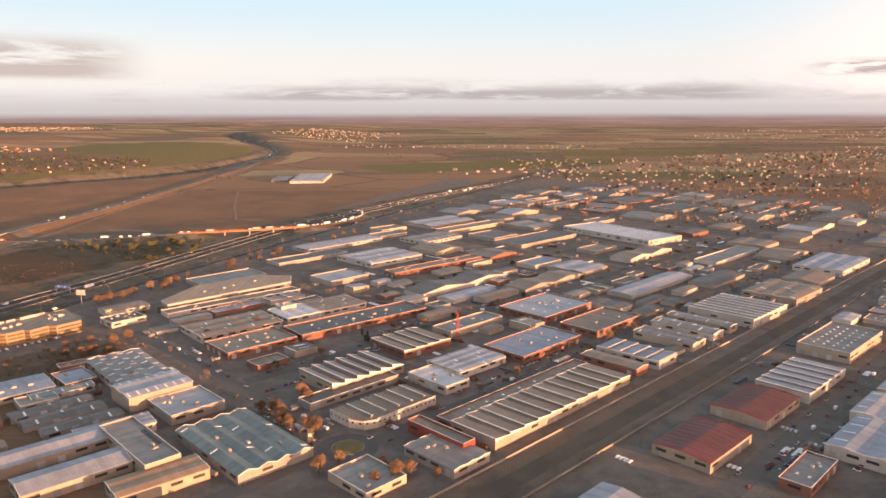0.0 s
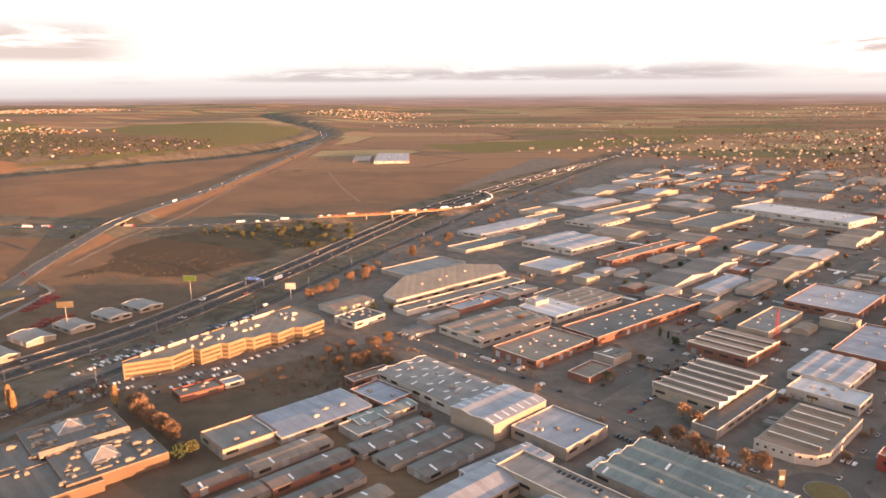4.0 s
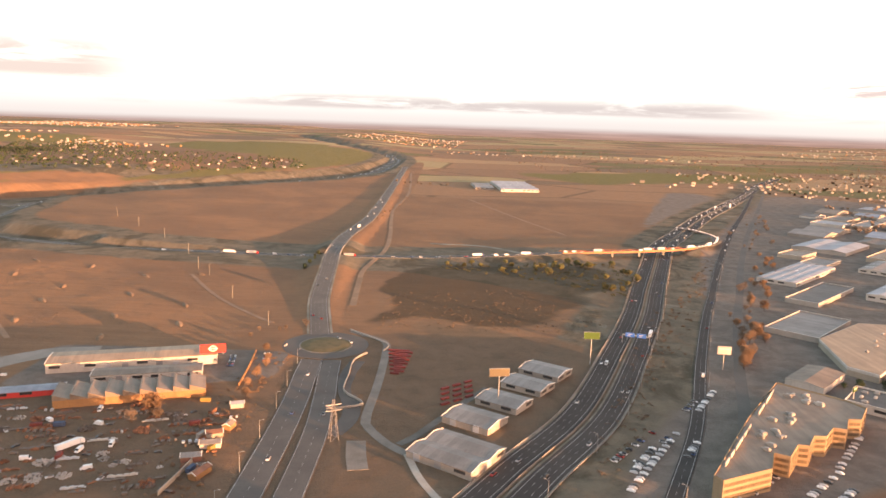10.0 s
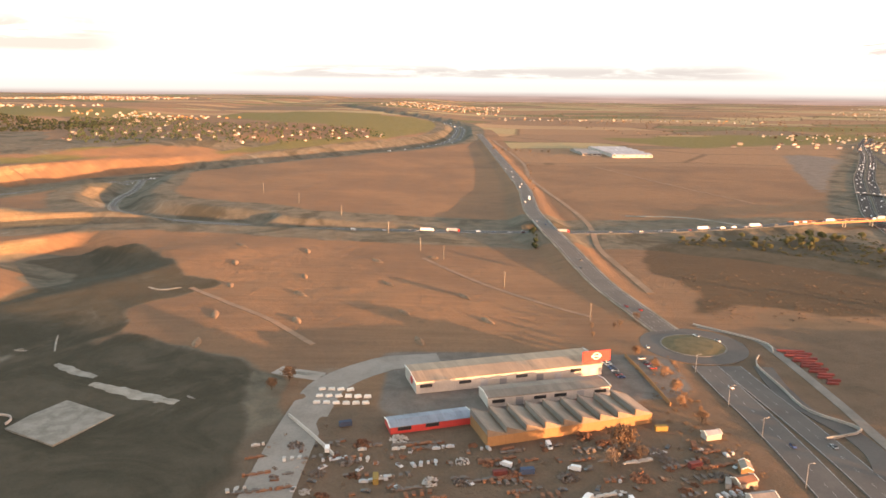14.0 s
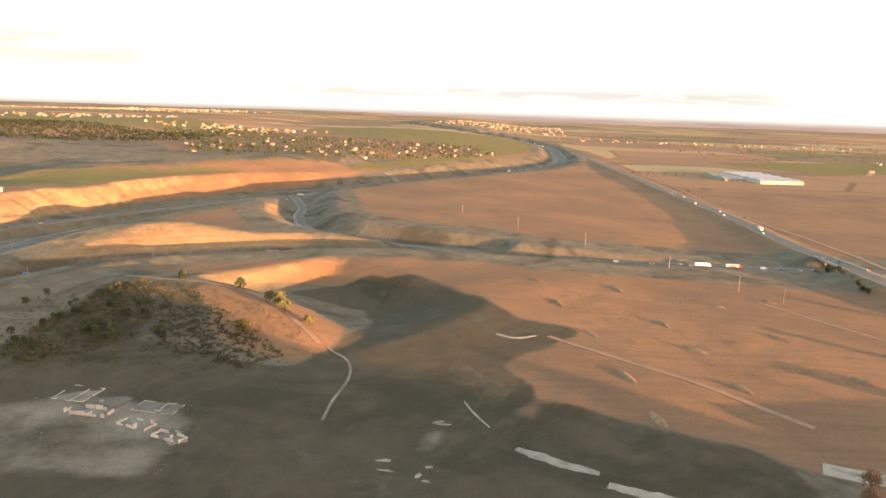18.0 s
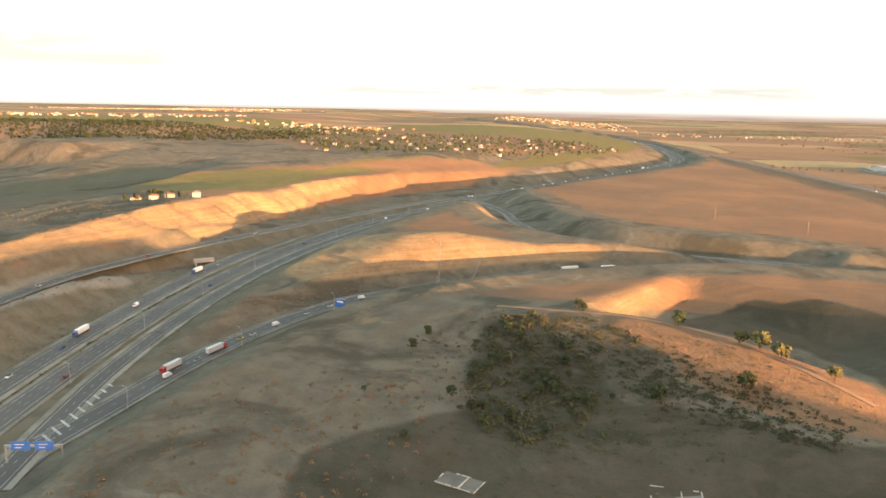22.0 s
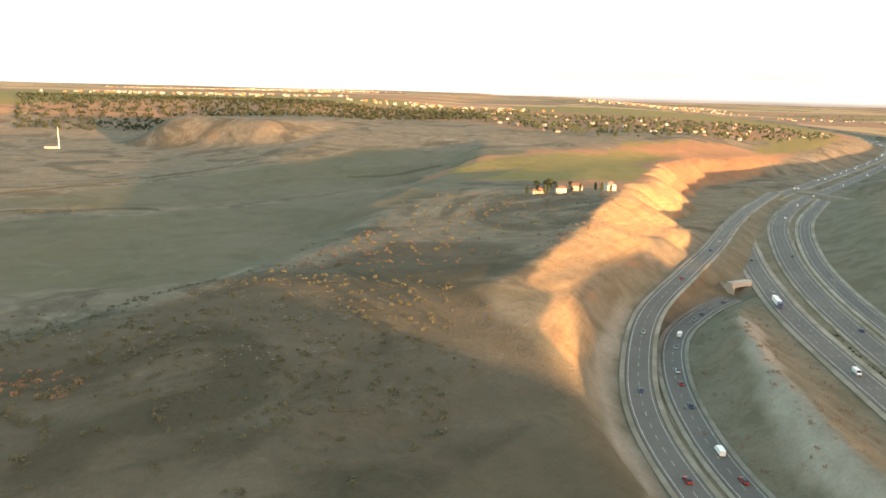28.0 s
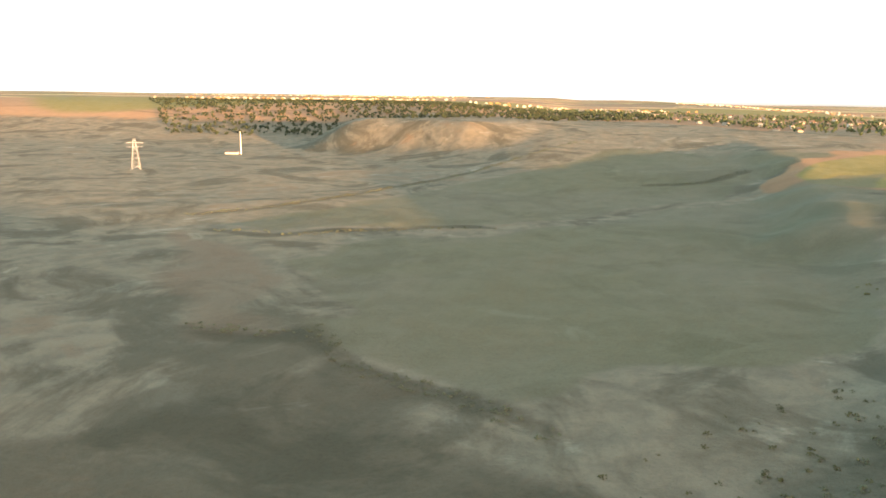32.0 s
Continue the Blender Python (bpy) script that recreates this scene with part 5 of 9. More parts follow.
HALLS = [
    # x, y, angle, length, width, height, roof, n, tone, wall, extras
    (167, 430, 44, 58, 39, 8, "gable", 1, "red", "cream", dict(trim=M_TRIM_RED, lights=0, rise=1.6, label="cream hall with a dark red sheet roof and red edge trim")),
    (227, 490, 44, 59, 40, 8, "gable", 1, "red", "cream", dict(trim=M_TRIM_RED, lights=0, rise=1.6, label="cream hall with a dark red sheet roof and red edge trim")),
    (286, 542, 44, 80, 40, 8, "saw", 6, "blue", "white", dict(label="white hall with a blue-grey sawtooth roof")),
    (366, 632, 44, 92, 44, 11, "flat", 1, "grey", "cream", dict(lights=28, label="large cream hall whose grey roof is dotted with domes")),
    (278, 426, 44, 62, 44, 9, "gable", 2, "blue", "white", dict(lights=8)),
    (315, 475, 44, 50, 36, 9, "gable", 2, "pale", "white", dict(lights=6)),
    (360, 515, 44, 50, 40, 9, "gable", 1, "pale", "cream", dict(lights=6)),
    (77, 498, 45, 164, 40, 8, "saw", 11, "brown", "cream", dict(label="long hall with eleven brown sawtooth bays and white ridges")),
    (58, 518, 45, 164, 13.5, 7.6, "flat", 1, "brown", "brick", dict(lights=5, label="long flat brown-roofed strip beside the sawtooth hall")),
    (-2, 440, 135, 52, 11, 10, "flat", 1, "brown", "redbrick", dict(label="red brick end block of the long sawtooth hall")),
    (145, 580, 135, 54, 18, 8, "gable", 1, "brown", "brick", dict()),
    (170, 604, 135, 62, 30, 8, "saw", 5, "blue", "white", dict(label="white hall with glazed sawtooth roof")),
    (213, 648, 135, 60, 26, 8, "gable", 2, "grey", "cream", dict(lights=6)),
    (240, 678, 135, 64, 22, 8, "gable", 1, "grey", "white", dict(lights=6)),
    (262, 700, 135, 66, 18, 8, "gable", 1, "grey", "cream", dict(lights=4)),
    (316, 742, 44, 86, 70, 10, "saw", 8, "pale", "white", dict(label="large white hall with a pale shed roof")),
    (400, 820, 44, 80, 62, 9, "gable", 3, "brown", "cream", dict(lights=8)),
    (542, 976, 45, 120, 63, 9, "gable", 3, "blue", "white", dict(lights=8)),
    (112, 756, 45, 84, 62, 8, "flat", 1, "pale", "brick", dict(units=4, lights=8, label="hall with a pale flat roof and red brick fascia")),
    (160, 700, 45, 80, 44, 8, "flat", 1, "brown", "brick", dict(units=3)),
    (83, 632, 45, 86, 46, 8, "flat", 1, "blue", "brick", dict(units=5, label="hall with a pale blue flat roof and red brick front")),
    (-30, 636, 43, 56, 48, 8, "saw", 4, "brown", "brick", dict()),
    (20, 585, 44, 56, 40, 7, "gable", 4, "pale", "white", dict(lights=8)),
    (-4, 543, 134, 44, 26, 7.5, "flat", 1, "white", "white", dict(units=4)),
    (-75, 560, 44, 72, 46, 8, "saw", 6, "grey", "cream", dict(label="hall with six weathered sawtooth bays", rise=3.0)),
    (-72, 524, 44, 84, 16, 6, "flat", 1, "dark", "grey", dict()),
    (2, 417, 135, 44, 32, 7, "gable", 3, "grey", "grey", dict(units=3)),
    (-45, 388, 135, 36, 30, 6, "flat", 1, "grey", "cream", dict(units=3)),
    (-130, 432, 134, 84, 52, 7, "gable", 4, "teal", "grey", dict(rise=1.9, lights=8, units=4, label="low hall with four weathered teal-grey roof bays")),
    (-188, 493, 134, 40, 40, 8, "flat", 1, "pale", "grey", dict(units=5, label="hall with a pale flat roof and plant units")),
    (-258, 562, 132, 84, 44, 9, "gable", 3, "grey", "white", dict(rise=1.1, lights=30, units=6, label="long white hall with rows of roof panels")),
    (-222, 516, 44, 48, 36, 13, "gable", 2, "pale", "cream", dict(lights=14, rise=1.2, doors=False, label="tall windowless cream hall with a pale skylit roof")),
    (-212, 691, 41, 84, 52, 7, "gable", 3, "brown", "white", dict(lights=10, label="white walled hall with a long brown sheet roof")),
    (-158, 735, 41, 40, 44, 7, "cross", 3, "white", "white", dict()),
    (-170, 748, 41, 18, 14, 11, "flat", 1, "white", "white", dict(units=2)),
    (-122, 768, 41, 56, 48, 7, "gable", 5, "brown", "white", dict(lights=10)),
    (-178, 638, 43, 70, 44, 7, "flat", 1, "brown", "brick", dict(units=6, lights=6)),
    (-88, 712, 40, 150, 38, 7, "flat", 1, "dark", "brick", dict(units=4, lights=10)),
    (-238, 790, 42, 160, 20, 5, "flat", 1, "brown", "white", dict(units=3, label="low row of white fronted units with brown roofs")),
    (-332, 716, 48, 36, 28, 6, "flat", 1, "dark", "white", dict(units=6, label="small showroom with white fascia")),
    (-93, 1034, 44, 96, 80, 8, "gable", 3, "pale", "white", dict(lights=10)),
    (-11, 972, 42, 160, 22, 8, "flat", 1, "brown", "brick", dict(units=6)),
    (-171, 1152, 46, 150, 46, 6, "gable", 4, "pale", "white", dict(lights=12)),
    (-20, 1200, 46, 90, 60, 6, "gable", 2, "grey", "white", dict(lights=6)),
    (310, 1235, 126, 190, 86, 10, "flat", 1, "white", "white", dict(lights=20, units=4, label="very large white distribution hall")),
    (-338, 519, 42, 64, 37, 6, "gable", 1, "blue", "grey", dict(lights=0, rise=0.7, units=3, label="wide low hall with a blue-grey sheet roof")),
    (-376, 490, 42, 34, 30, 6.6, "flat", 1, "grey", "cream", dict(trim=ROOF["tile"], units=2, label="cream corner hall with a terracotta roof edge")),
    (-303, 503, 43, 26, 20, 5, "flat", 1, "grey", "grey", dict(units=2)),
    (-286, 491, 43, 54, 16, 4, "gable", 1, "dark", "grey", dict(verge=False, lights=3, rise=1.2)),
    (-270, 478, 43, 54, 17, 4, "gable", 1, "dark", "grey", dict(verge=False, lights=3, rise=1.2)),
    (-251, 466, 43, 52, 16, 4, "gable", 1, "dark", "grey", dict(verge=False, lights=3, rise=1.2)),
    (-343, 471, 43, 50, 16, 4, "gable", 1, "brown", "grey", dict(verge=False, lights=2, rise=1.2)),
    (-328, 452, 43, 50, 14, 5, "gable", 1, "dark", "brick", dict(verge=False, lights=2, rise=1.2)),
    (-318, 432, 43, 48, 13, 4, "gable", 1, "dark", "grey", dict(verge=False, lights=2, rise=1.0)),
    (-302, 416, 43, 48, 13, 4, "gable", 1, "brown", "grey", dict(verge=False, lights=2, rise=1.0)),
    (-372, 446, 43, 40, 13, 4, "gable", 1, "dark", "brick", dict(verge=False, lights=3, rise=1.0)),
    (-356, 428, 43, 42, 13, 4, "gable", 1, "dark", "grey", dict(verge=False, lights=3, rise=1.0)),
    (-341, 408, 43, 44, 13, 4, "gable", 1, "brown", "grey", dict(verge=False, lights=3, rise=1.0)),
    (-309, 580, 40, 34, 12, 6, "flat", 1, "brown", "brick", dict(units=1)),
    (-298, 548, 136, 34, 24, 6, "flat", 1, "blue", "brick", dict(units=2)),
    (-294, 521, 42, 44, 14, 5, "gable", 1, "teal", "grey", dict(lights=5)),
    (-222, 452, 38, 48, 22, 7, "gable", 3, "pale", "white", dict(lights=6)),
    (-194, 424, 134, 76, 22, 11, "flat", 1, "grey", "cream", dict(units=2, name="factory_block", label="tall grey roofed factory block with dark roof lettering")),
    (-250, 418, 43, 70, 24, 8, "gable", 1, "pale", "cream", dict(rise=2.4)),
    (-219, 390, 43, 60, 26, 8, "gable", 1, "pale", "cream", dict(rise=2.4)),
    (-166, 384, 40, 52, 24, 8, "gable", 2, "beige", "cream", dict()),
]
roots = {}
for h in HALLS:
    roots[h[0], h[1]] = hall(*h[:10], **h[10])

# writing on the factory roof cannot be read: plain dark bars
block = roots[-194, 424]
M_BAR = material("dark_roof_lettering", (0.05, 0.05, 0.055), rough=0.8)
for i in range(9):
    part("letter_bar", boxes((-14 + i * 3.1, -12 + i * 3.1, -9.5, -6.3, 9.09, 9.2)), M_BAR, block)

# ---- the estate goes on: further halls on the same grid ----
def grid_box(x, y, ang, L, Wd):
    """Half extents on the estate's grid."""
    a = math.radians(ang - 45)
    c, s = abs(math.cos(a)), abs(math.sin(a))
    return (x + y) / R2, (y - x) / R2, (L * c + Wd * s) / 2, (L * s + Wd * c) / 2


taken = [grid_box(-43, 489, 45, 70, 36)] + [grid_box(h[0], h[1], h[2], h[3], h[4]) for h in HALLS] + [grid_box(-251, 834, 45, 175, 70), grid_box(-423, 640, 45, 175, 60), grid_box(-62, 432, 45, 44, 44), grid_box(-320, 610, 45, 110, 90), grid_box(-470, 480, 45, 110, 110), grid_box(-420, 565, 45, 60, 60)]
taken += [(265, 520, 8, 190), (900, 344, 640, 8), (900, 500, 630, 8), (950, 150, 570, 8), (480, 650, 7, 150), (860, 730, 7, 230), (560, -180, 7, 330), (900, 640, 600, 7), (900, -180, 7, 330), (1240, 800, 7, 300), (960, 30, 560, 7), (900, 246, 900, 24), (200, 352, 80, 8)]
rng = random.Random(5)
made = 0
for k in range(14000):
    if made >= 200:
        break
    u, v = rng.uniform(150, 1750), rng.uniform(-430, 1150)
    x, y = uv(u, v)
    far_off = y > 850
    L, Wd = (rng.choice((60, 90, 120, 150)), rng.choice((34, 46, 60, 78))) if far_off else (rng.choice((24, 34, 46, 60, 76)), rng.choice((18, 26, 34, 42)))
    edge = -540 + 0.47 * (y - 500)
    if x < edge + 60 or y > 2050 or y < 385 or x > 1150:
        continue
    if any(abs(u - q[0]) < L / 2 + q[2] + 4 and abs(v - q[1]) < Wd / 2 + q[3] + (7 if far_off else 3) for q in taken):
        continue
    taken.append((u, v, L / 2, Wd / 2))
    made += 1
    kind = rng.choice(("gable", "gable", "flat", "flat", "cross") if far_off else ("gable", "gable", "flat", "flat", "saw", "cross"))
    tone = rng.choice(("grey", "grey", "brown", "brown", "dark", "dark", "blue", "brown", "grey", "pale"))
    wall = rng.choice(("white", "cream", "grey", "brick", "cream", "grey"))
    hall(x, y, 45, L, Wd, rng.choice((5, 6, 7)), kind, max(1, int((Wd if kind == "gable" else L) / ((60 if kind == "cross" else 30) if far_off else 17))), tone, wall, lights=(3 if y < 720 else 0), units=2 if not far_off and kind == "flat" else 0, doors=y < 560, verge=False)
# smaller units fill the gaps near the streets
made = 0
for k in range(9000):
    if made >= 46:
        break
    u, v = rng.uniform(200, 1000), rng.uniform(-200, 720)
    x, y = uv(u, v)
    L, Wd = rng.choice((22, 30, 40)), rng.choice((14, 18, 24))
    if x < -440 + 0.47 * (y - 500) or y > 1000 or y < 400 or any(abs(u - q[0]) < L / 2 + q[2] + 2 and abs(v - q[1]) < Wd / 2 + q[3] + 2 for q in taken):
        continue
    taken.append((u, v, L / 2, Wd / 2))
    made += 1
    hall(x, y, 45, L, Wd, rng.choice((4, 5, 6)), rng.choice(("gable", "flat")), 1, rng.choice(("grey", "brown", "dark", "pale")), rng.choice(("white", "grey", "brick", "cream")), doors=False, verge=False)
# unseen halls added on the estate's southern edge to shade its walls
made = 0
for k in range(3000):
    if made >= 30:
        break
    u, v = rng.uniform(-20, 900), rng.uniform(-430, 420)
    x, y = uv(u, v)
    L, Wd = rng.choice((46, 60, 84)), rng.choice((26, 34, 42))
    if not (170 < y < 352 and -330 < x < 720) or any(abs(u - q[0]) < L / 2 + q[2] + 8 and abs(v - q[1]) < Wd / 2 + q[3] + 8 for q in taken):
        continue
    taken.append((u, v, L / 2, Wd / 2))
    made += 1
    hall(x, y, 45, L, Wd, rng.choice((7, 8, 9)), "gable", 1, rng.choice(("grey", "brown", "pale")), rng.choice(("white", "cream", "grey")), doors=False, verge=False)


# ---- the beige-roofed superstore, five-cornered ----
def superstore():
    root = empty("superstore", pose(0, 0, 0), "large superstore with a wide beige roof and white fascia", "store")
    ring = [(-316, 778), (-302, 760), (-190, 868), (-196, 900), (-235, 905), (-300, 850)]
    def slab(ring, z0, z1):
        bm = bmesh.new()
        lo, hi = [bm.verts.new((x, y, z0)) for x, y in ring], [bm.verts.new((x, y, z1)) for x, y in ring]
        bm.faces.new(hi), bm.faces.new(lo[::-1])
        for i in range(len(ring)):
            j = (i + 1) % len(ring)
            bm.faces.new((lo[i], lo[j], hi[j], hi[i]))
        bmesh.ops.recalc_face_normals(bm, faces=bm.faces)
        return bm
    cx, cy = sum(p[0] for p in ring) / 6, sum(p[1] for p in ring) / 6
    part("wall", slab(ring, -1, 4.6), WALL["cream"], root)
    part("fascia", slab([(cx + (x - cx) * 1.008, cy + (y - cy) * 1.008) for x, y in ring], 4.6, 6.6), WALL["white"], root, "bright white fascia band")
    part("roof", slab([(cx + (x - cx) * 0.985, cy + (y - cy) * 0.985) for x, y in ring], 6.6, 6.85), ROOF["beige"], root)
    for x, y in ((-255, 845), (-262, 832), (-235, 868), (-280, 815)):
        share("roof_unit", UNIT, root, pose(x, y, 6.85, 0, 0, 45))
    for i in range(7):
        share("window", WIN_WIDE, root, pose(-296 + i * 15.5, 765.6 + i * 14.95 - 0.9, 1.4, 0, 0, 44))
    return root


superstore()


# ---- the yellow office building with stepped bays ----
def prism_on(ring, z0, z1):
    """A flat-topped block over a ring of (x, y)."""
    bm = bmesh.new()
    lo, hi = [bm.verts.new((x, y, z0)) for x, y in ring], [bm.verts.new((x, y, z1)) for x, y in ring]
    bm.faces.new(hi), bm.faces.new(lo[::-1])
    for i in range(len(ring)):
        j = (i + 1) % len(ring)
        bm.faces.new((lo[i], lo[j], hi[j], hi[i]))
    bmesh.ops.recalc_face_normals(bm, faces=bm.faces)
    return bm


M_TINTED = material("bronze_tinted_glazing", (0.16, 0.115, 0.07), (0.11, 0.08, 0.05), rough=0.35, big=0.3, fine=2.0, bump=0.02, vary=0.2, specular=0.4)


def ribbon_window(length, h=1.8):
    bm = boxes((-length / 2, length / 2, -0.02, 0.06, 0, h))
    k = max(2, int(length / 1.6))
    n0 = len(bm.faces)
    for i in range(k + 1):
        x = -length / 2 + (length - 0.12) * i / k
        box(bm, x, x + 0.12, -0.1, -0.02, 0, h)
    bm.faces.ensure_lookup_table()
    for f in bm.faces[n0:]:
        f.material_index = 1
    me = mesh_of("window", bm, M_TINTED)
    me.materials.append(M_FRAME)
    return me


def office():
    root = empty("office_building", pose(0, 0, 0), "pale yellow office building with stepped bays and ribbon windows", "office building")
    front = [(-485, 583), (-455, 597), (-446, 615), (-439, 611), (-428, 626), (-422, 625), (-413, 638), (-406, 638), (-396, 650), (-389, 648), (-380, 663), (-372, 663), (-358, 682)]
    back = [(-364, 694), (-395, 724), (-440, 662), (-488, 588)]
    ring = front + back
    cx, cy = sum(p[0] for p in ring) / len(ring), sum(p[1] for p in ring) / len(ring)
    part("wall", prism_on(ring, -1, 11.4), WALL["yellow"], root)
    part("roof", prism_on([(cx + (x - cx) * 0.985, cy + (y - cy) * 0.97 + 0.3) for x, y in ring], 11.4, 11.65), ROOF["brown"], root)
    n = len(ring)
    for i in range(n):
        (xa, ya), (xb, yb) = ring[i], ring[(i + 1) % n]
        L, ang = math.dist(ring[i], ring[(i + 1) % n]), math.degrees(math.atan2(yb - ya, xb - xa))
        p = part("parapet", boxes((-L / 2, L / 2, 0, 0.4, 11.4, 12.3)), WALL["yellow"], root)
        p.matrix_basis = pose((xa + xb) / 2, (ya + yb) / 2, 0, 0, 0, ang)
        if L > 4 and i < len(front):
            for f in range(3):
                share("window", ribbon_window(L - 1.6), root, pose((xa + xb) / 2, (ya + yb) / 2, 1.7 + f * 3.3, 0, 0, ang) @ pose(0, -0.03, 0))
    rng2 = random.Random(3)
    for f in (0.10, 0.17, 0.24, 0.29, 0.36, 0.42, 0.60, 0.66, 0.74, 0.79, 0.84):
        x, y = -487 + 92 * f, 589 + 135 * f
        ob = part("roof_screen", boxes((-4.0, 4.0, -0.25, 0.25, 0, 2.6)), WALL["white"], root, "white rooftop screen panel")
        ob.matrix_basis = pose(x + 1.5, y - 1.2, 11.6, 0, 0, 56)
    for i in range(22):
        f = rng2.uniform(0.35, 0.95)
        x, y = -487 + 92 * f + rng2.uniform(3, 30 * f), 589 + 135 * f - rng2.uniform(4, 26)
        if inside([(cx + (q[0] - cx) * 0.9, cy + (q[1] - cy) * 0.88) for q in ring], np.array([x]), np.array([y]))[0]:
            share("roof_unit", UNIT, root, pose(x, y, 11.63, 0, 0, rng2.choice((36, 126))) @ Matrix.Scale(rng2.uniform(0.6, 1.5), 4))
    return root


office()


# ---- the white corner building at the roundabout ----
def corner_building():
    root = empty("corner_building", pose(-43, 489, 0, 0, 0, 45), "white corner building with chamfered end and brown roof", "workshop", "industrial estate halls")
    ring = [(-35, -4), (-30, -14), (-21, -18), (35, -18), (35, 18), (-35, 18)]
    part("wall", prism_on(ring, -1, 6.2), WALL["white"], root)
    part("roof", prism_on([(x * 0.99, y * 0.98) for x, y in ring], 6.2, 6.4), ROOF["brown"], root)
    part("parapet_front", boxes((-21, 35, -18, -17.6, 6.2, 7.2)), WALL["white"], root), part("parapet_side", boxes((-35, -34.6, -4, 18, 6.2, 7.2)), WALL["white"], root)
    for i in range(5):
        x = -22 + i * 12.5
        part("raised_bay", prism(bmesh.new(), [(-2.2, 6.4), (2.2, 6.4), (0.6, 8.0), (-0.6, 8.0)], -13, 15), ROOF["brown"], root).matrix_basis = pose(x, 0, 0)
        part("ridge_cap", boxes((x - 0.5, x + 0.5, -13.2, 15.2, 7.95, 8.2)), M_TRIM, root)
    n = len(ring)
    for i in range(n):
        (xa, ya), (xb, yb) = ring[i], ring[(i + 1) % n]
        L, ang = math.dist(ring[i], ring[(i + 1) % n]), math.degrees(math.atan2(yb - ya, xb - xa))
        if i in (3, 4):
            continue
        k = max(1, int(L / 4.2))
        for j in range(k):
            f = (j + 0.5) / k
            share("window", WIN_PLAIN, root, pose(xa + (xb - xa) * f, ya + (yb - ya) * f, 3.6, 0, 0, ang if i != 5 else -90) @ pose(0, -0.03, 0))
    return root


corner_building()

# ---- sheds beside the motorway ----
for x, y, L, Wd, lab in ((-613, 625, 41, 36, "wide grey shed with a white gable front"), (-601, 670, 32, 24, "grey shed with a white gable front"), (-581, 700, 30, 22, "grey shed with a white gable front"), (-562, 731, 30, 22, "grey shed with a white gable front"), (-546, 760, 31, 24, "grey shed with a white gable front")):
    hall(x, y, 146, L, Wd, 4.6, "gable", 1 if Wd < 30 else 2, "grey", "grey", lab, name="roadside_shed", rise=1.8, group="sheds beside the motorway")

# ---- the depot west of the avenue ----
def depot():
    depot = hall(-842, 757, 16.5, 112, 26, 8, "gable", 1, "beige", "white", "long white depot hall with a beige roof", rise=1.1, name="depot_hall", group="depot halls")
    hall(-822, 730, 15, 70, 16, 6, "gable", 1, "brown", "white", "low white depot annexe with brown roof", rise=0.9, name="depot_annexe", group="depot halls")
    hall(-818, 696, 18, 88, 24, 6, "saw", 9, "brown", "ochre", "ochre workshop with nine sawtooth bays", name="workshop", doors=False, trim=ROOF["brown"], rise=3.2, group="depot halls")
    hall(-884, 694, 18, 42, 12, 4.2, "gable", 1, "blue", "red", "low red and white shed with blue-grey roof", rise=1.0, name="yard_shed", group="depot halls")
    disc = bmesh.new()
    bmesh.ops.create_cone(disc, cap_ends=True, segments=24, radius1=2.3, radius2=2.3, depth=0.3, matrix=Matrix.Translation((-56.2, -3, 4.6)) @ Matrix.Rotation(math.pi / 2, 4, "Y"))
    part("emblem", disc, WALL["red"], depot, "round red emblem on the gable wall")
    sign = empty("roof_sign", pose(-788, 762, 7, 0, 0, 16.5), "red roof sign with a pale ring emblem", "sign")
    part("panel", boxes((-9, 9, -0.3, 0.3, 0.6, 7.2)), WALL["red"], sign)
    bm = bmesh.new()
    for i in range(24):
        a0, a1 = 2 * math.pi * i / 24, 2 * math.pi * (i + 1) / 24
        bm.faces.new([bm.verts.new((math.cos(a) * r * 1.3, -0.36, 3.9 + math.sin(a) * r)) for a, r in ((a0, 1.5), (a1, 1.5), (a1, 2.2), (a0, 2.2))])
    part("emblem", bm, M_TRIM, sign, "pale ring emblem")
    part("emblem_bar", boxes((-3.4, 3.4, -0.4, -0.34, 3.5, 4.3)), M_TRIM, sign, "pale bar across the ring")
    for x in (-7, 0, 7):
        part("post", boxes((x - 0.2, x + 0.2, 0.3, 0.6, -1, 7)), M_STEEL, sign)


depot()
hall(-422, 2310, 3, 102, 260, 8, "gable", 5, "pale", "white", "pale isolated logistics hall in the fields", lights=6, name="logistics_hall", group="far halls")
hall(-512, 2300, 3, 50, 150, 5, "gable", 2, "grey", "grey", "grey hall beside the logistics hall", name="logistics_hall", group="far halls")


# ---- trees and shrubs ----
def clump(bm, c, r, rng):
    """A small ragged tuft: a skewed double pyramid."""
    c = Vector(c)
    k = 4 + rng.randrange(2)
    ring = [bm.verts.new(c + Vector((math.cos(6.283 * i / k + rng.random()), math.sin(6.283 * i / k + rng.random()), rng.uniform(-0.5, 0.5))) * r * rng.uniform(0.7, 1.3)) for i in range(k)]
    top, low = bm.verts.new(c + Vector((rng.uniform(-0.4, 0.4), rng.uniform(-0.4, 0.4), 1)) * r), bm.verts.new(c - Vector((0, 0, 0.8)) * r)
    for i in range(k):
        bm.faces.new((top, ring[i], ring[(i + 1) % k])), bm.faces.new((low, ring[(i + 1) % k], ring[i]))


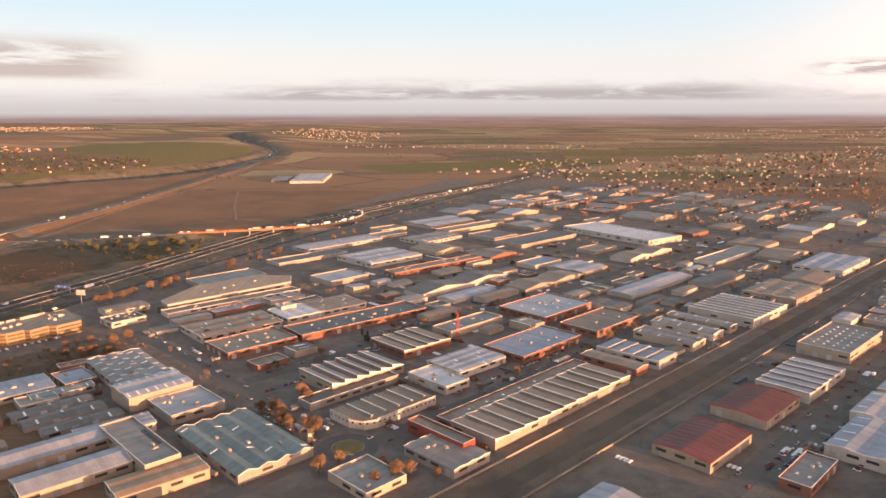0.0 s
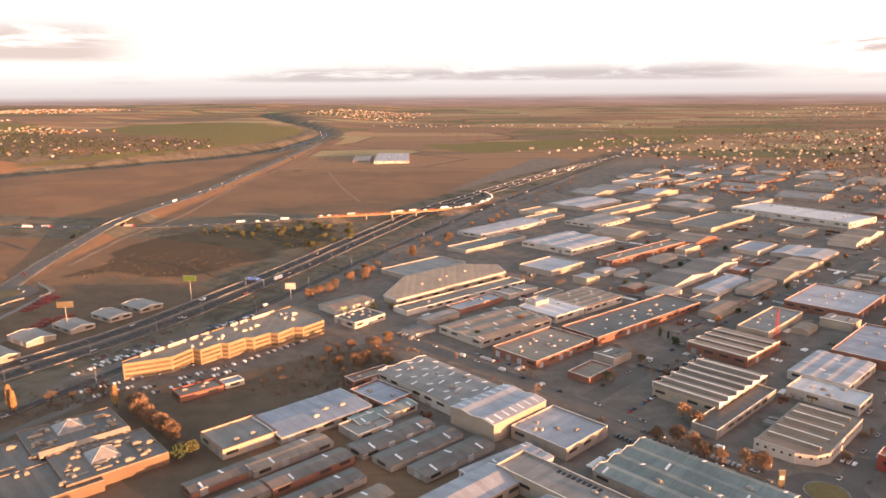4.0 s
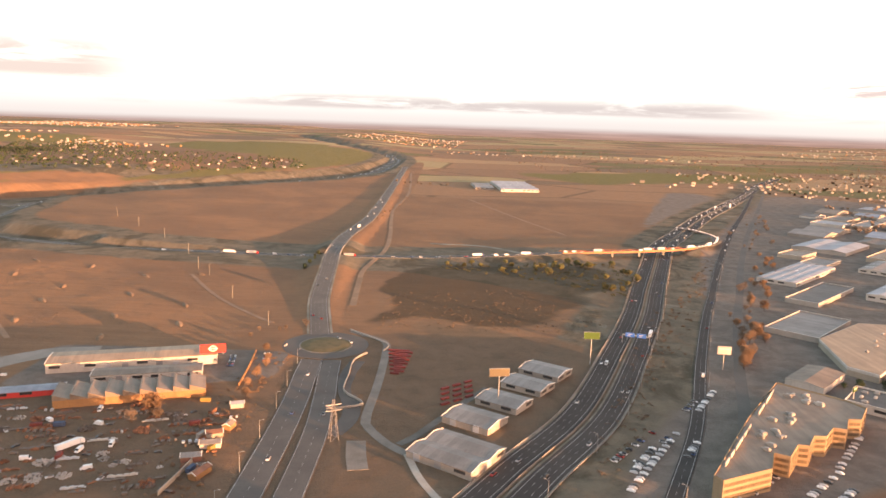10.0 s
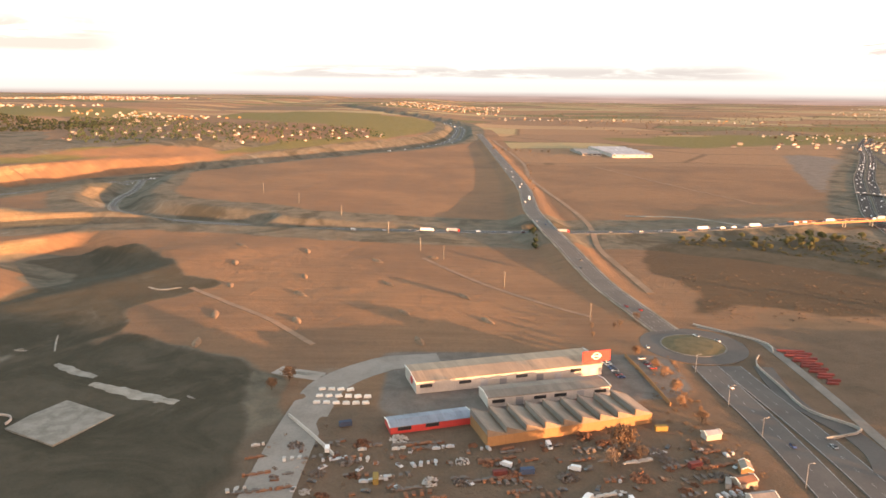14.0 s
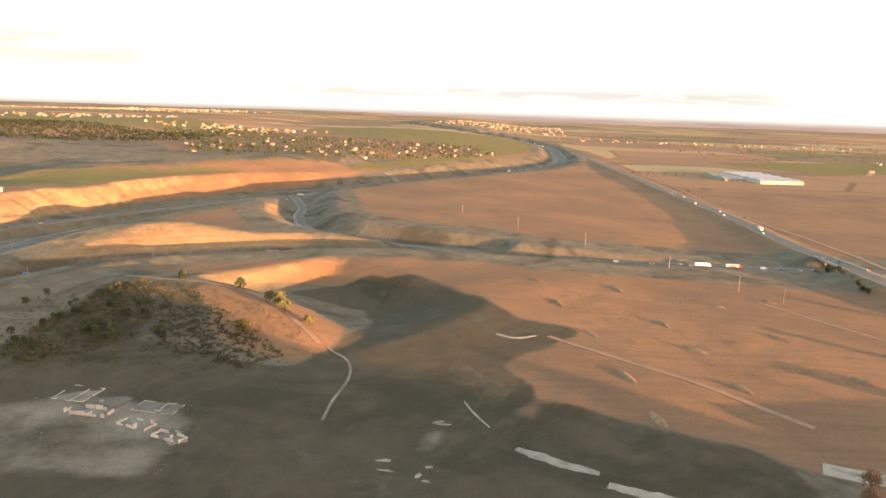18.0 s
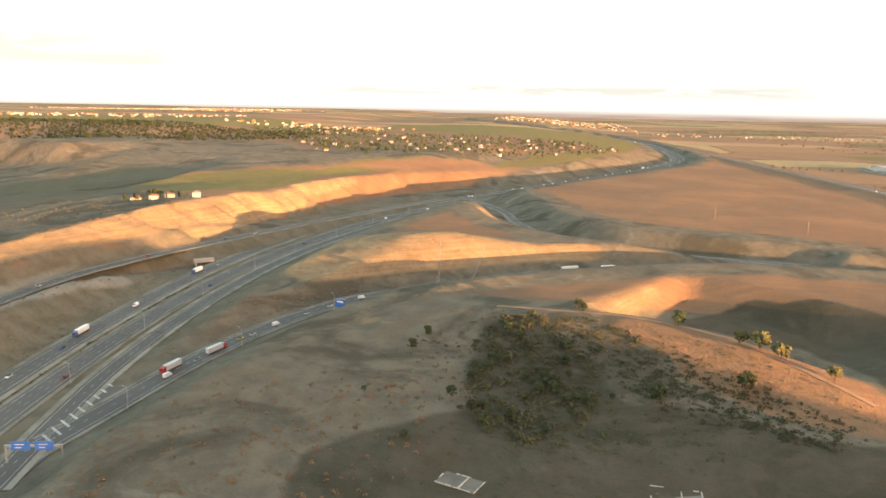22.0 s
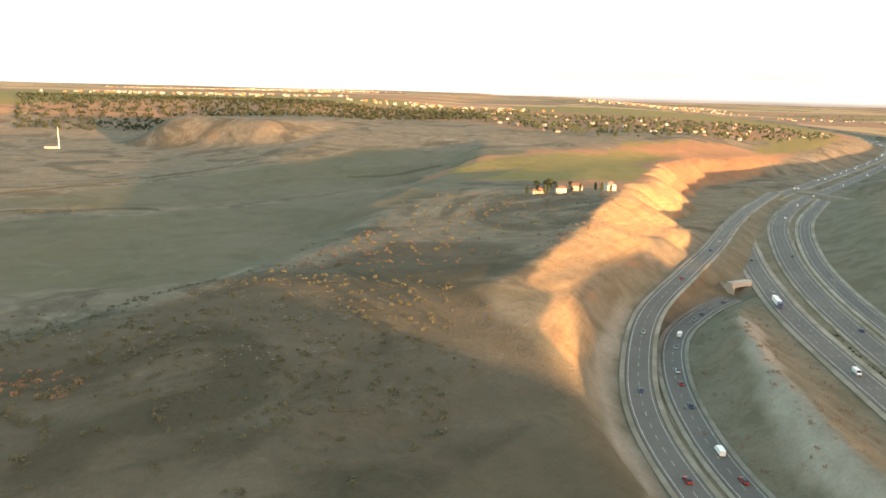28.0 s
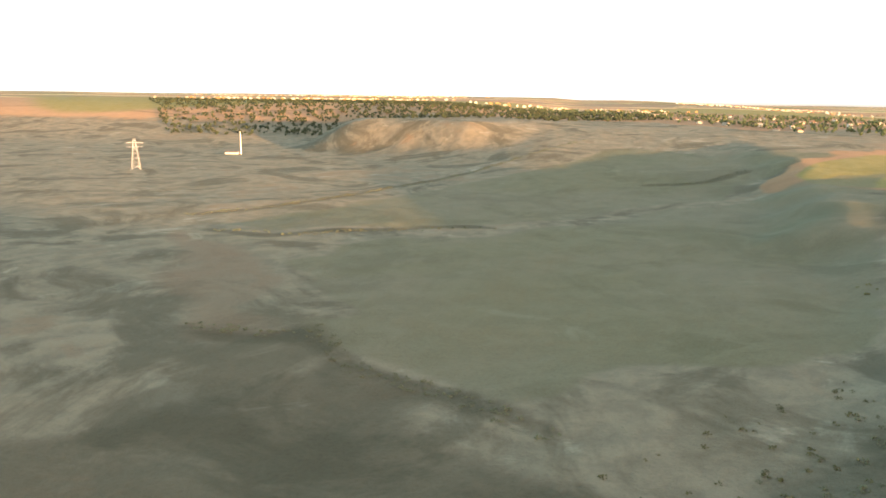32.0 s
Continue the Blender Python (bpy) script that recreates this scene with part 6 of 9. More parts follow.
def tree_proto(kind, leaf, height, spread, clumps, seed, label, size=0.8, narrow=False, group="trees"):
    """A tree with a tapered trunk, forking limbs and a crown of many ragged tufts. Returns its root, at the origin."""
    rng = random.Random(seed)
    root = empty(kind, pose(0, 0, 0), label, "tree", group)
    bm = bmesh.new()
    trunk_h = height * (0.25 if not narrow else 0.15)
    tube(bm, (0, 0, -0.6), (0.1, 0, trunk_h), 0.035 * height, 0.022 * height, 7)
    tips = []
    for i in range(7):
        a = 6.283 * i / 7 + rng.uniform(-0.3, 0.3)
        out = spread * rng.uniform(0.35, 0.75) * (0.5 if narrow else 1)
        tip = (math.cos(a) * out, math.sin(a) * out, height * rng.uniform(0.55, 0.9))
        tube(bm, (0.05, 0, trunk_h - 0.2), tip, 0.014 * height, 0.004 * height, 4)
        tips.append(Vector(tip))
    tube(bm, (0.1, 0, trunk_h - 0.2), (0, 0, height * 0.95), 0.02 * height, 0.004 * height, 5)
    part("trunk", bm, M_BARK, root)
    bm = bmesh.new()
    for i in range(clumps):
        if i % 3 and not narrow:
            t = rng.choice(tips)
            c = t + Vector((rng.gauss(0, 0.3), rng.gauss(0, 0.3), rng.gauss(0, 0.2))) * spread * 0.8
        else:
            z = rng.uniform(0.22, 1.0)
            w = spread * math.sqrt(max(0.02, 1 - ((z - 0.55) / 0.5) ** 2)) * math.sqrt(rng.random()) * (0.45 if narrow else 1)
            a = rng.uniform(0, 6.283)
            c = Vector((math.cos(a) * w, math.sin(a) * w, z * height))
        clump(bm, c, size * rng.uniform(0.5, 1.15), rng)
    part("crown", bm, LEAF[leaf], root)
    return root


def bushes(leaf, poly, n, r, seed, label):
    """Low scrub over a stretch of ground: very many small tufts, one object."""
    rng2 = random.Random(seed)
    bm = bmesh.new()
    xs, ys = [p[0] for p in poly], [p[1] for p in poly]
    X, Y = np.array([rng2.uniform(min(xs), max(xs)) for _ in range(n * 4)]), np.array([rng2.uniform(min(ys), max(ys)) for _ in range(n * 4)])
    ok = inside(poly, X, Y)
    for x, y in list(zip(X[ok], Y[ok]))[:n]:
        z, q = land(x, y), r * rng2.uniform(0.5, 1.4)
        for k in range(13):
            a, w = rng2.uniform(0, 6.283), q * math.sqrt(rng2.random())
            clump(bm, (x + math.cos(a) * w, y + math.sin(a) * w, z + q * rng2.uniform(0.05, 0.9) * (1.1 - 0.6 * w / q)), q * rng2.uniform(0.14, 0.32), rng2)
    return tagged(part("scrub_bushes", bm, LEAF[leaf]), label, "shrubs", kind="stuff")


def stones(poly, n, size, seed, label):
    """Loose pale stones strewn over a slope: very many, one object."""
    rng2 = random.Random(seed)
    bm = bmesh.new()
    xs, ys = [p[0] for p in poly], [p[1] for p in poly]
    X, Y = np.array([rng2.uniform(min(xs), max(xs)) for _ in range(n * 4)]), np.array([rng2.uniform(min(ys), max(ys)) for _ in range(n * 4)])
    keep = inside(poly, X, Y) & (wave(X, Y, 26, 3.0) > 0.1)
    for x, y in list(zip(X[keep], Y[keep]))[:n]:
        r = size * rng2.uniform(0.4, 1.3)
        k = len(bm.verts)
        clump(bm, (0, 0, 0), r, rng2)
        bm.verts.ensure_lookup_table()
        z, turn = land(x, y), rng2.uniform(0, 6.283)
        for v in bm.verts[k:]:
            a, b = v.co.x * 1.5, v.co.y
            v.co = Vector((x + a * math.cos(turn) - b * math.sin(turn), y + a * math.sin(turn) + b * math.cos(turn), z + v.co.z * 0.35))
    return tagged(part("loose_stones", bm, M_STONE), label, "stones", kind="stuff")


stones([(-2010, 985), (-1975, 1040), (-1930, 1060), (-1880, 1040), (-1880, 970), (-1960, 960)], 260, 0.5, 90, "loose pale stones on the dark slope")
stones([(-1390, 720), (-1390, 780), (-1340, 812), (-1262, 798), (-1252, 730)], 320, 0.55, 91, "broken concrete lumps on the waste ground")
stones([(-1590, 1010), (-1560, 1075), (-1500, 1095), (-1460, 1110), (-1500, 1060), (-1560, 990)], 300, 0.6, 92, "grey stones on the gravel slope")
TREES = {
    "autumn": [tree_proto("street_tree", "autumn", 8.5, 3.6, 560, 1, "russet broadleaf street tree in winter leaf", 0.36), tree_proto("street_tree", "autumn", 7.0, 3.2, 480, 2, "russet broadleaf street tree in winter leaf", 0.34)],
    "bare": [tree_proto("bare_tree", "bare", 8.0, 3.4, 380, 3, "leafless grey-brown tree with fine twigs", 0.28), tree_proto("bare_tree", "bare", 6.5, 2.8, 320, 4, "leafless grey-brown tree with fine twigs", 0.26)],
    "poplar": [tree_proto("poplar", "poplar", 15.0, 3.6, 560, 5, "tall slender poplar with pale brown twigs", 0.42, True)],
    "pine": [tree_proto("pine", "pine", 7.5, 3.2, 190, 6, "dark green rounded pine tree", 0.6), tree_proto("pine", "pine", 6.0, 2.6, 150, 7, "dark green rounded pine tree")],
    "cypress": [tree_proto("cypress", "pine", 9.0, 2.4, 170, 8, "dark narrow cypress beside the farm", 0.7, True)],
    "olive": [tree_proto("olive_tree", "olive", 5.0, 2.6, 130, 9, "small yellow-green tree on dry ground", 0.7)],
}
USED = set()
prng = random.Random(11)


def plant(kind, x, y, s=1.0, z=None):
    """Sets a tree of that kind on the ground; the first use moves the model itself."""
    ob = TREES[kind][prng.randrange(len(TREES[kind]))]
    m = pose(x, y, land(x, y) if z is None else z, 0, 0, prng.uniform(0, 360)) @ Matrix.Scale(s * prng.uniform(0.82, 1.2), 4)
    if ob.name in USED:
        return copy_thing(ob, m)
    USED.add(ob.name)
    ob.matrix_basis = m
    return ob


def row(kind, a, b, n, jitter=2.0, s=1.0):
    for i in range(n):
        f = (i + 0.5) / n
        plant(kind, a[0] + (b[0] - a[0]) * f + prng.gauss(0, jitter), a[1] + (b[1] - a[1]) * f + prng.gauss(0, jitter), s)


def scatter(kind, poly, n, s=1.0, seed=1):
    rng2 = random.Random(seed)
    xs, ys = [p[0] for p in poly], [p[1] for p in poly]
    done = 0
    while done < n:
        x, y = rng2.uniform(min(xs), max(xs)), rng2.uniform(min(ys), max(ys))
        if inside(poly, np.array([x]), np.array([y]))[0]:
            plant(kind, x, y, s)
            done += 1


row("autumn", (-132, 490), (-95, 452), 6, 2.5, 1.1)
row("autumn", (-110, 520), (-98, 505), 2, 1.5)
for x, y in ((-64, 408), (-40, 385), (-28, 391), (-4, 392), (-75, 398), (-86, 452), (-20, 398)):
    plant("autumn", x, y, 0.9)
row("autumn", (-462, 537), (-412, 488), 13, 1.2, 1.05)
for x, y in ((-531, 528), (-536, 532), (-472, 539), (-469, 536)):
    plant("poplar", x, y, 1.0)
row("bare", (-520, 545), (-480, 556), 4)
plant("pine", -404, 468, 1.4), plant("olive", -398, 474, 1.6)
bushes("autumn", [(-400, 560), (-355, 660), (-290, 662), (-290, 605), (-345, 550)], 150, 1.6, 41, "russet brambles on a dark vacant plot")
bushes("bare", [(-590, 440), (-570, 540), (-505, 585), (-470, 560), (-540, 500), (-560, 430)], 170, 1.4, 42, "brown scrub beside the slip road")
scatter("bare", [(-360, 630), (-300, 665), (-285, 610), (-345, 550), (-400, 570)], 24, 0.75, 3)
scatter("autumn", [(-350, 640), (-300, 668), (-285, 612), (-350, 600)], 12, 0.8, 4)
row("autumn", (-395, 775), (-330, 905), 12, 4, 0.9)
row("bare", (-385, 800), (-250, 1110), 18, 6, 0.9)
row("autumn", (-300, 960), (-150, 1300), 14, 9, 0.85)
row("bare", (-160, 1330), (60, 1760), 18, 10, 0.9)
row("pine", (-300, 752), (-345, 745), 3, 2, 0.8)
for u in range(300, 1500, 46):
    x, y = uv(u, 352)
    plant("bare" if u % 3 else "autumn", x, y, 0.75)
for u in range(300, 1400, 58):
    for v in (508, 632):
        x, y = uv(u + prng.uniform(-10, 10), v)
        plant("autumn" if u % 4 else "pine", x, y, 0.7)
for u in range(640, 1500, 60):
    x, y = uv(u, 272 + prng.uniform(-2, 2))
    plant("bare", x, y, 0.7)
row("cypress", (-82, 668), (-70, 660), 2, 0.5, 0.9)
scatter("olive", [(-620, 1150), (-500, 1185), (-400, 1185), (-385, 1100), (-430, 1010), (-500, 1080)], 34, 0.8, 5)
bushes("olive", [(-640, 1140), (-500, 1190), (-400, 1190), (-385, 1100), (-430, 1000), (-500, 1070)], 260, 2.0, 6, "dense yellow-green scrub beside the motorway")
row("autumn", (-760, 800), (-745, 690), 6, 3, 0.7)
row("bare", (-790, 830), (-740, 860), 5, 4, 0.7)
plant("autumn", -965, 745, 1.1), plant("autumn", -972, 733, 0.9), plant("autumn", -795, 668, 1.3), plant("bare", -788, 660, 1.2), plant("bare", -802, 655, 1.1)
# knoll: dark thicket on its western flank, single pines on the crest
scatter("pine", THICKET, 30, 0.6, 7)
for x, y in ((-1273, 938), (-1265, 932), (-1281, 902), (-1326, 884), (-1238, 908), (-1352, 981), (-1350, 976), (-1300, 958), (-1258, 922), (-1420, 880)):
    plant("olive" if x > -1290 else "pine", x, y, 0.95)
bushes("olive", [(-1370, 965), (-1300, 950), (-1245, 905), (-1225, 870), (-1280, 890), (-1350, 930)], 230, 0.8, 9, "low dry scrub on the knoll")
bushes("maquis", [(-1382, 975), (-1350, 968), (-1308, 938), (-1270, 900), (-1245, 870), (-1262, 845), (-1320, 870), (-1350, 915)], 620, 1.4, 23, "dull olive scrub on the sunlit flank of the knoll")
bushes("bare", [(-1382, 975), (-1300, 950), (-1240, 905), (-1225, 865), (-1270, 870), (-1330, 900)], 200, 0.7, 24, "dry brown tussocks on the knoll")
bushes("maquis", THICKET, 430, 2.3, 19, "dull olive thicket on the shaded flank of the knoll")
bushes("sage", [(-1440, 835), (-1440, 950), (-1400, 985), (-1350, 965), (-1300, 925), (-1230, 855), (-1290, 835), (-1380, 825)], 300, 1.1, 20, "scattered scrub round the thicket on the knoll")
bushes("maquis", [(-1406, 865), (-1355, 890), (-1334, 866), (-1310, 850), (-1359, 836), (-1392, 833)], 90, 1.3, 22, "low olive scrub at the foot of the knoll")
scatter("pine", [(-1460, 840), (-1465, 930), (-1420, 980), (-1360, 960), (-1340, 860), (-1400, 830)], 12, 0.5, 21)
bushes("bare", [(-1570, 1030), (-1500, 1130), (-1440, 1165), (-1380, 1165), (-1440, 1125), (-1530, 1040)], 170, 0.9, 10, "sparse dark shrubs on the embankment")
bushes("olive", [(-1880, 1330), (-1760, 1320), (-1800, 1180), (-1880, 1120), (-1960, 1180)], 120, 1.2, 12, "yellow-green scrub on the plateau edge")
bushes("olive", [(-2150, 930), (-1800, 940), (-1830, 1090), (-1950, 1120)], 260, 0.9, 13, "low scrub on the stony slope")
bushes("bare", [(-1916, 1205), (-1900, 1210), (-1880, 1110), (-1930, 1090), (-1945, 1080)], 130, 1.0, 14, "russet stones and scrub on the crest")
bushes("sage", [(-2200, 860), (-1820, 880), (-1830, 1000), (-1990, 1000), (-2180, 960)], 420, 1.3, 16, "brown dead scrub on the valley side")
# russet scrub, with extra tufts standing in for sunlit orange patches
bushes("autumn", [(-1560, 880), (-1430, 900), (-1430, 790), (-1560, 780)], 280, 1.1, 15, "russet scrub on waste ground, thickened for its sunlit patches")
bushes("bare", [(-1812, 1110), (-1775, 1220), (-1700, 1440), (-1690, 1430), (-1755, 1210), (-1795, 1105)], 130, 1.1, 17, "dark shrubs along the top of the bank")
bushes("pine", [(-1638, 840), (-1634, 840), (-1642, 990), (-1643, 1100), (-1647, 1100), (-1646, 990)], 70, 0.9, 18, "dark shrubs in the central reservation")
bushes("bare", [(-960, 560), (-740, 560), (-740, 690), (-960, 690)], 240, 1.0, 20, "dead weeds between the scrap")
bushes("autumn", [(-770, 560), (-738, 560), (-736, 790), (-760, 800)], 130, 1.3, 26, "russet weeds along the avenue fence")
bushes("bare", [(-690, 900), (-560, 960), (-470, 900), (-520, 860), (-680, 870)], 160, 1.0, 27, "dry weeds on levelled ground")
bushes("bare", [(-545, 610), (-505, 715), (-455, 850), (-405, 980), (-385, 970), (-432, 840), (-482, 705), (-522, 605)], 240, 1.5, 43, "brown winter scrub between the motorway and its frontage road")
bushes("autumn", [(-450, 820), (-400, 940), (-330, 1090), (-250, 1260), (-235, 1250), (-310, 1080), (-380, 930), (-425, 815)], 200, 1.6, 44, "russet hedge along the estate edge")
# bare trees and shrubs along the streets of the estate
for i, (u0, v0, u1, v1) in enumerate(((280, 353, 620, 353), (280, 335, 620, 335), (252, 385, 254, 690), (278, 392, 284, 690), (290, 510, 700, 510), (290, 490, 700, 490), (150, 361, 250, 361))):
    du, dv = (0, 2) if abs(u1 - u0) > abs(v1 - v0) else (2, 0)
    bushes("bare" if i % 2 else "autumn", [uv(u0 - du, v0 - dv), uv(u0 + du, v0 + dv), uv(u1 + du, v1 + dv), uv(u1 - du, v1 - dv)], 16 if i == 6 else 46, 2.3, 70 + i, "bare winter trees and shrubs along an estate street")
bushes("bare", [(-680, 865), (-560, 880), (-500, 950), (-540, 1020), (-680, 1010)], 230, 1.0, 45, "dry weeds on dug-over ground")
bushes("bare", [(-1640, 1010), (-1560, 1080), (-1500, 1090), (-1580, 960), (-1606, 900), (-1640, 900)], 160, 1.0, 46, "sparse shrubs between the carriageways")
bushes("bare", [(-1730, 900), (-1745, 980), (-1720, 1080), (-1680, 1130), (-1665, 1090), (-1665, 900)], 200, 1.0, 47, "sparse shrubs between the carriageways")
bushes("sage", [(-2080, 900), (-1830, 920), (-1840, 1070), (-1960, 1080), (-2040, 1000)], 520, 1.3, 48, "dark green low scrub on the stony slope")
bushes("sage", [(-1400, 760), (-1500, 880), (-1440, 960), (-1400, 900), (-1300, 840)], 160, 0.9, 49, "dark green low scrub on waste ground")
bushes("bare", [(-1870, 1090), (-1760, 1170), (-1730, 1320), (-1800, 1330), (-1900, 1190)], 190, 1.0, 50, "brown shrubs on the plateau")
bushes("autumn", [(-2060, 925), (-1960, 930), (-1960, 950), (-2050, 955)], 150, 1.0, 51, "russet scrub on the valley side")
for k, pts in enumerate(HEDGES):
    line = smooth_line([(*p, 0) for p in pts], 15)
    for a, b in zip(line[:-1:4], line[4::4]):
        d = np.array([b[1] - a[1], a[0] - b[0]]) / (math.dist(a[:2], b[:2]) + 1e-6) * 5
        bushes("sage", [tuple(a[:2] + d), tuple(b[:2] + d), tuple(b[:2] - d), tuple(a[:2] - d)], 42, 0.9, 60 + k, "dark hedge between valley meadows")
row("bare", (-775, 2330), (-600, 2300), 8, 6, 1.0)
row("pine", (-790, 1080), (-775, 1180), 7, 3, 0.6)
row("bare", (-700, 1990), (-740, 1500), 10, 4, 0.6)


def woodland(name, poly, n, leaf, size, seed, label):
    """A far wood: very many tufts on short stems, one object."""
    rng2 = random.Random(seed)
    bm = bmesh.new()
    xs, ys = [p[0] for p in poly], [p[1] for p in poly]
    X = np.array([rng2.uniform(min(xs), max(xs)) for _ in range(n * 3)])
    Y = np.array([rng2.uniform(min(ys), max(ys)) for _ in range(n * 3)])
    ok = inside(poly, X, Y)
    for x, y in list(zip(X[ok], Y[ok]))[:n]:
        z = land(x, y)
        h = size * rng2.uniform(0.7, 1.3)
        tube(bm, (x, y, z - 0.5), (x, y, z + h), 0.25, 0.1, 3)
        for k in range(4):
            clump(bm, (x + rng2.gauss(0, 0.3) * h, y + rng2.gauss(0, 0.3) * h, z + h * rng2.uniform(0.4, 1.05)), h * rng2.uniform(0.28, 0.5), rng2)
    return tagged(part(name, bm, LEAF[leaf]), label, "woodland", kind="stuff")


woodland("far_wood", [(-2900, 2150), (-2200, 2150), (-1900, 2380), (-1950, 2750), (-2600, 2900), (-3300, 2700)], 2300, "pine", 5.5, 21, "dark green pine wood on the plateau")
VILLAGE = [(-1765, 1992), (-1616, 1940), (-1486, 2085), (-1366, 2170), (-1160, 2400), (-1065, 2590), (-1130, 2830), (-1484, 2870), (-1757, 2791), (-1803, 3100), (-2150, 3250), (-2260, 3000), (-1950, 2400)]
woodland("village_trees", VILLAGE, 1000, "pine", 5.5, 22, "garden trees between the village houses")
woodland("far_hedges", [(-200, 3000), (2400, 3300), (3600, 5200), (-600, 5400)], 900, "bare", 5.5, 23, "scattered far trees and hedges in the plain")
woodland("town_trees", [(650, 1950), (1200, 1800), (2300, 2900), (2600, 4200), (1000, 3200)], 1200, "bare", 5, 24, "bare and russet trees between the town houses")
woodland("estate_far_trees", [(100, 1500), (600, 1300), (1200, 1500), (1100, 2000), (300, 2000)], 350, "bare", 7, 25, "far leafless trees between the halls")


# ---- houses ----
WIN_HOUSE = WIN_PLAIN


def house_proto(w, d, h, wall, tone, label, name="house", hip=False, flats=0):
    root = empty(name, pose(0, 0, 0), label, "house", "village houses" if not flats else "town blocks")
    part("wall", ring_mesh(w / 2, d / 2, 0.3, -3, h), WALL[wall], root)
    if flats:
        part("roof", boxes((-w / 2 - 0.3, w / 2 + 0.3, -d / 2 - 0.3, d / 2 + 0.3, h, h + 0.5)), ROOF[tone], root)
        part("lift_housing", boxes((-2, 2, -1.5, 1.5, h + 0.5, h + 3)), WALL[wall], root)
        for f in range(flats):
            share("window", WIN_WIDE, root, pose(0, -d / 2 - 0.02, 1.2 + f * 3))
        return root
    e, r = 0.5, d * 0.27
    bm = bmesh.new()
    lo = [bm.verts.new(p) for p in ((-w / 2 - e, -d / 2 - e, h - 0.2), (w / 2 + e, -d / 2 - e, h - 0.2), (w / 2 + e, d / 2 + e, h - 0.2), (-w / 2 - e, d / 2 + e, h - 0.2))]
    k = d / 2.4 if hip else 0
    r0, r1 = bm.verts.new((-w / 2 - e + k, 0, h + r)), bm.verts.new((w / 2 + e - k, 0, h + r))
    for f in ((lo[0], lo[1], r1, r0), (lo[2], lo[3], r0, r1), (lo[1], lo[2], r1), (lo[3], lo[0], r0), (lo[3], lo[2], lo[1], lo[0])):
        bm.faces.new(f)
    tiles = part("roof", bm, ROOF[tone], root)
    part("chimney", boxes((w * 0.2, w * 0.2 + 0.7, -0.35, 0.35, h + r * 0.5, h + r + 1.0)), WALL["brick"], tiles)
    share("window", WIN_HOUSE, root, pose(-w * 0.3, -d / 2 - 0.02, 1.0))
    return root


HOUSES = [house_proto(11, 8, 5.6, "white", "tile", "white village house with a terracotta tiled roof"), house_proto(13, 8, 3.4, "cream", "tile", "low cream village house with a tiled roof", hip=True),
          house_proto(9, 9, 6.2, "white", "brown", "white two-storey house with a brown roof", hip=True), house_proto(14, 9, 5.6, "cream", "brown", "wide cream village house with a brown roof")]
FLATS = [house_proto(26, 12, 12, "cream", "brown", "cream block of flats in four storeys", "apartment_block", flats=4), house_proto(18, 14, 9, "brick", "tile", "brick block of flats in three storeys", "apartment_block", flats=3), house_proto(34, 12, 9, "white", "dark", "long white block of flats in three storeys", "apartment_block", flats=3)]


def settle(models, n, poly, seed, turn=(0, 360), z=None, s=1.0):
    rng2 = random.Random(seed)
    xs, ys = [p[0] for p in poly], [p[1] for p in poly]
    used, done, tries = [], 0, 0
    while done < n and tries < 6000:
        tries += 1
        x, y = rng2.uniform(min(xs), max(xs)), rng2.uniform(min(ys), max(ys))
        if not inside(poly, np.array([x]), np.array([y]))[0] or any(math.dist((x, y), q) < 17 for q in used):
            continue
        used.append((x, y))
        ob = rng2.choice(models)
        m = pose(x, y, land(x, y), 0, 0, rng2.uniform(*turn)) @ Matrix.Scale(s * rng2.uniform(0.9, 1.2), 4)
        if ob.name in USED:
            copy_thing(ob, m)
        else:
            USED.add(ob.name)
            ob.matrix_basis = m
        done += 1


settle(HOUSES, 66, VILLAGE, 31, (-50, 30), s=0.8)
settle(HOUSES, 24, [(-1486, 2085), (-1366, 2170), (-1160, 2400), (-1065, 2590), (-1130, 2700), (-1420, 2500), (-1560, 2200)], 32, (-50, 30), s=0.8)
settle(FLATS, 24, [(700, 2150), (1200, 1950), (1900, 2700), (2300, 3700), (1100, 3100)], 33, (20, 60), s=0.85)
settle(HOUSES, 16, [(620, 2020), (1250, 1750), (1900, 2400), (1500, 2900), (800, 2600)], 34, (20, 60), s=1.1)
settle(HOUSES, 12, [(-150, 2500), (400, 2450), (500, 2700), (-50, 2750)], 39, (-40, 20), s=1.2)


def far_town(poly, n, wall, seed, label, tall=(4, 11), size=1.0):
    """Houses too far off to tell apart: small gabled blocks, one object."""
    rng2 = random.Random(seed)
    bm = bmesh.new()
    xs, ys = [p[0] for p in poly], [p[1] for p in poly]
    X, Y = np.array([rng2.uniform(min(xs), max(xs)) for _ in range(n * 4)]), np.array([rng2.uniform(min(ys), max(ys)) for _ in range(n * 4)])
    ok = inside(poly, X, Y)
    for x, y in list(zip(X[ok], Y[ok]))[:n]:
        z, w, d, h = land(x, y), size * rng2.uniform(2.5, 6), size * rng2.uniform(2.5, 5), rng2.uniform(*tall)
        prism(bm, [(x - w, z - 3), (x + w, z - 3), (x + w, z + h), (x, z + h + 0.4 * w), (x - w, z + h)], y - d, y + d)
    return tagged(part("far_town", bm, WALL[wall]), label, "town", kind="stuff")


